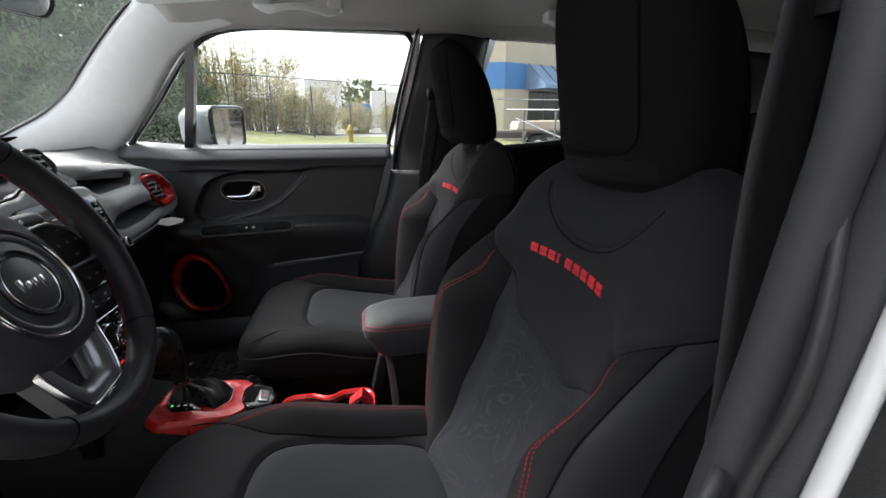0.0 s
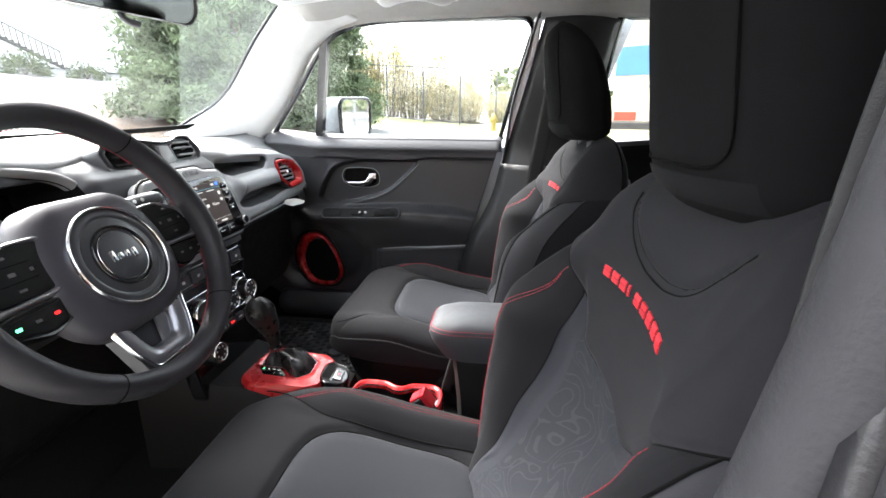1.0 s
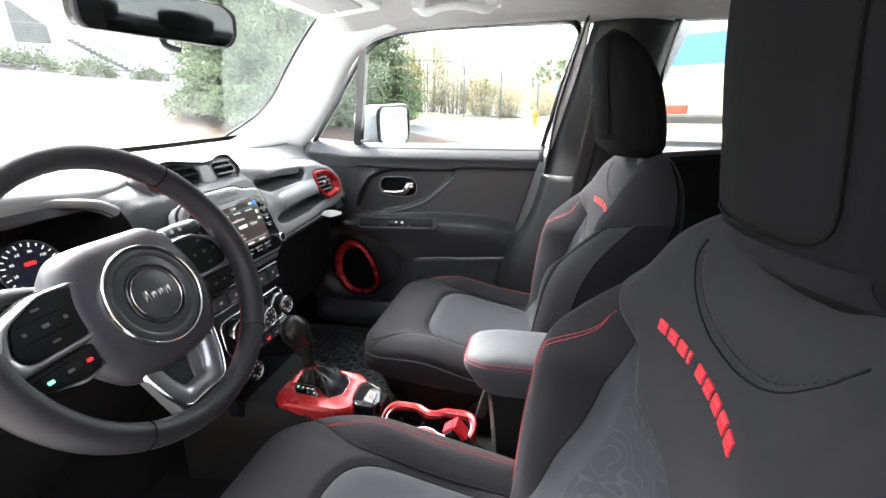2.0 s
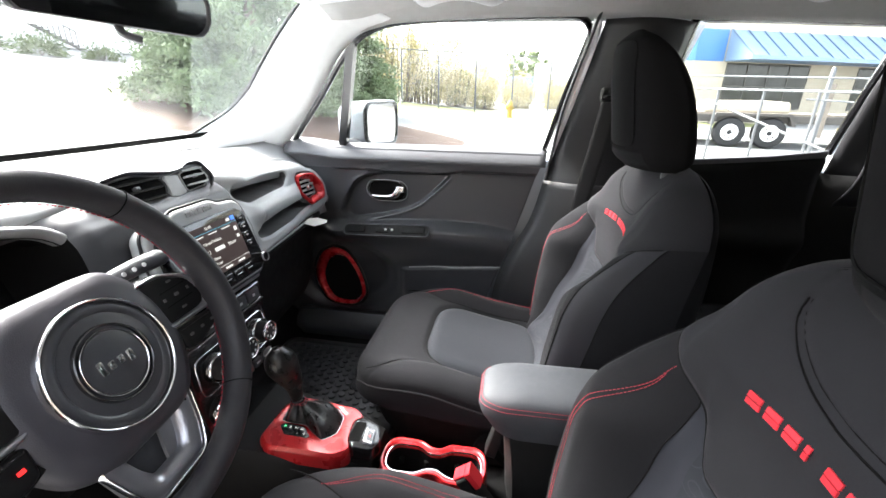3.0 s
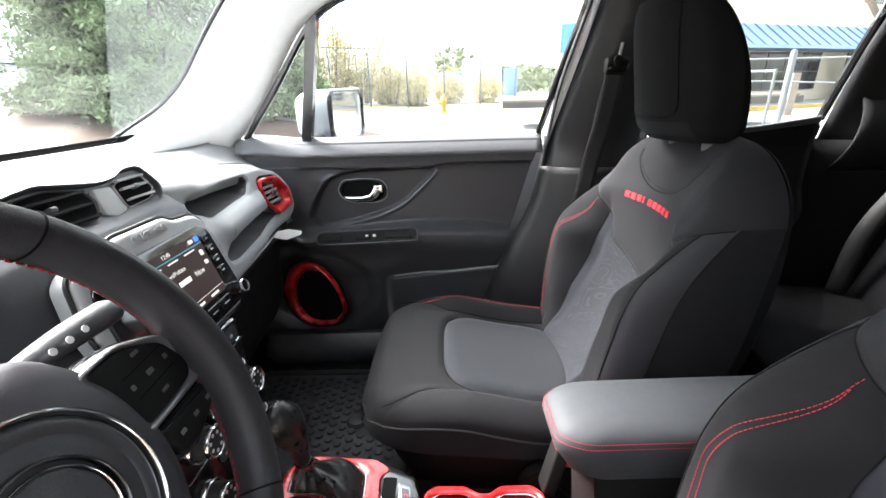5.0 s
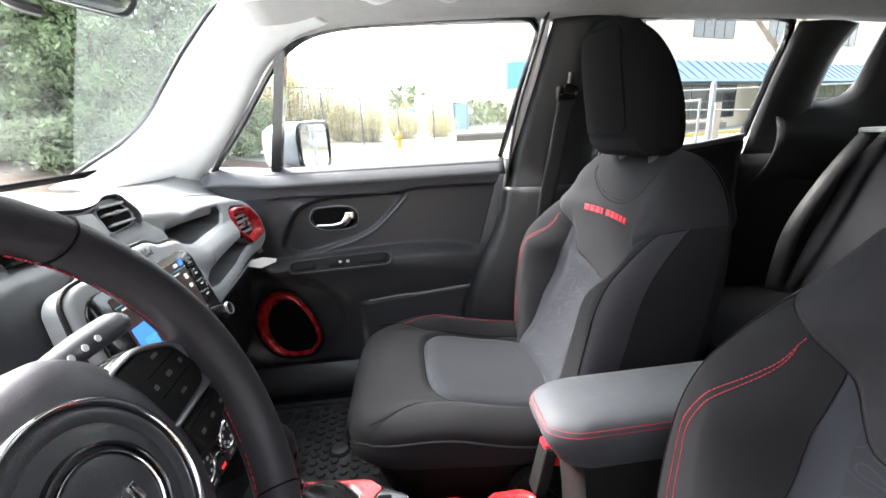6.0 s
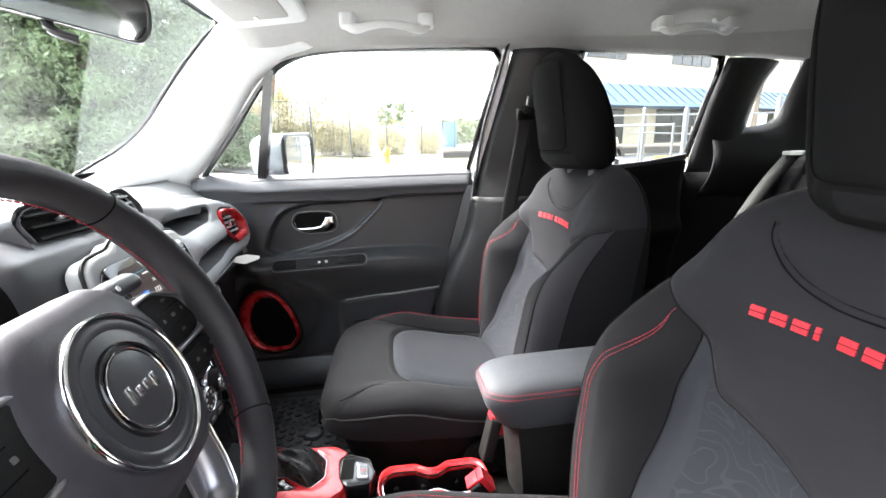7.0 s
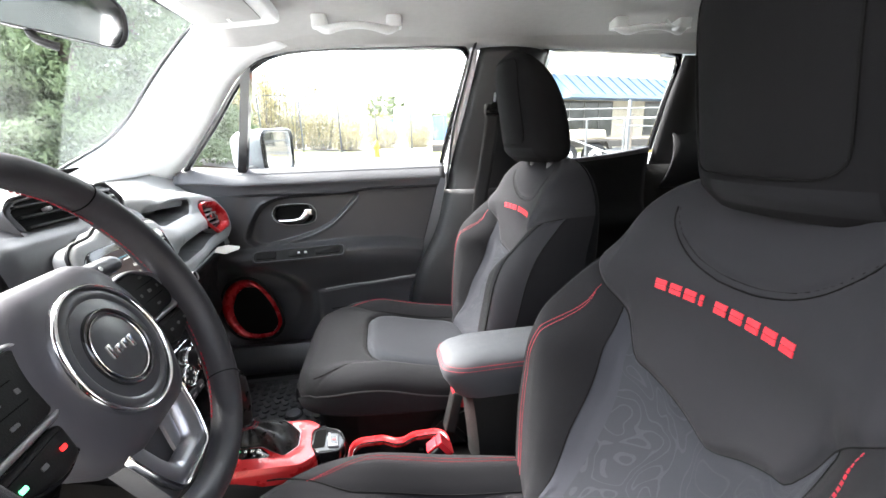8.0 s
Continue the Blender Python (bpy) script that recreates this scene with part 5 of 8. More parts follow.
    part("vent_ring", bm, RED, dash, "red ring round the side vent")
    bm = bmesh.new()
    plate(bm, inner, at, 0.002, base=-0.024)
    part("vent_bowl", bm, DEEP, dash)
    for k in (-0.020, -0.006, 0.008, 0.021):
        bm = bmesh.new()
        plate(bm, rect(-0.052, k - 0.0030, 0.022, k + 0.0030, 0.001), at, 0.010, 0.001, base=-0.020)
        part("vent_slat", bm, GREYP, dash)
    bm = bmesh.new()
    plate(bm, rect(-0.026, -0.006, -0.008, 0.008, 0.002), at, 0.014, 0.002, base=-0.016)
    part("vent_tab", bm, CHROME, dash)
    # twin centre vents in their hood
    vt = Plane((-0.906, 0.0, 1.219), (0, 1, 0), (-0.41, 0, 0.91))
    left = rounded([(-0.098, 0.006), (-0.078, 0.020), (-0.028, 0.024), (0.018, 0.014), (0.028, -0.002), (0.020, -0.018), (0.002, -0.029), (-0.043, -0.033), (-0.092, -0.031)], 0.006)
    right = rounded([(0.068, 0.010), (0.098, 0.017), (0.124, 0.018), (0.136, -0.006), (0.118, -0.020), (0.068, -0.024)], 0.006)
    rim = rounded([(-0.112, 0.008), (-0.092, 0.025), (-0.035, 0.032), (0.018, 0.022), (0.050, 0.018), (0.076, 0.020), (0.098, 0.029), (0.132, 0.029), (0.151, -0.006), (0.134, -0.028), (0.088, -0.036), (0.040, -0.040), (0.006, -0.044), (-0.045, -0.044), (-0.106, -0.042)], 0.010)
    bm = bmesh.new()
    rows = [[vt(c[0] + (q[0] - c[0]) * k, c[1] + (q[1] - c[1]) * k2, d) for q in rim for c in ((0.02, -0.006),)] for k, k2, d in ((1.05, 1.20, -0.030), (1.04, 1.14, -0.012), (1.015, 1.06, 0.002), (1.0, 1.0, 0.007), (0.985, 0.94, 0.006), (0.975, 0.88, 0.0))]
    vs = grid(bm, rows, close_u=True)
    bm.faces.new(vs[-1])
    part("vent_hood", bm, PLASTIC, dash, "dark hood round the centre vents")
    for shape in (left, right):
        c = sum(shape, Vector((0, 0))) / len(shape)
        bm = bmesh.new()
        bezel(bm, [c + (q - c) * 1.07 for q in shape], [c + (q - c) * 0.95 for q in shape], vt, 0.004, 80, base=0.000)
        part("vent_rim", bm, PLASTIC if shape is left else GREYP, dash)
        bm = bmesh.new()
        plate(bm, shape, vt, 0.001, base=0.001)
        part("vent_backing", bm, DEEP, dash)
    bm = bmesh.new()
    plate(bm, rounded([(0.030, 0.012), (0.060, 0.010), (0.062, -0.026), (0.040, -0.030), (0.024, -0.024)], 0.004), vt, 0.007, 0.003, base=0.0)
    part("vent_bridge", bm, GREYP, dash, "grey bridge between the vents")
    for x0, x1, ks in ((-0.090, 0.016, (-0.020, -0.004, 0.012)), (0.074, 0.126, (-0.014, 0.002, 0.014))):
        for k in ks:
            bm = bmesh.new()
            plate(bm, rect(x0, k - 0.0015, x1, k + 0.0015), vt, 0.008, base=0.001)
            part("vent_slat", bm, DARKP if x0 < 0 else GREYP, dash)
        bm = bmesh.new()
        plate(bm, rect((x0 + x1) / 2 - 0.004, -0.002, (x0 + x1) / 2 + 0.004, 0.004, 0.001), vt, 0.011, 0.002, base=0.001)
        part("vent_tab", bm, SILVER, dash)
    # screen unit
    sc = Plane((-0.818, 0.006, 1.098), (0, 1, 0), (-0.287, 0, 0.958))
    frame_o = rounded([(-0.110, -0.078), (0.110, -0.078), (0.127, -0.050), (0.131, 0.020), (0.120, 0.068), (0.104, 0.080), (0.062, 0.083), (0.046, 0.093), (-0.046, 0.093), (-0.062, 0.083), (-0.104, 0.080), (-0.120, 0.068), (-0.131, 0.020), (-0.127, -0.050)], 0.012)
    bm = bmesh.new()
    plate(bm, frame_o, sc, 0.030, 0.008, 3, base=-0.022)
    unit = part("screen_surround", bm, GREYP, dash, "satin grey screen surround")
    bm = bmesh.new()
    tube(bm, [sc(q[0] * 1.02, q[1] * 1.02, 0.0) for q in frame_o], 0.0025, 6, closed=True)
    part("surround_gap", bm, RUBBER, unit)
    words("SINCE 1941", Plane(sc(0.008, 0.079, 0.0083), sc.a, sc.b), 0.0135, 0.0022, GREYP, unit, label="raised words on the screen surround", bold=0.0006)
    bm = bmesh.new()
    plate(bm, rounded([(-0.104, -0.072), (0.106, -0.072), (0.121, -0.052), (0.113, 0.050), (0.096, 0.064), (-0.096, 0.064), (-0.113, 0.050), (-0.120, -0.052)], 0.010), sc, 0.006, 0.002, base=0.005)
    part("screen_bezel", bm, GLOSS, unit, "gloss black screen bezel")
    bm = bmesh.new()
    plate(bm, rect(-0.078, -0.040, 0.082, 0.052, 0.002), sc, 0.0008, base=0.0112)
    scr = part("screen", bm, SCREEN, unit, "lit touch screen with radio text")
    scr_at = lambda a, b: Plane(sc(a, b, 0.0126), sc.a, sc.b)
    for txt, a, b, size in (("12:40", 0.004, 0.046, 0.008), ("News/Politics", 0.002, 0.020, 0.0085), ("122", -0.020, 0.004, 0.011), ("Now", 0.048, 0.004, 0.011), ("On Point", -0.010, -0.011, 0.0078), ("On Point", -0.010, -0.021, 0.0078)):
        words(txt, scr_at(a, b), size, 0.0002, SCRTXT, scr)
    for a0, b0, a1, b1, m in ((0.000, 0.0005, 0.026, 0.0075, SCRTXT), (-0.070, 0.0335, -0.050, 0.0355, SCRTXT), (-0.036, 0.0335, -0.014, 0.0355, SCRTXT), (0.0, 0.0335, 0.022, 0.0355, SCRTXT), (0.036, 0.0335, 0.060, 0.0355, SCRTXT),
                              (-0.078, 0.0390, 0.082, 0.0398, SCRCYAN), (-0.078, -0.0292, 0.082, -0.0286, SCRTXT), (-0.074, -0.026, -0.042, 0.010, SCRBLUE), (-0.064, -0.026, -0.042, -0.008, SCRCYAN),
                              (-0.068, -0.0370, -0.048, -0.0330, SCRTXT), (-0.030, -0.0370, -0.012, -0.0335, SCRTXT), (0.006, -0.0370, 0.026, -0.0335, SCRTXT), (0.044, -0.0370, 0.064, -0.0335, SCRTXT),
                              (0.056, 0.044, 0.066, 0.049, SCRTXT), (0.070, 0.043, 0.080, 0.051, SCRBLUE), (0.068, 0.022, 0.076, 0.030, SCRTXT), (0.068, 0.008, 0.076, 0.014, SCRTXT)):
        bm = bmesh.new()
        plate(bm, rect(a0, b0, a1, b1), sc, 0.0003, base=0.0121)
        part("screen_bar", bm, m, scr, smooth=False)
    for b in (0.040, 0.022, 0.004, -0.014):
        bm = bmesh.new()
        plate(bm, rect(0.088, b - 0.007, 0.106 - 0.05 * (b - 0.02), b + 0.007, 0.003), sc, 0.002, 0.001, base=0.011)
        part("screen_button", bm, GLOSS, unit)
        bm = bmesh.new()
        plate(bm, rect(0.093, b - 0.0012, 0.100, b + 0.0012), sc, 0.0004, base=0.0132)
        part("button_mark", bm, PRINT, unit)
    for k in range(5):
        bm = bmesh.new()
        plate(bm, rect(-0.080 + k * 0.033, -0.066, -0.050 + k * 0.033, -0.048, 0.003), sc, 0.002, 0.001, base=0.011)
        part("screen_button", bm, GLOSS, unit)
        bm = bmesh.new()
        plate(bm, rect(-0.073 + k * 0.033, -0.0580, -0.059 + k * 0.033, -0.0565), sc, 0.0004, base=0.0132)
        part("button_mark", bm, PRINT, unit)
    for a, b in ((0.103, -0.050), (-0.100, -0.050)):
        knob(sc, a, b, 0.0105, 0.018, unit, base=0.011)
    # lower stack: silver strip, switch row, three heater dials, terrain dial
    lo = Plane((-0.812, 0.020, 0.90), (0, 1, 0), (-0.10, 0, 1))
    bm = bmesh.new()
    plate(bm, rounded([(-0.115, -0.215), (0.110, -0.215), (0.122, -0.05), (0.128, 0.098), (-0.128, 0.098), (-0.124, -0.05)], 0.02), lo, 0.03, 0.008, 3, base=-0.036)
    stack = part("heater_panel", bm, GLOSS, dash, "gloss black centre stack")
    bm = bmesh.new()
    plate(bm, rect(-0.124, 0.094, 0.124, 0.122, 0.006), lo, 0.020, 0.005, 3, base=-0.016)
    part("silver_strip", bm, SILVER, stack, "satin silver strip under the screen")
    for k in range(5):
        bm = bmesh.new()
        plate(bm, rect(-0.110 + k * 0.045, 0.050, -0.070 + k * 0.045, 0.076, 0.003), lo, 0.008, 0.002, base=-0.008)
        part("toggle", bm, PLASTIC, stack)
        bm = bmesh.new()
        plate(bm, rect(-0.094 + k * 0.045, 0.060, -0.086 + k * 0.045, 0.066), lo, 0.0004, base=0.0001)
        part("button_mark", bm, PRINT, stack)
    for b in (0.044, 0.080):
        bm = bmesh.new()
        plate(bm, rect(-0.118, b, 0.118, b + 0.003), lo, 0.008, base=-0.008)
        part("chrome_line", bm, CHROME, stack)
    for a in (-0.058, 0.011, 0.080):
        dial(lo, a, -0.020, 0.026, stack)
    dial(lo, -0.072, -0.110, 0.026, stack)
    for k in range(4):
        bm = bmesh.new()
        plate(bm, rect(-0.025 + k * 0.032, -0.092, 0.002 + k * 0.032, -0.074, 0.003), lo, 0.006, 0.001, base=-0.006)
        part("stack_button", bm, PLASTIC, stack)
        bm = bmesh.new()
        plate(bm, rect(-0.018 + k * 0.032, -0.085, -0.006 + k * 0.032, -0.081), lo, 0.0006)
        part("button_mark", bm, LITRED if k == 1 else PRINT, stack)
    bm = bmesh.new()
    bezel(bm, rect(-0.106, -0.062, 0.112, 0.022, 0.02), rect(-0.103, -0.059, 0.109, 0.019, 0.018), lo, 0.002, 96, base=-0.006)
    part("chrome_line", bm, CHROME, stack)
    # paper tag hanging under the tray
    tag = thing("paper_tag", "small white paper tag hanging from the glovebox edge", "tag", (-0.86, 0.48, 1.0))
    bm = bmesh.new()
    tg = Plane((-0.846, 0.486, 1.021), (0.93, 0.37, 0.02), (-0.22, 0.38, 0.90))
    plate(bm, rounded([(-0.034, -0.004), (-0.006, -0.014), (0.030, -0.006), (0.034, 0.002), (0.004, 0.012), (-0.024, 0.010)], 0.003), tg, 0.001)
    part("paper", bm, PAPER, tag)
    # arched hood over the instruments
    hp = Plane((-0.860, -0.338, 1.100), (0, 1, 0), (-0.25, 0, 1))
    arch = rounded([(-0.188, -0.10), (0.188, -0.10), (0.186, 0.060), (0.150, 0.104), (0.060, 0.126), (-0.060, 0.126), (-0.150, 0.104), (-0.186, 0.060)], 0.05, 8)
    bm = bmesh.new()
    bezel(bm, [Vector((q[0] * 1.02, q[1] * 1.05)) for q in arch], [Vector((q[0] * 0.92, q[1] * 0.93)) for q in arch], hp, 0.010, 110, 8, base=-0.012, sink=0.006)
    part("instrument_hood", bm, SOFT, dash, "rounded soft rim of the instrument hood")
    bm = bmesh.new()
    ring = resample(arch, 80)
    grid(bm, [[hp(q[0] * k, q[1] * k, d) for q in ring] for k, d in ((0.93, -0.012), (0.93, -0.05), (0.92, -0.105))], close_u=True)
    # lining colour carries the shade of the cavity
    part("hood_lining", bm, DEEP, dash, "instrument hood lining painted near-black for shade")
    # instruments
    cl = thing("instrument_cluster", "instrument cluster with a lit round speedometer under a hood", "gauge", (-0.99, -0.36, 1.1))
    cp = Plane((-0.985, -0.36, 1.105), (0, 1, 0), (-0.25, 0, 1))
    bm = bmesh.new()
    plate(bm, rect(-0.175, -0.078, 0.175, 0.075, 0.03), cp, 0.008, 0.002)
    part("cluster_panel", bm, GLOSS, cl)
    for a in (-0.088, 0.088):
        bm = bmesh.new()
        bezel(bm, disc(0.0455, 48, a), disc(0.0430, 48, a), cp, 0.003, base=0.009)
        part("dial_ring", bm, SILVER, cl)
        bm = bmesh.new()
        plate(bm, disc(0.0425, 48, a), cp, 0.001, base=0.009)
        face = part("dial_face", bm, LITBLUE, cl)
        for k in range(19):
            an = math.radians(225 - k * 15)
            bm = bmesh.new()
            c, s = math.cos(an), math.sin(an)
            r0 = 0.0340 if k % 2 == 0 else 0.0365
            w = 0.0009
            plate(bm, [Vector((a + r0 * c - w * s, r0 * s + w * c)), Vector((a + r0 * c + w * s, r0 * s - w * c)), Vector((a + 0.0405 * c + w * s, 0.0405 * s - w * c)), Vector((a + 0.0405 * c - w * s, 0.0405 * s + w * c))], cp, 0.001, base=0.0102)
            part("tick", bm, SCRTXT, face)
        if a > 0:
            for k, v in enumerate(("20", "40", "60", "80", "100")):
                an = math.radians(195 - k * 40)
                words(v, Plane(cp(a + 0.0265 * math.cos(an), 0.0265 * math.sin(an), 0.0106), cp.a, cp.b), 0.0065, 0.0003, SCRTXT, face)
            bm = bmesh.new()
            plate(bm, rect(a - 0.008, 0.004, a + 0.008, 0.010, 0.002), cp, 0.0006, base=0.0104)
            part("warning_light", bm, LITRED, face)
    bm = bmesh.new()
    plate(bm, rect(-0.032, -0.045, 0.032, 0.040, 0.004), cp, 0.001, base=0.009)
    part("display", bm, LITBLUE, cl)
    return dash


def knob(at, a, b, r, h, parent, base=0.0):
    bm = bmesh.new()
    plate(bm, disc(r, 28, a, b), at, h, 0.003, 3, base=base)
    k = part("knob", bm, GLOSS, parent)
    bm = bmesh.new()
    bezel(bm, disc(r * 0.98, 28, a, b), disc(r * 0.86, 28, a, b), at, 0.0015, 28, base=base + h)
    part("knob_ring", bm, SILVER, parent)
    return k


def dial(at, a, b, r, parent):
    bm = bmesh.new()
    bezel(bm, disc(r * 1.12, 36, a, b), disc(r * 0.92, 36, a, b), at, 0.006, 36)
    part("dial_rim", bm, CHROME, parent)
    bm = bmesh.new()
    plate(bm, disc(r * 0.86, 36, a, b), at, 0.026, 0.004, 3)
    part("dial", bm, RUBBER, parent)
    bm = bmesh.new()
    bezel(bm, disc(r * 0.88, 36, a, b), disc(r * 0.70, 36, a, b), at, 0.003, 36, base=0.026)
    part("dial_cap_ring", bm, CHROME, parent)
    for k in range(7):
        an = 2 * math.pi * k / 7
        bm = bmesh.new()
        q = r * 0.5
        plate(bm, disc(r * 0.11, 8, a + q * math.cos(an), b + q * math.sin(an)), at, 0.0006, base=0.0262)
        part("dial_mark", bm, PRINT, parent)


dashboard()


# ---- steering wheel ----
def steering_wheel():
    wheel = thing("steering_wheel", "black leather steering wheel with chrome rings and silver lower spokes", "steering wheel", (-0.64, -0.356, 1.12))
    o, rake, yaw = Vector((-0.657, -0.346, 1.125)), radians(24.0), radians(4.4)
    at = Plane(o, (-math.sin(yaw), math.cos(yaw), 0), (-math.sin(rake), 0, math.cos(rake)))
    # rim, thicker at the grips
    bm = bmesh.new()
    n = 96
    rows = []
    for k in range(n):
        th = 2 * math.pi * k / n
        c, s = math.cos(th), math.sin(th)
        R = 0.174
        grip = 0.0035 * (abs(c) ** 3)
        seg = 16
        ring = []
        for j in range(seg):
            f = 2 * math.pi * j / seg
            rr = R + (0.0150 + grip * 0.5) * math.cos(f)
            ring.append(at(rr * c - 0.009, rr * s + 0.012, 0.004 + (0.0180 + grip) * math.sin(f)))
        rows.append(ring)
    grid(bm, rows, close_u=True, close_v=True)
    rim = part("rim", bm, LEATHER, wheel, "black leather rim")
    # joints in the leather and red seam on the inside
    for deg in (49, 131, -47, -125):
        th = radians(deg)
        bm = bmesh.new()
        ring = [at((0.174 + 0.0160 * math.cos(f)) * math.cos(th) - 0.009, (0.174 + 0.0160 * math.cos(f)) * math.sin(th) + 0.012, 0.004 + 0.0192 * math.sin(f)) for f in np.linspace(0, 2 * math.pi, 24, endpoint=False)]
        tube(bm, ring, 0.0008, 5, closed=True)
        part("rim_joint", bm, DEEP, rim)
    bm = bmesh.new()
    for d0, d1 in ((-30, 36), (144, 210), (40, 140), (-66, -34), (214, 246)):
        stitches(bm, [at(0.1600 * math.cos(radians(d)) - 0.009, 0.1600 * math.sin(radians(d)) + 0.012, -0.006) for d in np.linspace(d0, d1, 40)], 0.006, 0.0042, 0.0008)
    tagged(part("stitching", bm, THREAD, rim, "red seam inside the rim"), kind="stuff")
    # hub pad
    bm = bmesh.new()
    rows = []
    shape = rounded([(-0.096, 0.040), (-0.100, -0.030), (-0.066, -0.092), (0.066, -0.092), (0.100, -0.030), (0.096, 0.040), (0.066, 0.088), (-0.066, 0.088)], 0.045, 8)
    for d, k in ((-0.055, 0.92), (-0.035, 1.0), (-0.018, 0.99), (-0.006, 0.92), (-0.001, 0.80), (0.001, 0.60), (0.001, 0.3)):
        rows.append([at(q[0] * k, q[1] * k, d) for q in shape])
    vs = grid(bm, rows, close_u=True)
    bm.faces.new(vs[-1])
    hub = part("hub_pad", bm, PAD, wheel, "dark horn pad")
    for r0, r1, h, m, lb in ((0.0662, 0.0618, 0.005, CHROME, "chrome ring"), (0.0616, 0.050, 0.003, PLASTIC, ""), (0.0400, 0.0365, 0.005, GLOSS, ""), (0.0345, 0.0322, 0.004, CHROME, "chrome ring round the badge")):
        bm = bmesh.new()
        bezel(bm, disc(r0, 64), disc(r1, 64), at, h, 64, base=0.004)
        part("badge_ring", bm, m, hub, lb)
    bm = bmesh.new()
    plate(bm, disc(0.056, 48), at, 0.004, 0.002, base=0.001)
    part("badge_dish", bm, PLASTIC, hub)
    bm = bmesh.new()
    plate(bm, disc(0.0315, 48), at, 0.003, 0.001, base=0.004)
    badge = part("badge", bm, PLASTIC, hub, "black round badge with chrome marks")
    for k, (a, w, h0, h1) in enumerate(((-0.0165, 0.0034, -0.006, 0.009), (-0.0065, 0.0036, -0.005, 0.004), (0.0040, 0.0036, -0.005, 0.004), (0.0145, 0.0036, -0.009, 0.004))):
        bm = bmesh.new()
        plate(bm, rect(a - w, h0, a + w, h1, 0.0022), at, 0.002, 0.0008, base=0.007)
        part("badge_bar", bm, CHROME, badge)
    # side spokes with switch pads
    for sg in (-1, 1):
        bm = bmesh.new()
        shape = rounded([(sg * 0.064, 0.056), (sg * 0.108, 0.057), (sg * 0.150, 0.040), (sg * 0.175, 0.004), (sg * 0.172, -0.030), (sg * 0.110, -0.052), (sg * 0.075, -0.040)], 0.012)
        c = Vector((sg * 0.120, 0.004))
        rows = [[at(*(c + (q - c) * k), d) for q in shape] for d, k in ((-0.045, 0.9), (-0.03, 1.0), (-0.014, 1.0), (-0.010, 0.97))]
        vs = grid(bm, rows, close_u=True)
        bm.faces.new(vs[-1])
        spoke = part("side_spoke", bm, GLOSS, wheel)
        # the silver band runs round the outside of the upper pad
        frame_out = rounded([(sg * 0.066, 0.054), (sg * 0.108, 0.055), (sg * 0.149, 0.038), (sg * 0.172, 0.003), (sg * 0.166, -0.016), (sg * 0.146, -0.014), (sg * 0.080, -0.012)], 0.010)
        frame_in = rounded([(sg * 0.070, 0.049), (sg * 0.107, 0.050), (sg * 0.142, 0.034), (sg * 0.152, 0.008), (sg * 0.146, -0.004), (sg * 0.136, -0.006), (sg * 0.082, -0.005)], 0.009)
        bm = bmesh.new()
        bezel(bm, frame_out, frame_in, at, 0.005, 96, base=-0.008)
        part("pad_rim", bm, SILVER, spoke, "satin silver switch surround")
        bm = bmesh.new()
        plate(bm, frame_in, at, 0.006, 0.002, base=-0.010)
        part("switch_pad", bm, DARKP, spoke, "black switch pad")
        for a, b, w, h in ((0.116, 0.040, 0.004, 0.0014), (0.116, 0.004, 0.004, 0.0014), (0.096, 0.022, 0.002, 0.002), (0.136, 0.022, 0.002, 0.002), (0.116, 0.022, 0.0035, 0.002)):
            bm = bmesh.new()
            plate(bm, rect(sg * a - w, b - h, sg * a + w, b + h, 0.001), at, 0.0006, base=-0.004)
            part("switch_mark", bm, DIM, spoke)
        for b in (0.013, 0.031):
            bm = bmesh.new()
            plate(bm, rect(sg * 0.116 - 0.022, b - 0.0005, sg * 0.116 + 0.022, b + 0.0005), at, 0.0005, base=-0.0042)
            part("switch_joint", bm, DEEP, spoke)
        bm = bmesh.new()
        plate(bm, rounded([(sg * 0.088, -0.014), (sg * 0.140, -0.017), (sg * 0.164, -0.018), (sg * 0.156, -0.034), (sg * 0.112, -0.046), (sg * 0.092, -0.042)], 0.006), at, 0.010, 0.004, 3, base=-0.014)
        low = part("lower_switch", bm, DARKP, spoke)
        for a, m in ((0.102, LITRED), (0.122, PRINT), (0.142, LITGREEN)):
            bm = bmesh.new()
            plate(bm, rect(sg * a - 0.003, -0.031, sg * a + 0.003, -0.0275, 0.001), at, 0.0006, base=-0.0038)
            part("switch_mark", bm, m if sg < 0 and m != PRINT else DIM, low)
    # lower spoke: an open silver frame
    bm = bmesh.new()
    o1 = rounded([(-0.062, -0.074), (0.062, -0.074), (0.050, -0.118), (0.036, -0.146), (-0.036, -0.146), (-0.050, -0.118)], 0.010)
    i1 = rounded([(-0.034, -0.086), (0.034, -0.086), (0.026, -0.110), (0.018, -0.124), (-0.018, -0.124), (-0.026, -0.110)], 0.006)
    bezel(bm, o1, i1, at, 0.008, 72, base=-0.014, sink=0.006)
    low = part("lower_spoke", bm, SILVER, wheel, "satin silver lower spoke")
    bm = bmesh.new()
    plate(bm, rounded([(0.006, -0.118), (0.014, -0.090), (0.036, -0.084), (0.030, -0.110), (0.020, -0.128), (0.004, -0.128)], 0.004), at, 0.004, 0.001, base=-0.026)
    part("spoke_web", bm, SILVER, low)
    bm = bmesh.new()
    bezel(bm, [q * 1.02 for q in o1], [q * 0.985 for q in o1], at, 0.004, 72, base=-0.012)
    part("spoke_edge", bm, CHROME, low)
    bm = bmesh.new()
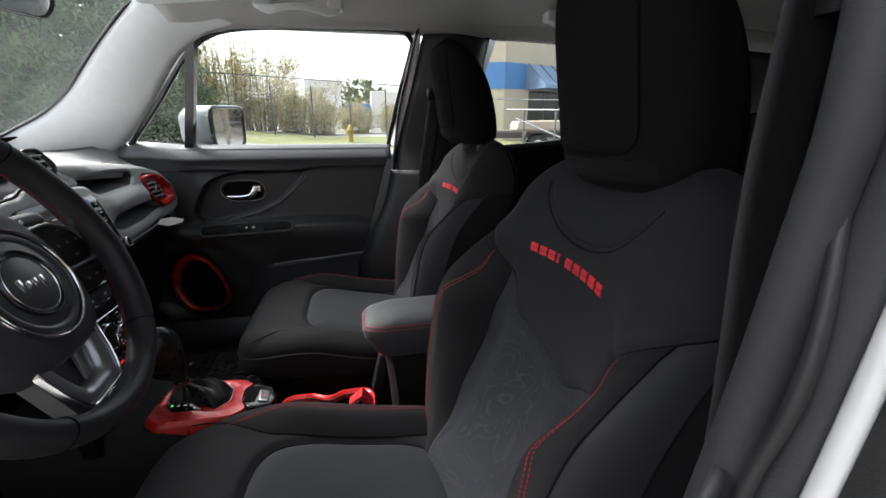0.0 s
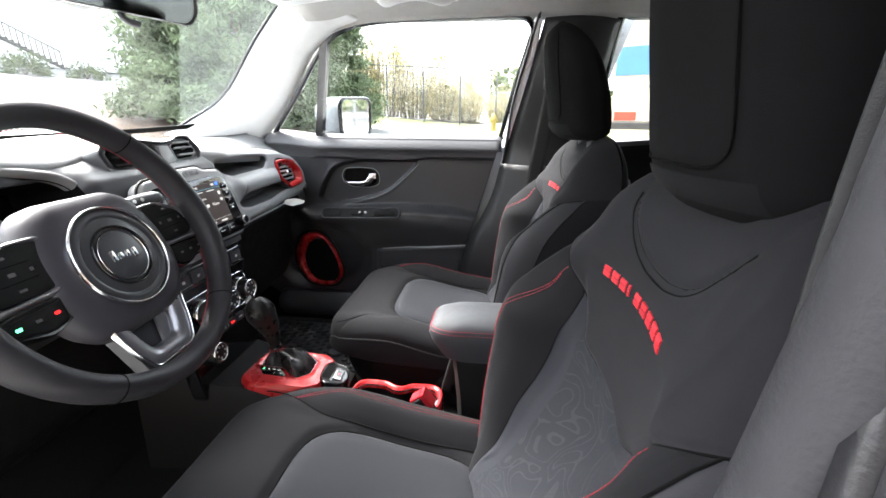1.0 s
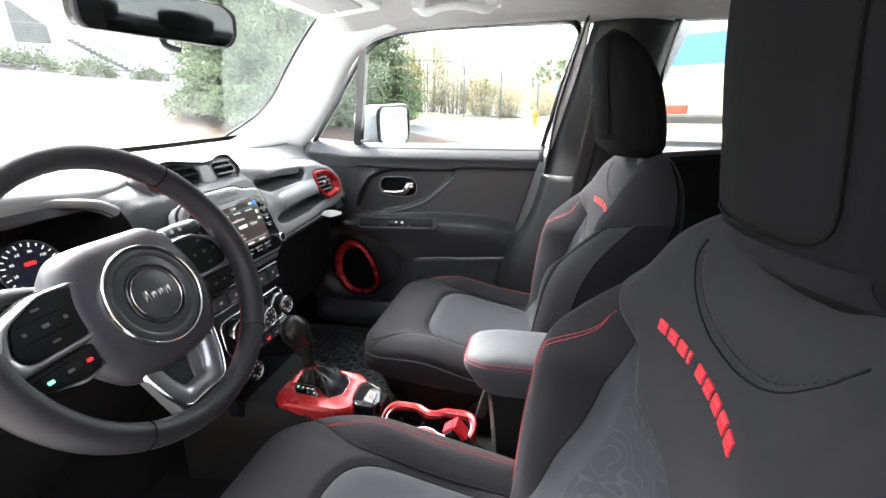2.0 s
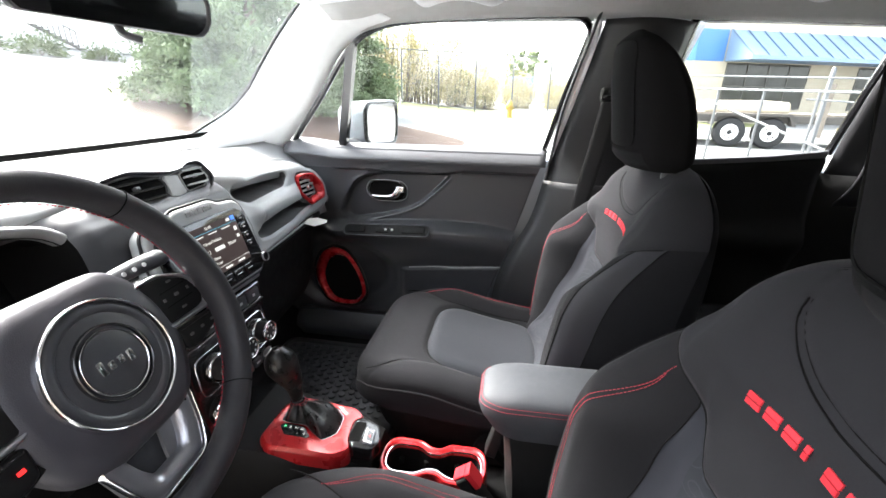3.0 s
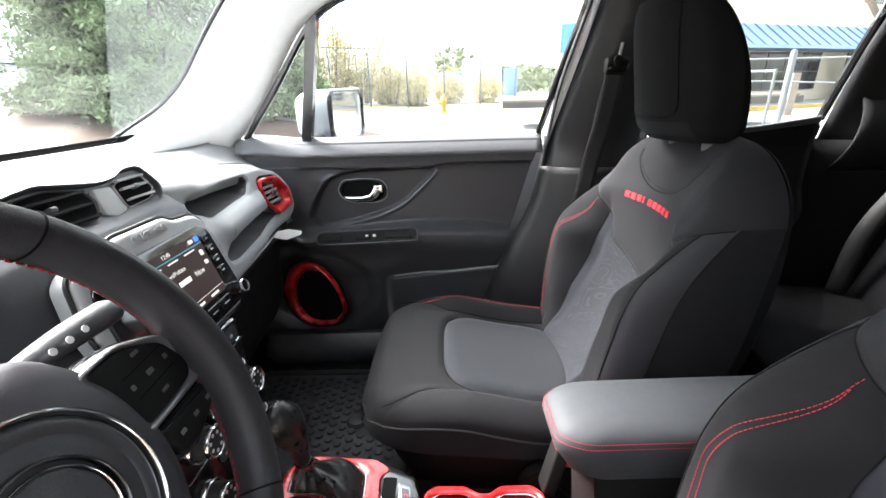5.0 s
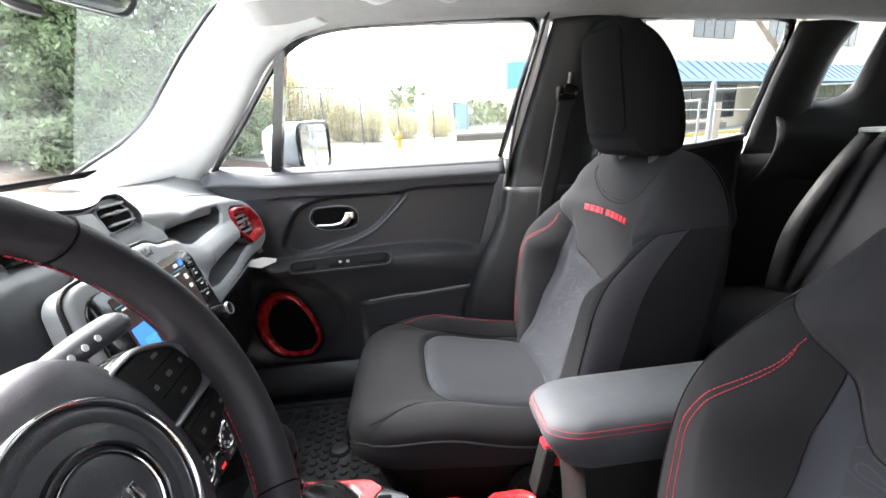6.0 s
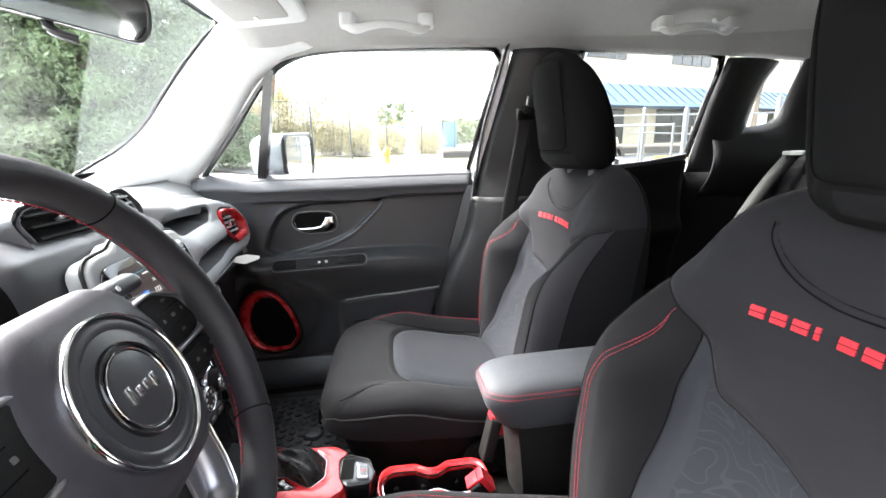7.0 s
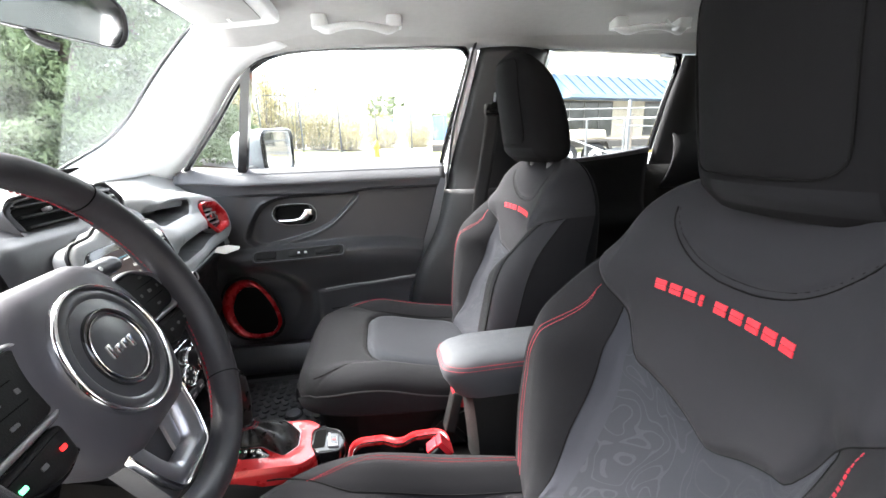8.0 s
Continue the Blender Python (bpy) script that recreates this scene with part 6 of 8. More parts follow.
    plate(bm, rounded([(-0.045, -0.08), (0.045, -0.08), (0.03, -0.16), (-0.03, -0.16)], 0.01), at, 0.02, 0.004, base=-0.050)
    part("spoke_back", bm, PLASTIC, low)
    bm = bmesh.new()
    tube(bm, [at(0, 0, -0.05), at(0, -0.01, -0.28)], [0.055, 0.065], 24)
    part("column_shroud", bm, DARKP, wheel, "black column shroud")
    # stalks
    for sg in (1, -1):
        bm = bmesh.new()
        pts = [at(sg * 0.03, 0.050, -0.085), at(sg * 0.09, 0.066, -0.068), at(sg * 0.135, 0.069, -0.062), at(sg * 0.174, 0.068, -0.058), at(sg * 0.180, 0.068, -0.058)]
        pts = crom(pts, 6)
        tube(bm, pts, [0.009 + 0.005 * smooth01(i / len(pts) * 1.5) - 0.005 * smooth01((i / len(pts) - 0.85) / 0.15) for i in range(len(pts))], 14, flat=0.8)
        st = part("stalk", bm, PLASTIC, wheel, "black control stalk")
        for a in (0.112, 0.128, 0.144, 0.160):
            bm = bmesh.new()
            plate(bm, disc(0.003, 10, sg * a, 0.068), at, 0.001, base=-0.0485)
            part("stalk_mark", bm, PRINT, st)


steering_wheel()


# ---- centre console ----
def console():
    con = thing("centre_console", "black centre console with red gear surround and red cup frame", "console", (-0.5, 0.02, 0.515))
    bm = bmesh.new()
    rows = []
    for x, z, hw in ((-0.95, 0.78, 0.13), (-0.86, 0.745, 0.12), (-0.78, 0.715, 0.105), (-0.70, 0.708, 0.095), (-0.57, 0.695, 0.070), (-0.52, 0.670, 0.062), (-0.505, 0.59, 0.084), (-0.40, 0.585, 0.082), (-0.28, 0.585, 0.080), (0.10, 0.585, 0.078)):
        r = []
        for u, f in ((-1.15, 0.0), (-1.08, 0.6), (-1.0, 0.93), (-0.9, 1.0), (-0.4, 1.0), (0.0, 1.0), (0.4, 1.0), (0.9, 1.0), (1.0, 0.93), (1.08, 0.6), (1.15, 0.0)):
            r.append(Vector((x, 0.025 + hw * u, 0.515 + (z - 0.515) * f)))
        rows.append(r)
    grid(bm, rows)
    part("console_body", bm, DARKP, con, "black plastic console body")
    # gear surround: a faceted red plate with an open boot well and a display pocket
    gp = Plane((-0.640, 0.013, 0.719), (1, 0, -0.04), (0, 1, 0))

    def gear(pts, r):
        return rounded([(x + 0.640, y - 0.013) for x, y in pts], r)
    outer = gear([(-0.746, -0.040), (-0.722, -0.062), (-0.582, -0.057), (-0.556, -0.036), (-0.569, -0.008), (-0.574, 0.040), (-0.556, 0.056), (-0.582, 0.078), (-0.703, 0.086), (-0.742, 0.056)], 0.010)
    hole = gear([(-0.722, 0.007), (-0.668, 0.008), (-0.645, -0.010), (-0.621, -0.025), (-0.597, 0.000), (-0.600, 0.046), (-0.622, 0.067), (-0.703, 0.070), (-0.728, 0.050)], 0.007)
    o, h = resample(outer, 120), resample(hole, 120)
    k0 = min(range(120), key=lambda k: sum((o[i] - h[(i + k) % 120]).length for i in range(120)))
    h = h[k0:] + h[:k0]
    bm = bmesh.new()
    rows = [[gp(*(q * k), d) for q in o] for k, d in ((1.03, -0.030), (1.02, -0.006), (1.0, 0.000), (0.955, 0.0055))]
    rows += [[gp(*((q * 0.955).lerp(w, t)), d) for q, w in zip(o, h)] for t, d in ((0.35, 0.0065), (0.8, 0.0060), (0.95, 0.0045), (1.0, 0.0))]
    rows.append([gp(*w, -0.014) for w in h])
    grid(bm, rows, close_u=True)
    part("gear_surround", bm, RED, con, "glossy red gear lever surround")
    bm = bmesh.new()
    plate(bm, [q * 1.03 for q in h], gp, 0.002, base=-0.013)
    part("gear_well", bm, DEEP, con)
    bm = bmesh.new()
    tube(bm, [gp(*q, 0.0015) for q in h], 0.0016, 6, closed=True)
    part("well_rim", bm, SILVER, con, "thin silver line round the boot")
    # display pocket beside the lever
    gl = Plane(gp(-0.041, -0.027, 0.0062), gp.a, gp.b)
    bm = bmesh.new()
    plate(bm, rounded([(-0.037, 0.005), (-0.030, 0.014), (0.013, 0.013), (0.036, -0.010), (0.030, -0.015), (-0.018, -0.015)], 0.004), gl, 0.0012, 0.0005)
    strip = part("gear_display", bm, GLOSS, con, "gloss black gear display")
    for k, ch in enumerate("PRND"):
        words(ch, Plane(gl(-0.026 + k * 0.0125, 0.005, 0.0014), gl.a, gl.b), 0.0085, 0.0003, LITGREEN if k == 0 else SCRTXT, strip)
    words("-", Plane(gl(0.006, -0.007, 0.0014), gl.a, gl.b), 0.010, 0.0003, SCRTXT, strip)
    words("+", Plane(gl(0.021, -0.007, 0.0014), gl.a, gl.b), 0.010, 0.0003, SCRTXT, strip)
    # boot and lever
    lever = thing("gear_lever", "black gear lever with leather boot and red stitching", "gear lever", (-0.66, 0.026, 0.73))
    neck = Vector((-0.704, 0.046, 0.752))
    axis = Vector((-0.16, -0.20, 0.97)).normalized()
    base = [gp(q[0] * 0.975 + 0.0005, q[1] * 0.975 + 0.0005, -0.003) for q in h]
    rows = []
    for t in np.linspace(0, 1, 30):
        r = []
        for p in base:
            an = math.atan2(p.y - neck.y, p.x - neck.x)
            ring = neck + (Vector((math.cos(an), math.sin(an), 0)) * 0.0135)
            far = min((p - ring).length / 0.10, 1.0)
            q = p.lerp(ring, t)
            lift = 0.030 * far * math.sin(math.pi * t ** 0.8) * (1 - 0.45 * t)
            fold = math.sin(7.0 * an + 2.2 * t + 0.6) + 0.5 * math.sin(15 * an - 3 * t)
            q.z = p.z + (neck.z - p.z) * t ** 1.5 + lift + 0.0052 * far * fold * math.sin(math.pi * t)
            r.append(q)
        rows.append(r)
    bm = bmesh.new()
    grid(bm, rows, close_u=True)
    part("boot", bm, BOOT, lever, "creased glossy black leather boot")
    bm = bmesh.new()
    for k in (26, 28):
        stitches(bm, [q + Vector((0, 0, 0.0012)) for q in rows[k]], 0.004, 0.003, 0.0009)
    front = min(range(120), key=lambda k: base[k].x + base[k].y)
    stitches(bm, [rows[k][(front + 2) % 120] + Vector((0, 0, 0.001)) for k in range(2, 29)], 0.004, 0.003)
    tagged(part("stitching", bm, THREAD, lever, "red stitching gathered round the neck"), kind="stuff")
    bm = bmesh.new()
    tube(bm, [neck - axis * 0.003, neck + axis * 0.005, neck + axis * 0.007], [0.0145, 0.0145, 0.012], 20)
    part("collar", bm, GLOSS, lever)
    head_at = Vector((-0.7185, 0.0228, 0.864))
    pts = crom([neck + axis * 0.004, neck.lerp(head_at, 0.45) + Vector((0.003, 0.004, 0)), head_at, head_at + Vector((-0.004, -0.004, 0.033))], 14)
    pts = resample(pts, 44, False)
    rad = []
    for i in range(44):
        f = i / 43
        rad.append(0.0330 * math.sqrt(max(1 - ((f - 0.70) / 0.302) ** 2, 0.008)) if f > 0.70 else knots(f, [0, 0.2, 0.45, 0.70], [0.0125, 0.0165, 0.0255, 0.0330]))
    bm = bmesh.new()
    tube(bm, pts, rad, 24)
    stem = part("lever_knob", bm, BOOT, lever, "smooth black lever knob")
    out = Vector((-0.52, -0.30, 0.80)).normalized()
    kc = Plane(head_at + Vector((-0.003, -0.002, 0.006)) + out * 0.0285, Vector((0.55, -0.75, 0.08)), Vector((0.55, 0.45, 0.62)))
    # small pale silver plate on the upper side of the knob
    bm = bmesh.new()
    plate(bm, rounded([(-0.012, -0.009), (0.012, -0.009), (0.010, 0.010), (-0.010, 0.010)], 0.006), kc, 0.0028 if kc.c.dot(out) > 0 else -0.0028, 0.0012)
    part("knob_plate", bm, SILVER, stem, "small pale plate on the knob")
    # park brake switch block
    bp = Plane((-0.540, 0.014, 0.708), (1, 0, -0.06), (0, 1, 0))
    bm = bmesh.new()
    blk = rounded([(-0.034, 0.036), (-0.020, 0.043), (0.022, 0.026), (0.035, -0.012), (0.026, -0.038), (-0.020, -0.042), (-0.034, -0.012)], 0.009)
    plate(bm, blk, bp, 0.030, 0.005, 4, base=-0.02)
    part("switch_block", bm, GLOSS, con, "gloss black switch block")
    bm = bmesh.new()
    bezel(bm, [q * 0.98 for q in blk], [q * 0.90 for q in blk], bp, 0.0015, 60, base=0.008)
    part("block_edge", bm, GLOSS, con)
    bm = bmesh.new()
    plate(bm, rect(-0.029, -0.026, -0.006, 0.026, 0.005), bp, 0.0006, base=0.0104)
    part("switch_pocket", bm, DEEP, con)
    bm = bmesh.new()
    plate(bm, rounded([(-0.004, 0.016), (0.019, 0.006), (0.023, -0.030), (0.000, -0.027)], 0.004), bp, 0.009, 0.003, 3, base=0.006)
    part("park_brake_switch", bm, SILVER, con, "silver-edged parking brake switch")
    bm = bmesh.new()
    plate(bm, rounded([(0.003, 0.003), (0.016, -0.001), (0.019, -0.024), (0.006, -0.022)], 0.003), bp, 0.0012, base=0.0148)
    part("switch_mark", bm, GLOSS, con)
    bm = bmesh.new()
    plate(bm, disc(0.0022, 10, 0.012, -0.012), bp, 0.0006, base=0.0162)
    part("switch_lamp", bm, LITRED, con)
    # cup holders
    cp = Plane((-0.395, 0.010, 0.663), (1, 0, 0.0), (0, 1, 0))
    half = [(-0.112, 0.016), (-0.104, 0.040), (-0.088, 0.050), (-0.036, 0.050), (-0.010, 0.034), (0.010, 0.034), (0.030, 0.049), (0.084, 0.050), (0.102, 0.038), (0.108, 0.014)]
    bore = [(-0.099, 0.012), (-0.092, 0.027), (-0.080, 0.034), (-0.036, 0.034), (-0.010, 0.018), (0.008, 0.018), (0.032, 0.033), (0.076, 0.034), (0.090, 0.026), (0.096, 0.010)]
    outer = resample(rounded(half + [(x, -y) for x, y in reversed(half)], 0.007), 96)
    inner = resample(rounded(bore + [(x, -y) for x, y in reversed(bore)], 0.009), 96)
    bm = bmesh.new()
    grid(bm, [[cp(q[0] * k, q[1] * k, d) for q in outer] for k, d in ((1.03, -0.10), (1.02, -0.02), (1.01, 0.006), (0.99, 0.012))], close_u=True)
    bezel(bm, [q * 0.99 for q in outer], inner, cp, 0.006, 96, base=0.011, sink=0.008)
    cup = part("cup_frame", bm, RED, con, "glossy red cup holder frame")
    bm = bmesh.new()
    vs = grid(bm, [[cp(q[0] * k, q[1] * k, d) for q in inner] for k, d in ((1.03, 0.006), (1.0, -0.002), (0.94, -0.06), (0.8, -0.075))], close_u=True)
    bm.faces.new(vs[-1])
    # depth shade of the cups is painted in by the near-black
    part("cup_well", bm, DEEP, con, "cup holders painted near-black for shade")
    for a, b in ((-0.075, 0.024), (-0.02, 0.024), (0.045, 0.026), (0.05, -0.024)):
        bm = bmesh.new()
        plate(bm, disc(0.006, 12, a, b), cp, 0.012, 0.003, base=-0.030)
        part("cup_grip", bm, DEEP, con)
    bm = bmesh.new()
    tube(bm, [cp(q[0] * 1.01, q[1] * 1.01, 0.007) for q in inner], 0.0016, 6, closed=True)
    part("cup_edge", bm, CHROME, con)
    # armrest box
    arm = thing("armrest", "grey padded centre armrest with red stitching on a black box", "armrest", (-0.13, 0.02, 0.66))
    bm = bmesh.new()
    rows = []
    for z, k, dx in ((0.66, 0.80, 0.04), (0.72, 0.84, 0.036), (0.78, 0.88, 0.030), (0.838, 0.92, 0.022)):
        rows.append([Vector((x, -0.002 + y * k * 0.82, z)) for x, y in ((-0.275 + dx, -0.07), (-0.285 + dx, -0.05), (-0.29 + dx, 0.0), (-0.285 + dx, 0.05), (-0.275 + dx, 0.07), (0.0, 0.075), (0.13, 0.07), (0.13, -0.07), (0.0, -0.075))])
    grid(bm, rows, close_u=True)
    part("armrest_box", bm, DARKP, arm, "black armrest box")
    bm = bmesh.new()
    lid = rounded([(-0.308, -0.046), (-0.272, -0.065), (0.13, -0.065), (0.13, 0.065), (-0.272, 0.065), (-0.308, 0.046)], 0.045, 8)
    lp = Plane((0, -0.004, 0.846), (1, 0, 0.02), (0, 1, 0))
    rows = []
    for d, k in ((-0.022, 0.80), (-0.014, 0.85), (0.004, 0.91), (0.020, 0.97), (0.036, 1.0), (0.048, 0.985), (0.058, 0.93), (0.065, 0.82), (0.069, 0.62), (0.071, 0.4), (0.072, 0.15)):
        c = Vector((-0.09, 0))
        rows.append([lp(*(c + Vector(((q - c)[0] * (1 - (1 - k) * 0.75), (q - c)[1] * k))), d) for q in lid])
    vs = grid(bm, rows, close_u=True)
    bm.faces.new(vs[-1])
    bm.faces.new(list(reversed(vs[0])))
    pad = part("armrest_pad", bm, VINYL, arm, "grey vinyl armrest lid")
    bm = bmesh.new()
    for d, k in ((0.0525, 0.970), (0.0450, 0.993)):
        c = Vector((-0.09, 0))
        stitches(bm, [lp(*(c + Vector(((q - c)[0] * (1 - (1 - k) * 0.75), (q - c)[1] * k))), d) for q in lid + lid[:1]], r=0.0007)
    tagged(part("stitching", bm, THREAD, pad, "red stitching"), kind="stuff")
    # belt buckles
    for y, z, x, lean in ((0.062, 0.768, -0.272, (0.25, 0.1, 0.96)), (-0.060, 0.742, -0.305, (-0.62, 0.05, 0.78))):
        b = thing("belt_buckle", "black seat belt buckle with a red button", "buckle", (x, y, 0.62), group="belt buckles")
        q = Plane((x, y, z - 0.05), lean, (0, 1, 0))
        bm = bmesh.new()
        plate(bm, rect(-0.05, -0.018, 0.045, 0.018, 0.006), q, 0.022, 0.004, 3, base=-0.011)
        part("buckle_body", bm, DARKP, b)
        bm = bmesh.new()
        plate(bm, rect(0.012, -0.015, 0.049, 0.015, 0.003), q, 0.012, 0.002, base=-0.024)
        plate(bm, rect(0.040, -0.014, 0.050, 0.014, 0.003), q, 0.024, 0.002, base=-0.012)
        part("release_button", bm, REDFLAT, b, "red release button")
        bm = bmesh.new()
        tube(bm, crom([(x + 0.10, y - 0.01, 0.56), (x + 0.05, y, 0.61), (x - 0.01, y, z - 0.09)]), 0.018, 8, flat=0.25)
        part("buckle_strap", bm, DEEP, b)


console()

# ---- roof fittings, mirror, belts, mats ----
def roof_fittings():
    for x0, x1, hook in ((-0.545, -0.32, False), (0.30, 0.53, True)):
        g = thing("grab_handle", "pale grey grab handle above the door" + (" with a coat hook" if hook else ""), "handle", ((x0 + x1) / 2, 0.50, 1.61), group="roof grab handles")
        bm = bmesh.new()
        pts = crom([(x0 + 0.012, 0.510, 1.628), (x0 + 0.016, 0.495, 1.606), (x0 + 0.035, 0.482, 1.592), (x0 + 0.07, 0.474, 1.597), ((x0 + x1) / 2, 0.470, 1.600), (x1 - 0.07, 0.474, 1.597), (x1 - 0.035, 0.482, 1.592), (x1 - 0.016, 0.495, 1.606), (x1 - 0.012, 0.510, 1.628)], 5)
        n = len(pts)
        tube(bm, pts, [0.016 - 0.007 * math.sin(math.pi * min(max((i / (n - 1) - 0.12) / 0.76, 0), 1)) for i in range(n)], 12, flat=0.8, up=(0, 1, 0))
        part("handle_bar", bm, PILLAR, g)
        for x in (x0 + 0.015, x1 - 0.015):
            bm = bmesh.new()
            box(bm, (x - 0.02, 0.475, 1.600), (x + 0.02, 0.525, 1.632), 0.008)
            part("handle_mount", bm, PILLAR, g)
        if hook:
            bm = bmesh.new()
            tube(bm, crom([(x1 - 0.07, 0.49, 1.622), (x1 - 0.065, 0.475, 1.600), (x1 - 0.06, 0.460, 1.592), (x1 - 0.055, 0.452, 1.600)]), 0.006, 8)
            part("coat_hook", bm, PILLAR, g)
    # sun visor
    v = thing("sun_visor", "pale grey sun visor folded up with a vanity mirror cover", "sun visor", (-0.70, 0.36, 1.62))
    vp = Plane((-0.715, 0.28, 1.607), (1, 0, 0.10), (0, -1, 0))
    bm = bmesh.new()
    plate(bm, rect(-0.09, -0.165, 0.10, 0.19, 0.03), vp, 0.022, 0.009, 3)
    part("visor_board", bm, PILLAR, v)
    bm = bmesh.new()
    plate(bm, rect(-0.05, -0.10, 0.065, 0.12, 0.008), vp, 0.003, 0.001, base=0.022)
    part("vanity_cover", bm, LINER, v)
    bm = bmesh.new()
    plate(bm, rect(-0.004, -0.09, 0.004, -0.07, 0.002), vp, 0.004, base=0.0235)
    part("cover_tab", bm, PAPER, v)
    v2 = copy_thing(v, Matrix.Translation((-0.70, -0.36, 1.62)))
    # inside mirror
    m = thing("rear_view_mirror", "black rear-view mirror on its stem below a grey sensor box", "mirror", (-0.86, -0.03, 1.5))
    mp = Plane((-0.835, -0.055, 1.498), (0.40, 0.915, -0.02), (0.18, 0.06, 0.97))
    shape = rounded([(-0.120, -0.034), (0.112, -0.036), (0.128, -0.015), (0.126, 0.024), (0.105, 0.038), (-0.110, 0.038), (-0.128, 0.020), (-0.128, -0.018)], 0.016)
    bm = bmesh.new()
    rows = [[mp(q[0] * k, q[1] * k, d) for q in shape] for d, k in ((0.0, 1.0), (-0.012, 1.04), (-0.03, 0.9), (-0.036, 0.5))]
    vs = grid(bm, rows, close_u=True)
    bm.faces.new(vs[-1])
    part("mirror_housing", bm, GLOSS, m)
    bm = bmesh.new()
    bezel(bm, shape, [q * 0.93 for q in shape], mp, 0.004)
    part("mirror_frame", bm, PLASTIC, m)
    bm = bmesh.new()
    plate(bm, [q * 0.94 for q in shape], mp, 0.001)
    part("mirror_glass", bm, MIRROR, m)
    bm = bmesh.new()
    tube(bm, crom([mp(0, -0.03, -0.02), mp(0.0, -0.045, -0.006), mp(0.02, -0.050, 0.004)]), 0.006, 8)
    part("dip_lever", bm, PLASTIC, m)
    bm = bmesh.new()
    tube(bm, crom([mp(0, 0.0, -0.03), (-0.90, -0.05, 1.54), (-0.93, -0.04, 1.60)]), 0.013, 10)
    part("stem", bm, PLASTIC, m)
    bm = bmesh.new()
    rows = []
    for x, z, hw in ((-1.045, 1.485, 0.085), (-1.02, 1.468, 0.098), (-0.96, 1.475, 0.102), (-0.90, 1.53, 0.104), (-0.86, 1.60, 0.104)):
        rows.append([Vector((x - (0.03 if abs(u) > 0.9 else 0), -0.045 + hw * u, z + (0.05 if abs(u) > 0.9 else 0))) for u in (-1.15, -0.95, -0.6, 0, 0.6, 0.95, 1.15)])
    grid(bm, rows)
    part("sensor_box", bm, GREYP, m, "grey plastic sensor cover", solid=0.004, sub=1)
    # map light console
    o = thing("overhead_console", "pale grey overhead lamp unit", "lamp", (-0.62, 0, 1.64))
    bm = bmesh.new()
    plate(bm, rect(-0.11, -0.085, 0.09, 0.085, 0.03), Plane((-0.62, 0, 1.648), (1, 0, 0), (0, -1, 0)), 0.03, 0.008, 3)
    part("lamp_unit", bm, PILLAR, o)


roof_fittings()


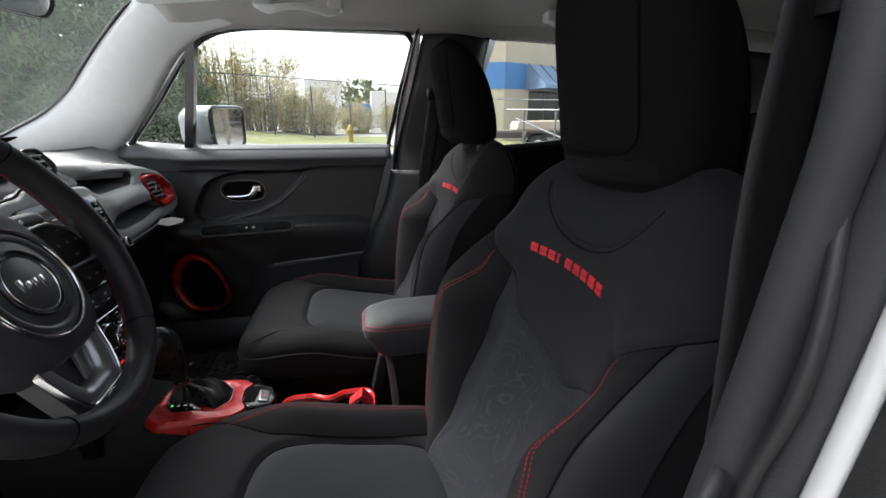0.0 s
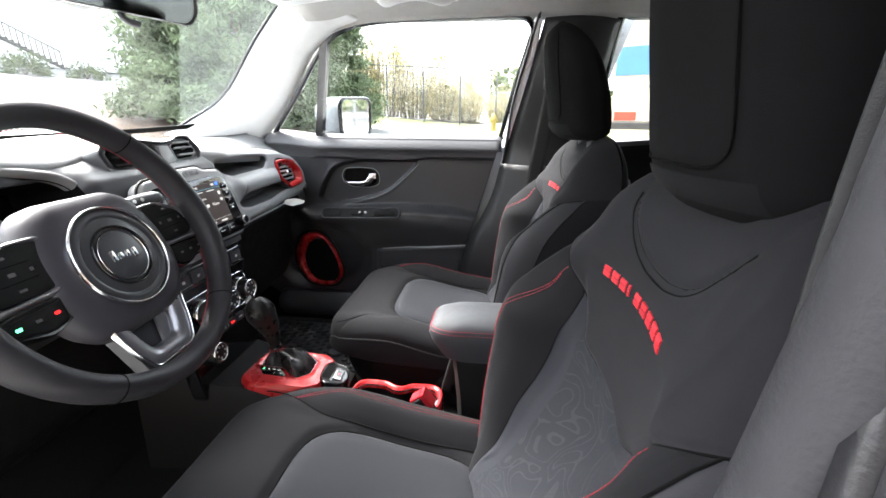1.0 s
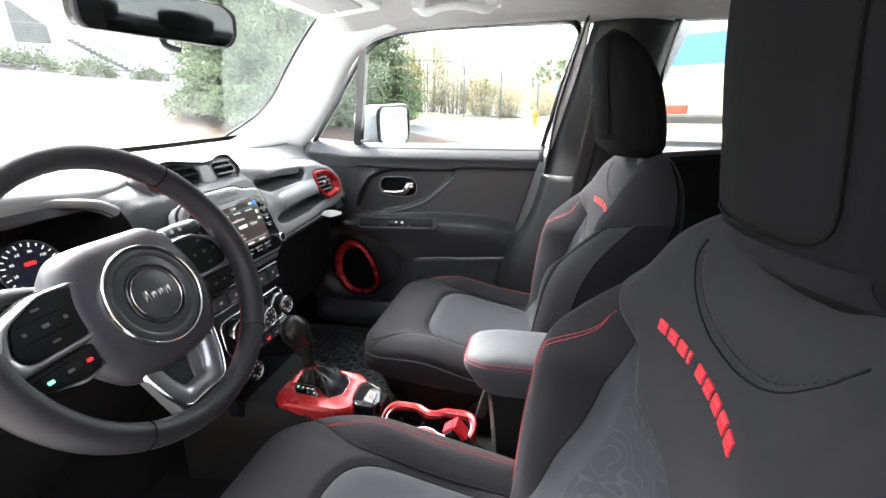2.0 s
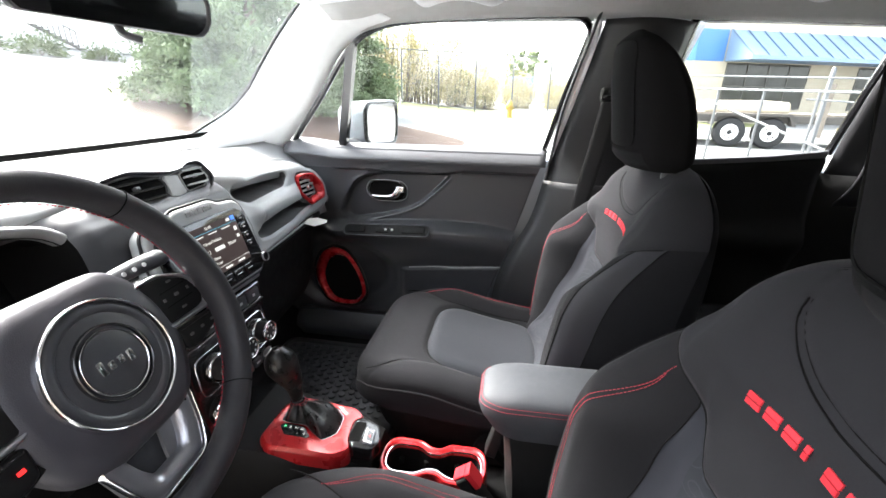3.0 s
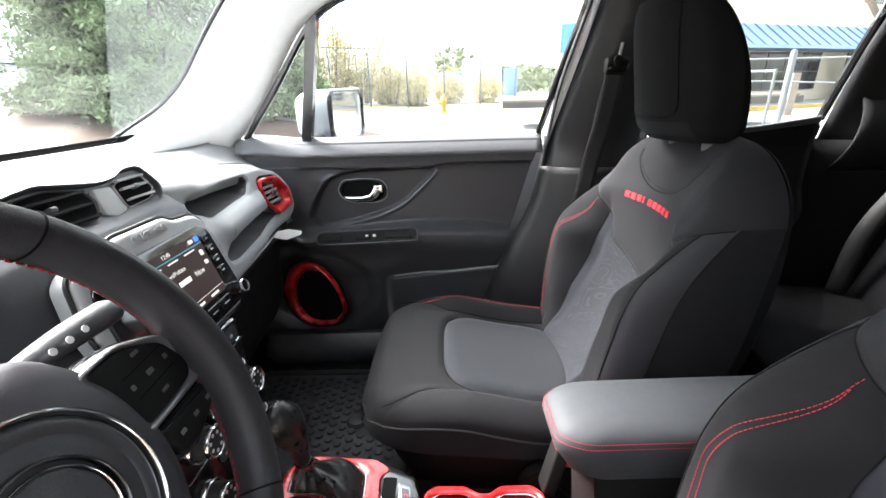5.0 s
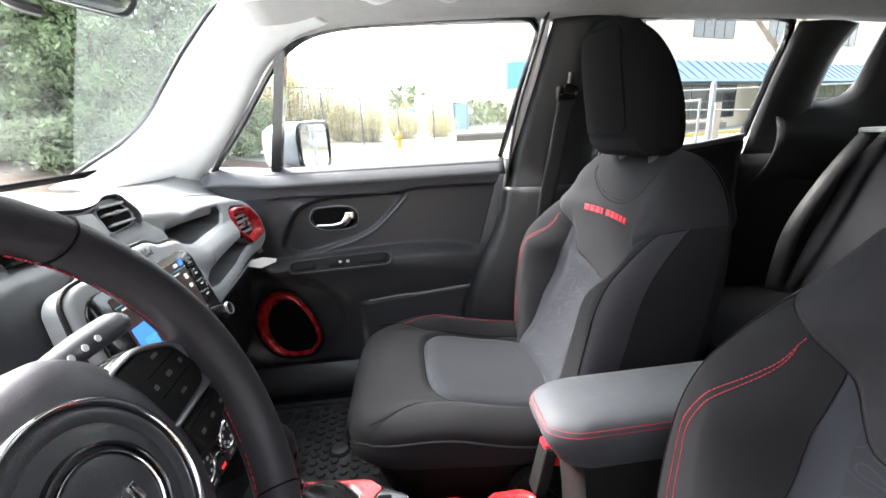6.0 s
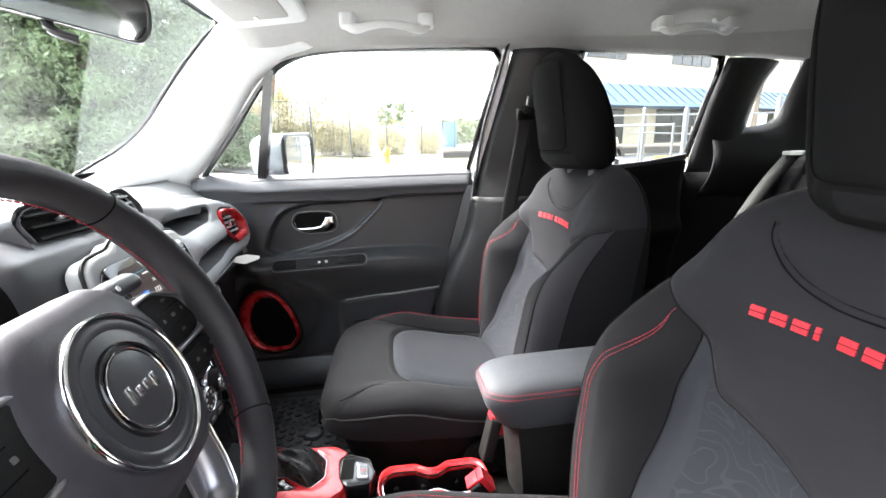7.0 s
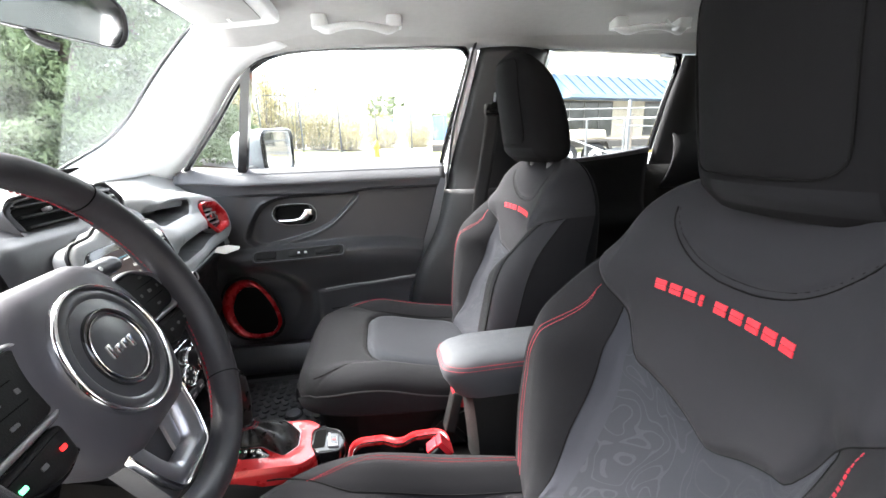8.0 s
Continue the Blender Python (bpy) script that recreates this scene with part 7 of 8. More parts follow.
def belts():
    for sg in (1, -1):
        b = thing("seat_belt", "black seat belt hanging from its anchor on the centre pillar", "seat belt", (0.0, sg * 0.66, 0.6), group="front seat belts")
        y0, y1 = side_y(1.40) - 0.068, side_y(1.05) - 0.075
        bm = bmesh.new()
        pts = crom([(-0.027, sg * y0, 1.385), (-0.044, sg * (y0 + 0.012), 1.25), (-0.068, sg * (y1 + 0.0), 1.05), (-0.085, sg * (y1 - 0.005), 0.80), (-0.09, sg * (y1 - 0.005), 0.60)], 6)
        rows = [[p + Vector((w, 0, 0)) for w in (-0.024, -0.012, 0, 0.012, 0.024)] for p in pts]
        grid(bm, rows)
        part("webbing", bm, WEBBING, b, "black webbing", solid=0.0015)
        bm = bmesh.new()
        at = Plane((-0.028, sg * (y0 - 0.004), 1.392), (sg, 0, 0), (0, 0, 1))
        bezel(bm, rect(-0.030, -0.020, 0.030, 0.020, 0.012), rect(-0.024, -0.010, 0.024, -0.002, 0.003), at, 0.010)
        part("belt_guide", bm, DARKP, b)
        bm = bmesh.new()
        plate(bm, disc(0.013, 20, 0, 0.010), at, 0.012, 0.004)
        part("anchor_cap", bm, DARKP, b)
        bm = bmesh.new()
        tube(bm, [at(0.002, 0.024, 0.006), at(0.006, 0.050, 0.004)], 0.004, 8)
        part("anchor_pin", bm, SILVER, b)
        bm = bmesh.new()
        box(bm, (-0.040, min(sg * (y0 + 0.006), sg * (y0 + 0.022)), 1.35), (-0.015, max(sg * (y0 + 0.006), sg * (y0 + 0.022)), 1.405), 0.004)
        part("height_slide", bm, DARKP, b)
    # rear belt across the back bench
    b = thing("rear_seat_belt", "black rear seat belt running down over the bench", "seat belt", (0.9, 0.6, 0.7))
    bm = bmesh.new()
    pts = crom([(0.880, 0.585, 1.250), (0.80, 0.60, 1.13), (0.72, 0.62, 0.95), (0.70, 0.63, 0.75)], 6)
    grid(bm, [[p + Vector((w * 0.7, -w * 0.7, 0)) for w in (-0.024, 0, 0.024)] for p in pts])
    part("webbing", bm, WEBBING, b, solid=0.0015)
    bm = bmesh.new()
    box(bm, (0.86, 0.535, 1.245), (0.92, 0.610, 1.258), 0.005)
    part("belt_outlet", bm, GREYP, b, "grey belt outlet")
    for x, y, z in ((0.60, 0.30, 0.775), (0.56, 0.16, 0.77)):
        k = thing("rear_belt_buckle", "chrome-tongued rear seat belt buckle on the bench", "buckle", (x, y, z), group="rear belt buckles")
        bm = bmesh.new()
        q = Plane((x, y, z), (0.7, 0.5, 0.3), (-0.5, 0.8, 0))
        plate(bm, rect(-0.03, -0.016, 0.03, 0.016, 0.005), q, 0.018, 0.004)
        part("buckle_body", bm, PLASTIC, k)
        bm = bmesh.new()
        bezel(bm, rect(-0.062, -0.018, -0.026, 0.018, 0.004), rect(-0.056, -0.012, -0.034, 0.012, 0.002), q, 0.003, base=0.009)
        part("tongue", bm, CHROME, k)


belts()


def mats():
    for y0 in (0.16,):
        m = thing("floor_mat", "black rubber floor mat with round studs and a retaining knob", "floor mat", (-0.75, y0 + 0.22, 0.517))
        bm = bmesh.new()
        at = Plane((-0.80, y0 + 0.22, 0.518), (1, 0, 0), (0, 1, 0))
        plate(bm, rect(-0.24, -0.215, 0.26, 0.215, 0.04), at, 0.012, 0.004)
        base = part("mat_sheet", bm, MATRUB, m)
        bm = bmesh.new()
        bezel(bm, rect(-0.24, -0.215, 0.26, 0.215, 0.04), rect(-0.222, -0.197, 0.242, 0.197, 0.03), at, 0.012, 120, base=0.012)
        part("mat_rim", bm, RUBBER, m)
        bm = bmesh.new()
        for i in range(16):
            for j in range(15):
                a, b = -0.20 + i * 0.0265, -0.185 + j * 0.027 + (i % 2) * 0.0135
                if b < 0.19 and (a - 0.10) ** 2 + (b - 0.0) ** 2 > 0.0012:
                    vs = grid(bm, [[at(a + k * math.cos(q), b + k * math.sin(q), h) for q in np.linspace(0, 2 * math.pi, 6, endpoint=False)] for k, h in ((0.0110, 0.012), (0.0096, 0.0165))], close_u=True)
                    bm.faces.new(vs[1])
        tagged(part("studs", bm, MATRUB, base), kind="stuff")
        bm = bmesh.new()
        plate(bm, disc(0.022, 24, 0.10, 0.0), at, 0.008, 0.003, base=0.012)
        part("retaining_knob", bm, PLASTIC, m)
        bm = bmesh.new()
        bezel(bm, disc(0.028, 28, 0.10, 0.0), disc(0.022, 28, 0.10, 0.0), at, 0.005, 28, base=0.012)
        part("knob_rim", bm, RUBBER, m)
    bm = bmesh.new()
    grid(bm, [[Vector((x, y, z)) for x in np.linspace(-1.05, -0.30, 20)] for y, z in ((0.725, 0.60), (0.70, 0.60), (0.67, 0.575), (0.655, 0.52))])
    setting("sill_trim_right", bm, PLASTIC, "black sill trim beside the floor mat", "trim", solid=0.006)


mats()


# ---- outdoors ----
ASPHALT = mat("weathered_pale_asphalt", (0.20, 0.20, 0.195), 0.9, var=0.18, scale=3.0, bump=0.4, bscale=60, big=0.25, dist=0.004)
GRASSM = mat("rough_grass", (0.13, 0.14, 0.055), 0.9, var=0.4, scale=2.0, bump=0.6, bscale=30, big=0.4, dist=0.03)
MULCH = mat("brown_bark_mulch", (0.065, 0.040, 0.029), 0.95, var=0.4, scale=9.0, bump=0.8, bscale=40, big=1.0, dist=0.03)
CONIFER = mat("conifer_needles", (0.125, 0.165, 0.085), 0.8, var=0.5, scale=3.0, bump=0.0, big=0.7)
SHRUB = mat("shrub_leaves", (0.085, 0.11, 0.045), 0.8, var=0.4, scale=3.0, bump=0.0)
BARE = mat("pale_budding_twigs", (0.33, 0.29, 0.14), 0.9, var=0.4, scale=1.0, bump=0.0)
BARK = mat("grey_bark", (0.12, 0.10, 0.08), 0.95, var=0.3, scale=12, bump=0.6, bscale=40, dist=0.01)
WALLC = mat("cream_stucco", (0.40, 0.355, 0.28), 0.9, var=0.08, scale=2.0, bump=0.2, bscale=90, dist=0.004)
WHITEW = mat("white_stucco", (0.60, 0.60, 0.585), 0.9, var=0.05, scale=2.0, bump=0.2, bscale=90, dist=0.004)
BLUER = mat("blue_ribbed_metal", (0.165, 0.24, 0.35), 0.5, metal=0.0, var=0.12, scale=2.0, bump=0.0)
RIBBLUE = mat("dark_blue_rib_paint", (0.05, 0.10, 0.17), 0.5, var=0.1, scale=2.0, bump=0.0)
BLUEP = mat("blue_paint", (0.06, 0.17, 0.38), 0.6, var=0.15, scale=2.0, bump=0.0)
WINDARK = mat("dark_window_glass", (0.032, 0.031, 0.032), 0.12, var=0.3, scale=1.5, bump=0.0)
FRAMEM = mat("bronze_window_frame", (0.05, 0.045, 0.04), 0.4, var=0.1, bump=0.0)
GALV = mat("galvanised_steel", (0.12, 0.125, 0.13), 0.45, metal=0.6, var=0.12, scale=8, bump=0.0)
WOOD = mat("weathered_timber", (0.17, 0.145, 0.12), 0.85, var=0.3, scale=10, bump=0.4, bscale=60)
TRAIL = mat("dark_trailer_steel", (0.05, 0.045, 0.04), 0.6, var=0.25, scale=10, bump=0.1)
YELLOW = mat("yellow_paint", (0.30, 0.22, 0.05), 0.6, var=0.15, scale=6, bump=0.1)
RUST = mat("rust_red_paint", (0.35, 0.07, 0.04), 0.7, var=0.2, bump=0.0)
SLOPE = 0.028


def ground_z(x, y):
    d = min(max(y - 1.0, 0), 40)
    w = min(max(-x - 2.0, 0), 34)
    return SLOPE * d + 0.10 * w + 0.04 * max(w - 6.0, 0)


def outdoors_ground():
    bm = bmesh.new()
    xs = [-900, -300, -120, -60] + list(np.linspace(-40, 40, 41)) + [60, 120, 300, 900]
    ys = [-900, -300, -100, -40, -20] + list(np.linspace(-10, 45, 56)) + [60, 100, 300, 900]
    grid(bm, [[Vector((x, y, ground_z(x, y) + 0.012 * noise.noise((x * 0.3, y * 0.3, 0)))) for x in xs] for y in ys])
    setting("ground", bm, ASPHALT, "pale weathered asphalt lot", "ground")


outdoors_ground()


def at_bearing(az, dist, up=0.0):
    """A place on the ground at a bearing from the car's side, in degrees from straight out."""
    x, y = -0.40 + dist * math.sin(radians(az)), -0.60 + dist * math.cos(radians(az))
    return Vector((x, y, ground_z(x, y) + up))


def cloud(name, points, size, material, parent, seed=0, label="", flat=0.5, tri=2):
    """Many small leaf blades about given points."""
    rng = np.random.default_rng(seed)
    p = np.asarray(points)
    n = len(p)
    d = rng.normal(size=(n, 3))
    d /= np.linalg.norm(d, axis=1)[:, None]
    e = np.cross(d, rng.normal(size=(n, 3)))
    e /= np.linalg.norm(e, axis=1)[:, None]
    s = size * rng.uniform(0.6, 1.4, (n, 1))
    v = np.stack([p - d * s, p + e * s * flat, p + d * s, p - e * s * flat], 1).reshape(-1, 3)
    me = bpy.data.meshes.new(name)
    me.from_pydata(v.tolist(), [], [[4 * i, 4 * i + 1, 4 * i + 2, 4 * i + 3] for i in range(n)])
    ob = link(name, me, material, parent)
    return tagged(ob, label, kind="stuff") if label else tagged(ob, kind="stuff")


def conifer(pos, h, r, seed, n=46000):
    rng = np.random.default_rng(seed)
    t = thing("conifer", "dense dark green conifer with drooping branches beside the mulch bed", "tree", pos, group="conifers")
    bm = bmesh.new()
    tube(bm, [pos + Vector((0.05 * math.sin(k), 0.04 * math.cos(k * 2), h * k / 8)) for k in range(9)], [0.16 * (1 - k / 8.5) + 0.02 for k in range(9)], 10)
    trunk = part("trunk", bm, BARK, t)
    pts = []
    nb = 220
    bm = bmesh.new()
    for b in range(nb):
        f = (b + rng.uniform()) / nb
        z = h * (0.02 + 0.96 * f)
        a = rng.uniform(0, 2 * math.pi)
        L = r * (1 - f) ** 0.75 * rng.uniform(0.7, 1.15) + 0.15
        d = np.array([math.cos(a), math.sin(a), 0])
        droop = rng.uniform(0.05, 0.35)
        m = int(n / nb * (0.4 + 1.2 * (1 - f)))
        s = rng.uniform(0.1, 1, m) ** 0.7
        spread = 0.16 * L * (1.1 - 0.5 * s)[:, None]
        q = np.array([pos.x, pos.y, pos.z + z]) + d * (s * L)[:, None] + np.array([0, 0, 1]) * ((0.15 - droop * s) * L * 0.7)[:, None] + rng.normal(size=(m, 3)) * spread * np.array([1, 1, 0.6])
        q[:, 2] = np.maximum(q[:, 2], pos.z + 0.03)
        pts.append(q)
        if b % 3 == 0:
            tube(bm, [pos + Vector((0, 0, z)), pos + Vector((d[0] * L * 0.8, d[1] * L * 0.8, z - droop * L * 0.3))], [0.02, 0.006], 5)
    part("branches", bm, BARK, trunk)
    cloud("crown", np.concatenate(pts), 0.070, CONIFER, t, seed, flat=0.32)


def bare_tree(pos, h, seed, leafy=2500, spread=0.45, material=None):
    rng = random.Random(seed)
    t = thing("bare_tree", "bare spring tree with pale budding twigs behind the fence", "tree", pos, group="bare trees")
    bm = bmesh.new()
    tips = []

    def grow(p, d, L, r, lev):
        q = p + d * L
        tube(bm, [p, p.lerp(q, 0.5) + Vector((rng.gauss(0, 0.03), rng.gauss(0, 0.03), 0)) * L, q], [r, r * 0.8, r * 0.6], 5, cap=False)
        tips.append(q)
        if lev < 4:
            for k in range(3 if lev else 4):
                nd = (d + Vector((rng.gauss(0, spread), rng.gauss(0, spread), rng.gauss(0.1, 0.25)))).normalized()
                grow(q, nd, L * rng.uniform(0.6, 0.8), r * 0.55, lev + 1)
    grow(pos, Vector((0, 0, 1)), h * 0.3, h * 0.016, 0)
    part("trunk", bm, BARK, t)
    if leafy:
        g = np.random.default_rng(seed)
        base = np.array([tuple(q) for q in tips if q.z > pos.z + h * 0.35])
        pts = base[g.integers(0, len(base), leafy)] + g.normal(size=(leafy, 3)) * 0.05 * h
        cloud("crown", pts, 0.012 * h, material or BARE, t, seed, flat=0.35)


def shrub(pos, r, seed, n=1800):
    g = np.random.default_rng(seed)
    t = thing("shrub", "rounded green shrub at the edge of the lot", "shrub", pos, group="shrubs")
    d = g.normal(size=(n, 3))
    d /= np.linalg.norm(d, axis=1)[:, None]
    q = d * (r * g.uniform(0.5, 1.0, (n, 1)) * (1 + 0.25 * np.sin(d[:, :1] * 7 + seed)))
    q[:, 2] = np.abs(q[:, 2]) * 0.85
    cloud("crown", q + np.array(pos), 0.06 * r, SHRUB, t, seed, flat=0.5)
    bm = bmesh.new()
    for k in range(5):
        tube(bm, [pos, pos + Vector((math.cos(k * 1.3) * r * 0.5, math.sin(k * 1.3) * r * 0.5, r * 0.6))], [0.02, 0.008], 5)
    part("stems", bm, BARK, t)


def mound(name, centre, rx, ry, h, material, label, category, seed):
    bm = bmesh.new()
    rows = []
    for k in np.linspace(1, 0, 14):
        rows.append([Vector((centre.x + rx * k * math.cos(a) * (1 + 0.08 * math.sin(3 * a + seed)), centre.y + ry * k * math.sin(a) * (1 + 0.06 * math.sin(2 * a + seed)),
                             ground_z(centre.x + rx * k * math.cos(a), centre.y + ry * k * math.sin(a)) - 0.02 + (h + 0.02) * (1 - k ** 3) + 0.05 * h * noise.noise((k * 9, a * 4, seed)))) for a in np.linspace(0, 2 * math.pi, 48, endpoint=False)])
    grid(bm, rows, close_u=True)
    return setting(name, bm, material, label, category)


mound("mulch_bed", at_bearing(-33, 12.8), 5.6, 3.4, 0.25, MULCH, "raised bed of brown bark mulch under the conifers", "ground", 1)
for az, d, h, r, s in ((-37.8, 12.6, 7.0, 1.35, 3), (-31.5, 12.2, 8.0, 1.7, 4), (-34.5, 15.5, 9.5, 2.0, 5), (-25.5, 13.5, 6.8, 1.6, 6), (-20.5, 16.5, 6.0, 1.5, 7)):
    conifer(at_bearing(az, d, 0.12), h, r, s)
mound("grass_verge", at_bearing(-3, 21), 12.0, 4.5, 0.15, GRASSM, "strip of rough grass along the fence", "grass", 2)


def thicket(pos, h, r, seed, n=9000):
    """A tangle of upright twigs with pale spring leaves from the ground up."""
    g = np.random.default_rng(seed)
    t = thing("thicket", "tall thicket of pale budding twigs behind the fence", "bush", pos, group="thickets")
    bm = bmesh.new()
    pts = []
    for k in range(46):
        a, rr = g.uniform(0, 2 * math.pi), r * math.sqrt(g.uniform(0, 1))
        top = h * g.uniform(0.55, 1.0) * (1 - 0.35 * (rr / r) ** 2)
        lean = g.uniform(0.1, 0.5)
        line = [pos + Vector((math.cos(a) * rr * (0.5 + lean * f), math.sin(a) * rr * (0.5 + lean * f), top * f)) for f in (0, 0.35, 0.7, 1.0)]
        tube(bm, line, [0.035, 0.025, 0.015, 0.005], 4, cap=False)
        m = n // 46
        f = g.uniform(0.12, 1, m)
        q = np.array([np.interp(f, (0, 0.35, 0.7, 1), [p[i] for p in line]) for i in range(3)]).T
        pts.append(q + g.normal(size=(m, 3)) * (0.10 + 0.28 * np.sin(np.pi * f))[:, None])
    part("stems", bm, BARK, t)
    cloud("crown", np.concatenate(pts), 0.055, BARE, t, seed, flat=0.4)


for az, d, h, r, s in ((-17.5, 24, 5.0, 1.5, 11), (-14.5, 25, 5.8, 1.7, 12), (-11.0, 26, 5.3, 1.7, 13), (-7.5, 27, 3.4, 1.4, 14), (-4.0, 28, 2.8, 1.3, 15), (0.5, 30, 2.4, 1.4, 16), (5.0, 30, 2.2, 1.4, 18)):
    thicket(at_bearing(az, d), h, r, s)
for az, d, h, s in ((-9.0, 29, 5.2, 17), (-2.5, 33, 4.4, 19)):
    bare_tree(at_bearing(az, d), h, s, 1500, 0.5)
bare_tree(at_bearing(43, 11), 6.5, 21, 0, 0.5)
for az, d, r, s in ((-50.5, 26, 1.0, 31), (-55, 27, 1.1, 32), (-58, 27, 1.2, 33), (-46, 27, 0.8, 34)):
    shrub(at_bearing(az, d), r, s)


def window_unit(parent, at, w, h, cols, rowsn, transom=None):
    """A window with its frame, bars and panes."""
    bm = bmesh.new()
    bezel(bm, rect(-w / 2, 0, w / 2, h), rect(-w / 2 + 0.06, 0.06, w / 2 - 0.06, h - 0.06), at, 0.03, 48)
    for k in range(1, cols):
        x = -w / 2 + w * k / cols
        plate(bm, rect(x - 0.025, 0.03, x + 0.025, h - 0.03), at, 0.03)
    for k in range(1, rowsn):
        z = h * k / rowsn
        plate(bm, rect(-w / 2 + 0.03, z - 0.025, w / 2 - 0.03, z + 0.025), at, 0.028)
    win = part("window", bm, FRAMEM, parent, smooth=False)
    for i in range(cols):
        for j in range(rowsn):
            bm = bmesh.new()
            plate(bm, rect(-w / 2 + w * i / cols + 0.02, h * j / rowsn + 0.02, -w / 2 + w * (i + 1) / cols - 0.02, h * (j + 1) / rowsn - 0.02), at, 0.008)
            part("pane", bm, WINDARK, win, smooth=False)


def office():
    """Two-storey cream building with a blue metal awning roof."""
    o = Vector((7.9, 19.4, ground_z(7.9, 19.4)))
    ang = radians(19.4)
    along = Vector((math.cos(ang), math.sin(ang), 0))
    face = Plane(o, along, (0, 0, 1))
    out = -1.0 if face.c.y > 0 else 1.0
    b = thing("office_building", "two-storey cream building with a blue ribbed awning and dark windows", "building", o)
    L, H, L0 = 30.0, 8.4, -1.3
    bm = bmesh.new()
    ret = Vector((-0.88, 0.47, 0)) * 2.2
    base = [face(L0, 0), face(L, 0), face(L, 0) + Vector((-3.0, 9.0, 0)), face(L0, 0) + ret]
    vs = grid(bm, [[p + Vector((0, 0, h)) for p in base] for h in (-0.8, H)], close_u=True)
    bm.faces.new(vs[1])
    wall = part("wall", bm, WALLC, b, "cream stucco wall", smooth=False)
    bm = bmesh.new()
    vs = grid(bm, [[p + (p - sum(base, Vector()) / 4).normalized() * 0.15 + Vector((0, 0, h)) for p in base] for h in (H - 0.02, H + 0.22)], close_u=True)
    bm.faces.new(vs[1])
    bm.faces.new(list(reversed(vs[0])))
    part("roof", bm, WHITEW, b, smooth=False)
    zb, zt = 2.45, 3.6
    side = Plane(face(L0, 0), ret, (0, 0, 1))
    so = 1.0 if side.c.y < 0 else -1.0
    bm = bmesh.new()
    plate(bm, rect(L0, zb, 0.0, zt), face, 0.02 * out)
    part("blue_band", bm, BLUEP, wall, "blue painted band", smooth=False)
    bm = bmesh.new()
    plate(bm, rect(0.0, zb, 2.2, zt), side, 0.02 * so)
    part("blue_band", bm, BLUEP, wall, smooth=False)
    aw = thing("awning_roof", "sloping blue ribbed metal awning on the building", "awning", o + Vector((0, 0, 2.4)))
    reach = 1.3 * out
    bm = bmesh.new()
    vs = grid(bm, [[face(x, zb, reach), face(x, zb + 0.14, reach), face(x, zt, 0.03 * out), face(x, zb, 0.03 * out)] for x in (0.05, L)], close_u=True)
    bm.faces.new(vs[0])
    bm.faces.new(list(reversed(vs[1])))
    sheet = part("awning_sheet", bm, BLUER, aw, "blue metal sheet", smooth=False)
    for k in range(41):
        x = 0.07 + k * 0.73
        bm = bmesh.new()
        tube(bm, [face(x, zb + 0.15, reach * 1.01), face(x, zt + 0.01, 0.05 * out)], 0.024, 4)
        part("awning_rib", bm, RIBBLUE, sheet, smooth=False)
    for x0, x1, n in ((0.2, 4.3, 4), (6.8, 12.0, 4), (14.0, 18.5, 4), (20.5, 25.0, 4)):
        w = Plane(face((x0 + x1) / 2, 0.62, 0.0), -along if out < 0 else along, (0, 0, 1))
        window_unit(wall, w, x1 - x0, 1.8, n, 2)
    for x0, x1 in ((1.1, 4.2), (7.7, 11.1), (14.2, 17.6), (20.8, 24.2)):
        w = Plane(face((x0 + x1) / 2, 4.75, 0.0), -along if out < 0 else along, (0, 0, 1))
        window_unit(wall, w, x1 - x0, 1.5, 4, 1)
    bm = bmesh.new()
    plate(bm, rect(2.0, -0.25, L, 0.10), face, 0.2 * out, base=3.6 * out)
    k = part("kerb", bm, YELLOW, None, smooth=False)
    tagged(k, "yellow painted kerb in front of the building", "kerb", kind="structure")
    u = thing("white_cabinet", "white louvred cabinet against the building", "cabinet", face(13.4, 0, 1.4 * out))
    bm = bmesh.new()
    plate(bm, rect(12.6, -0.2, 14.2, 2.1), face, 0.8 * out, base=1.0 * out)
    cab = part("cabinet_body", bm, WHITEW, u, smooth=False)
    for j in range(7):
        bm = bmesh.new()
        plate(bm, rect(12.7, 0.4 + j * 0.2, 13.4, 0.47 + j * 0.2), face, 0.02 * out, base=1.8 * out)
        part("louvre", bm, GALV, cab, smooth=False)


office()


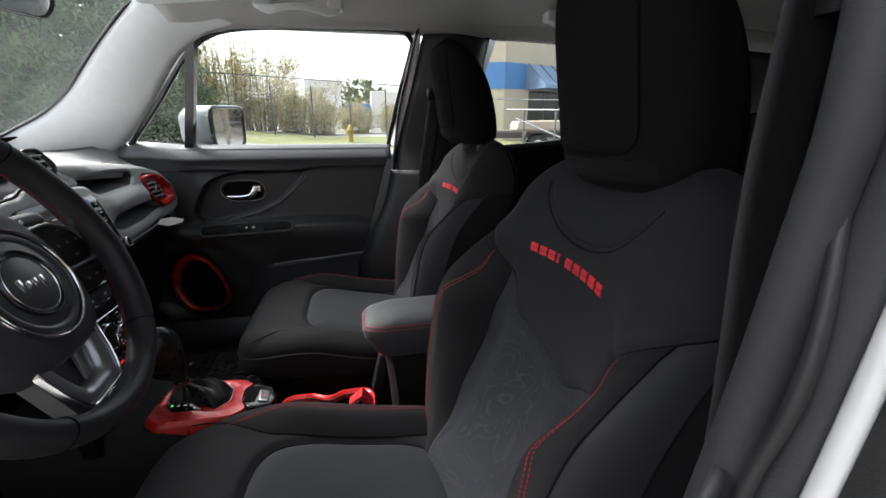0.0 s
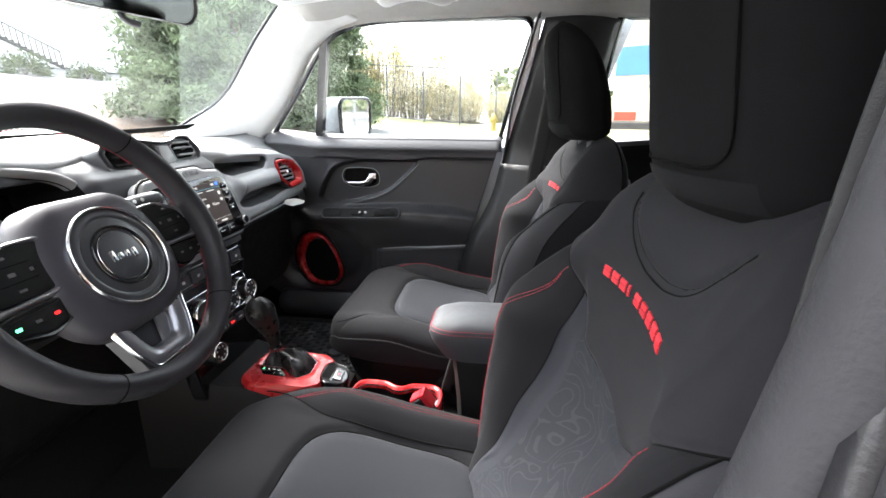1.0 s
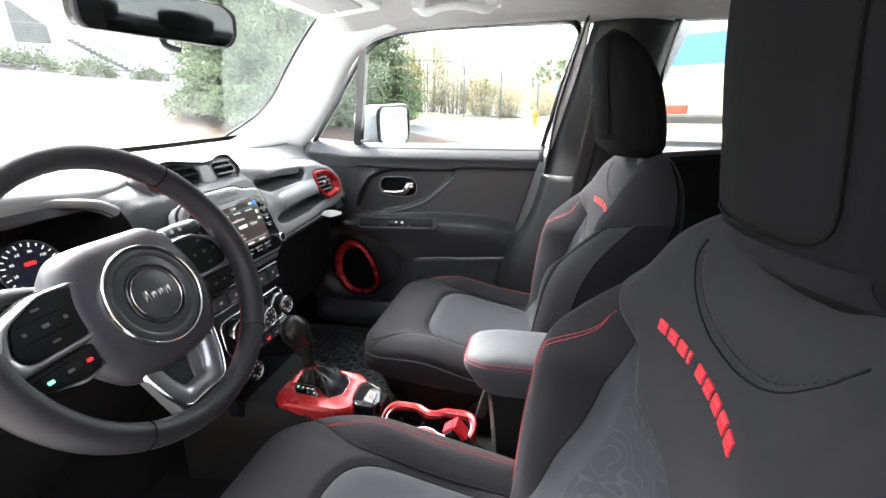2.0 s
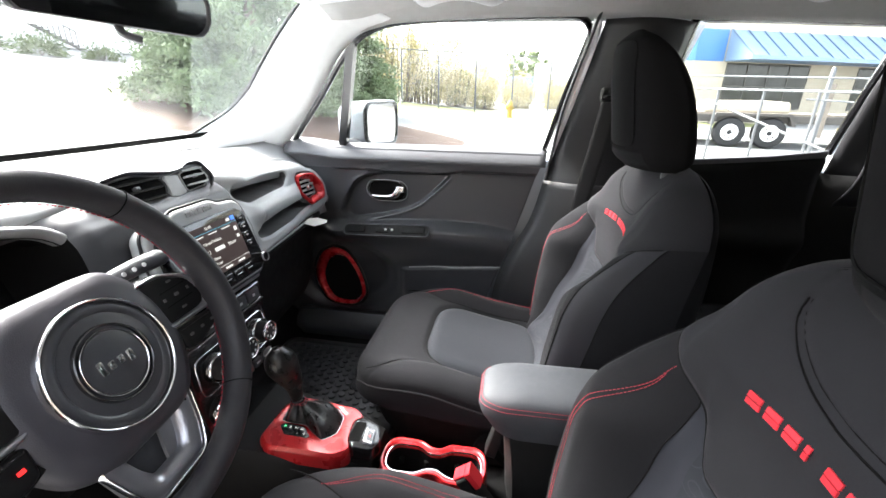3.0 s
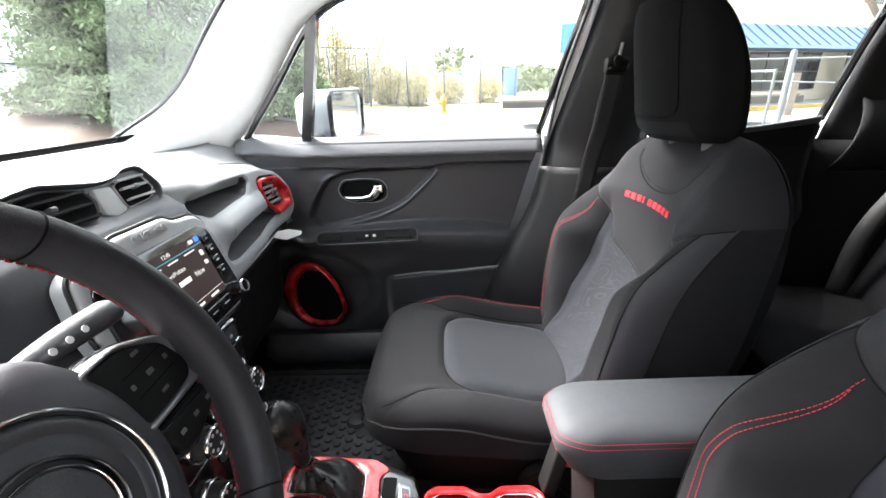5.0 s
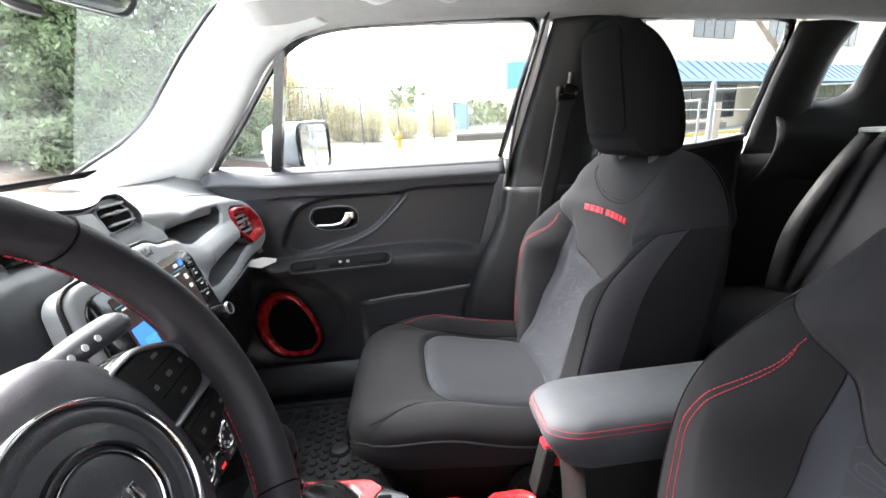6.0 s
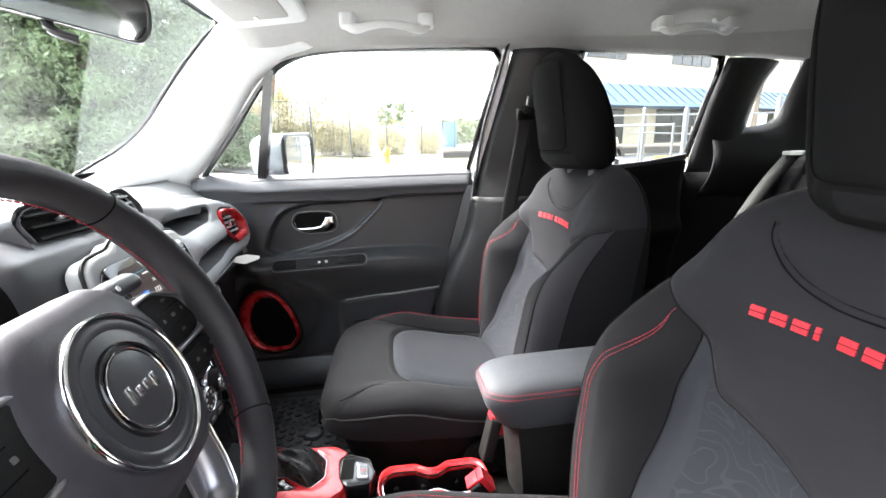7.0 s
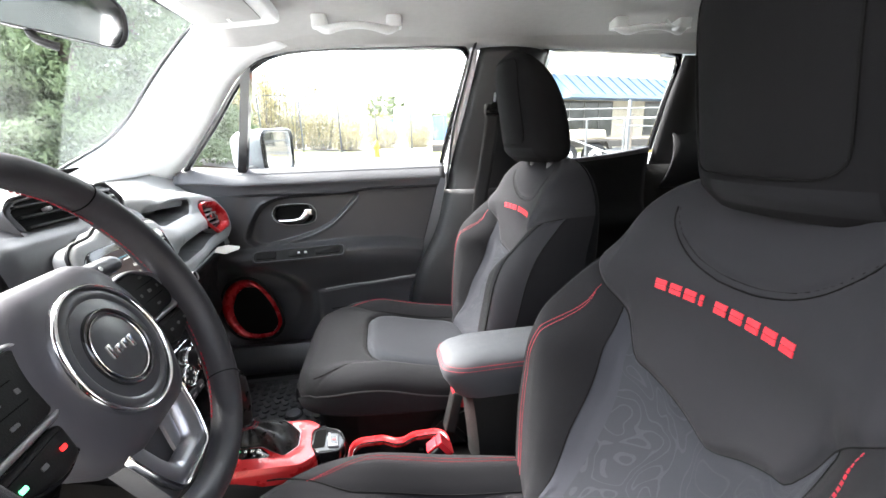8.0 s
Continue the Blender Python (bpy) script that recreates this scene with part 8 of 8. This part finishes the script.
def trailer():
    o = at_bearing(25.1, 13.6)
    a = Vector((math.cos(radians(-10)), math.sin(radians(-10)), 0))
    P = Plane(o, a, (0, 0, 1))
    t = thing("flatbed_trailer", "dark flatbed trailer with two axles and timber stakes", "trailer", o)
    bm = bmesh.new()
    plate(bm, rect(-4.2, 0.62, 3.6, 0.80), P, 2.0, 0.02, base=-2.0)
    part("bed", bm, TRAIL, t, smooth=False)
    bm = bmesh.new()
    plate(bm, rect(-4.2, 0.80, 3.5, 0.85), P, 1.96, base=-1.98)
    part("deck", bm, WOOD, t, smooth=False)
    for x in (-0.1, 0.78):
        bm = bmesh.new()
        plate(bm, disc(0.37, 32, x, 0.37), P, 0.22, 0.05, 4, base=-0.10)
        w = part("wheel", bm, RUBBER, t, "black tyre")
        bm = bmesh.new()
        bezel(bm, disc(0.21, 32, x, 0.37), disc(0.05, 32, x, 0.37), P, 0.012, 32, base=0.118)
        part("rim", bm, WHITEW, w, "white steel rim")
        for k in range(8):
            an = 2 * math.pi * k / 8
            bm = bmesh.new()
            plate(bm, disc(0.022, 8, x + 0.13 * math.cos(an), 0.37 + 0.13 * math.sin(an)), P, 0.006, base=0.13)
            part("rim_hole", bm, TRAIL, w)
    bm = bmesh.new()
    plate(bm, rounded([(-0.6, 0.55), (-0.5, 0.84), (1.15, 0.84), (1.28, 0.55), (1.2, 0.55), (1.1, 0.78), (-0.45, 0.78), (-0.52, 0.55)], 0.04), P, 0.3, base=-0.12)
    part("mudguard", bm, TRAIL, t, smooth=False)
    for x, h in ((1.8, 1.55), (3.3, 1.35)):
        bm = bmesh.new()
        plate(bm, rect(x - 0.09, 0.3, x + 0.09, h), P, 0.05, 0.01)
        part("stake", bm, WOOD, t, smooth=False)
    bm = bmesh.new()
    plate(bm, rect(-2.4, 0.85, -1.8, 1.10), P, 0.6, 0.02, base=-1.0)
    load = thing("red_load", "dull red crate on the trailer", "crate", P(-2.1, 0.85, -1))
    part("crate", bm, RUST, load, smooth=False)
    bm = bmesh.new()
    plate(bm, rounded([(-0.7, 0.85), (1.3, 0.85), (1.25, 1.12), (0.6, 1.16), (-0.65, 1.14)], 0.08), P, 1.2, 0.05, base=-1.6)
    sk = thing("pale_load", "pale low load on the trailer bed", "load", P(0, 0.85, -1))
    part("bin", bm, WALLC, sk, smooth=False)


trailer()


def pipe_gate():
    g = thing("pipe_gate", "galvanised steel pipe gate standing between posts", "gate", at_bearing(33, 7.6))
    a, b = at_bearing(21.0, 8.8), at_bearing(35.4, 7.6)
    for p, q in ((Vector((0, 0, 1.42)), Vector((0, 0, 1.40))),):
        bm = bmesh.new()
        tube(bm, [a + p, b + q], 0.017, 8)
        part("rail", bm, GALV, g)
    for f in (0.18, 0.48, 0.78, 1.0):
        p = a.lerp(b, f)
        bm = bmesh.new()
        tube(bm, [p + Vector((0, 0, 0.0)), p + Vector((0, 0, 1.43))], 0.019, 8)
        part("upright", bm, GALV, g)
    bm = bmesh.new()
    tube(bm, [a.lerp(b, 0.1) + Vector((0, 0, 1.25)), a.lerp(b, 0.95) + Vector((0, 0, 0.62))], 0.019, 8)
    part("brace", bm, GALV, g)
    r = thing("rail_fence", "pair of pale steel fence rails", "fence", at_bearing(33, 9.5))
    c, d = at_bearing(18, 10.0), at_bearing(48, 9.2)
    for z0, z1 in ((1.66, 1.54), (1.28, 1.16)):
        bm = bmesh.new()
        tube(bm, [c.lerp(d, 0.0 if z0 > 1.5 else 0.45) + Vector((0, 0, z0)), d + Vector((0, 0, z1))], 0.014, 8)
        part("rail", bm, GALV, r)
    for az, dist, rad, h in ((36.6, 8.2, 0.043, 1.66), (32.2, 9.6, 0.036, 1.75), (45, 9.0, 0.04, 1.8)):
        p = at_bearing(az, dist)
        post = thing("gate_post", "pale steel gate post with a domed cap", "post", p, group="gate posts")
        bm = bmesh.new()
        tube(bm, [p, p + Vector((0, 0, h - 0.03)), p + Vector((0, 0, h)), p + Vector((0, 0, h + 0.02))], [rad, rad, rad * 0.8, rad * 0.3], 14)
        part("post", bm, GALV, post)


pipe_gate()


def chain_fence():
    f = thing("chain_link_fence", "chain-link fence with steel posts and top rail", "fence", at_bearing(-5, 22))
    a, b = at_bearing(-19, 21.5), at_bearing(17, 23.5)
    n = 8
    for k in range(n + 1):
        p = a.lerp(b, k / n)
        p.z = ground_z(p.x, p.y)
        bm = bmesh.new()
        tube(bm, [p, p + Vector((0, 0, 2.5))], 0.035, 8)
        part("fence_post", bm, GALV, f)
    up = Vector((0, 0, 2.45))
    bm = bmesh.new()
    tube(bm, [a + up, b + up], 0.024, 6)
    part("top_rail", bm, GALV, f)
    bm = bmesh.new()
    d = (b - a)
    L = d.length
    d.normalize()
    step, h = 0.16, 2.35
    for k in range(int(L / step)):
        for sg in (1, -1):
            s = k * step
            e = s + sg * h
            if 0 <= e <= L:
                tube(bm, [a + d * s + Vector((0, 0, 0.06)), a + d * e + Vector((0, 0, 0.06 + h))], 0.004, 3, cap=False)
    tagged(part("wire_mesh", bm, GALV, f), kind="stuff")


chain_fence()


def hydrant():
    p = at_bearing(-0.3, 19.0, 0.12)
    h = thing("fire_hydrant", "yellow fire hydrant standing in the grass", "hydrant", p)
    bm = bmesh.new()
    z = [0, 0.04, 0.05, 0.45, 0.46, 0.52, 0.53, 0.62, 0.68, 0.72, 0.76]
    r = [0.15, 0.15, 0.11, 0.11, 0.15, 0.15, 0.12, 0.11, 0.07, 0.04, 0.035]
    tube(bm, [p + Vector((0, 0, v)) for v in z], r, 16)
    part("barrel", bm, YELLOW, h)
    for d in ((1, 0, 0), (-1, 0, 0), (0, -1, 0)):
        bm = bmesh.new()
        q = p + Vector((0, 0, 0.40))
        tube(bm, [q, q + Vector(d) * 0.17], [0.06, 0.06], 12)
        part("outlet", bm, YELLOW, h)


hydrant()


def distance():
    # far white sheds and the pale building with stairs beyond the lot
    b = thing("far_building", "white industrial building with an outside stair across the lot", "building", at_bearing(-56, 33))
    P = Plane(at_bearing(-70, 36), (math.cos(radians(50)), math.sin(radians(50)), 0), (0, 0, 1))
    bm = bmesh.new()
    plate(bm, rect(-12, -1, 22, 9), P, 8, base=-8)
    wall = part("wall", bm, WHITEW, b, smooth=False)
    for x in (-3.0, 1.2, 5.4, 9.7):
        window_unit(wall, Plane(P(x, 0.3, 0), P.a, P.b), 1.5, 2.0, 1, 2)
    bm = bmesh.new()
    for k in range(12):
        plate(bm, rect(11.2 + k * 0.22, 0.4 - k * 0.13, 11.5 + k * 0.22, 0.46 - k * 0.13), P, 1.1, base=0.3)
        plate(bm, rect(11.2 + k * 0.22, 0.4 - k * 0.13, 11.24 + k * 0.22, 1.3 - k * 0.13), P, 0.04, base=1.36)
    tube(bm, [P(11.2, 1.3, 1.38), P(13.7, -0.2, 1.38)], 0.03, 6)
    tube(bm, [P(11.2, 0.40, 1.38), P(13.7, -1.06, 1.38)], 0.06, 6)
    tagged(part("stair", bm, TRAIL, b, "dark steel outside stair", smooth=False))
    s = thing("blue_store", "blue and white storage units behind the fence", "building", at_bearing(3, 40))
    Q = Plane(at_bearing(-1, 42), (1, 0, 0), (0, 0, 1))
    for x0, x1, h, m, nm in ((0.0, 2.4, 2.2, BLUEP, "blue_unit"), (2.5, 6.0, 3.3, WHITEW, "white_unit"), (-3.5, -0.3, 4.2, WHITEW, "white_shed"), (6.2, 7.5, 2.4, BLUEP, "blue_unit")):
        bm = bmesh.new()
        plate(bm, rect(x0, -0.8, x1, h), Q, 2.5, 0.05, base=-2.5)
        part(nm, bm, m, s, smooth=False)
    # wooded skyline all round
    g = np.random.default_rng(5)
    pts = []
    for k in range(26000):
        a = g.uniform(0, 2 * math.pi)
        rr = g.uniform(120, 150)
        top = 5 + 3.5 * math.sin(a * 5) + 2 * math.sin(a * 13) + 1.5 * math.sin(a * 29)
        pts.append((rr * math.cos(a), rr * math.sin(a), 2.0 + g.uniform(0, 1) ** 0.7 * max(top, 1.5)))
    w = cloud("far_woods", pts, 0.9, SHRUB, None, 6, flat=0.8)
    tagged(w, "far line of grey-green woods", "woods", kind="stuff")


distance()


def timber_fence():
    """The slatted fence along the driver's side of the lot."""
    f = thing("timber_fence", "tall brown slatted timber fence along the lot", "fence", (0, -3.4, 0), group="")
    bm = bmesh.new()
    box(bm, (-0.07, -0.02, 0.0), (0.07, 0.0, 2.6))
    first = part("slat", bm, WOOD, f, smooth=False)
    first.location = (-7.0, -3.4, 0.05)
    for k in range(1, 92):
        ob = new("slat", first.data)
        ob.parent, ob.matrix_parent_inverse = f, first.matrix_parent_inverse
        ob.location = (-7.0 + 0.165 * k, -3.4, 0.05)
    for z in (0.5, 1.4, 2.3):
        bm = bmesh.new()
        box(bm, (-7.1, -3.48, z), (8.2, -3.422, z + 0.09))
        part("fence_rail", bm, WOOD, f, smooth=False)
    bm = bmesh.new()
    box(bm, (-7.1, -3.60, 0.02), (8.2, -3.55, 2.6))
    part("fence_backing", bm, TRAIL, f, smooth=False)


timber_fence()
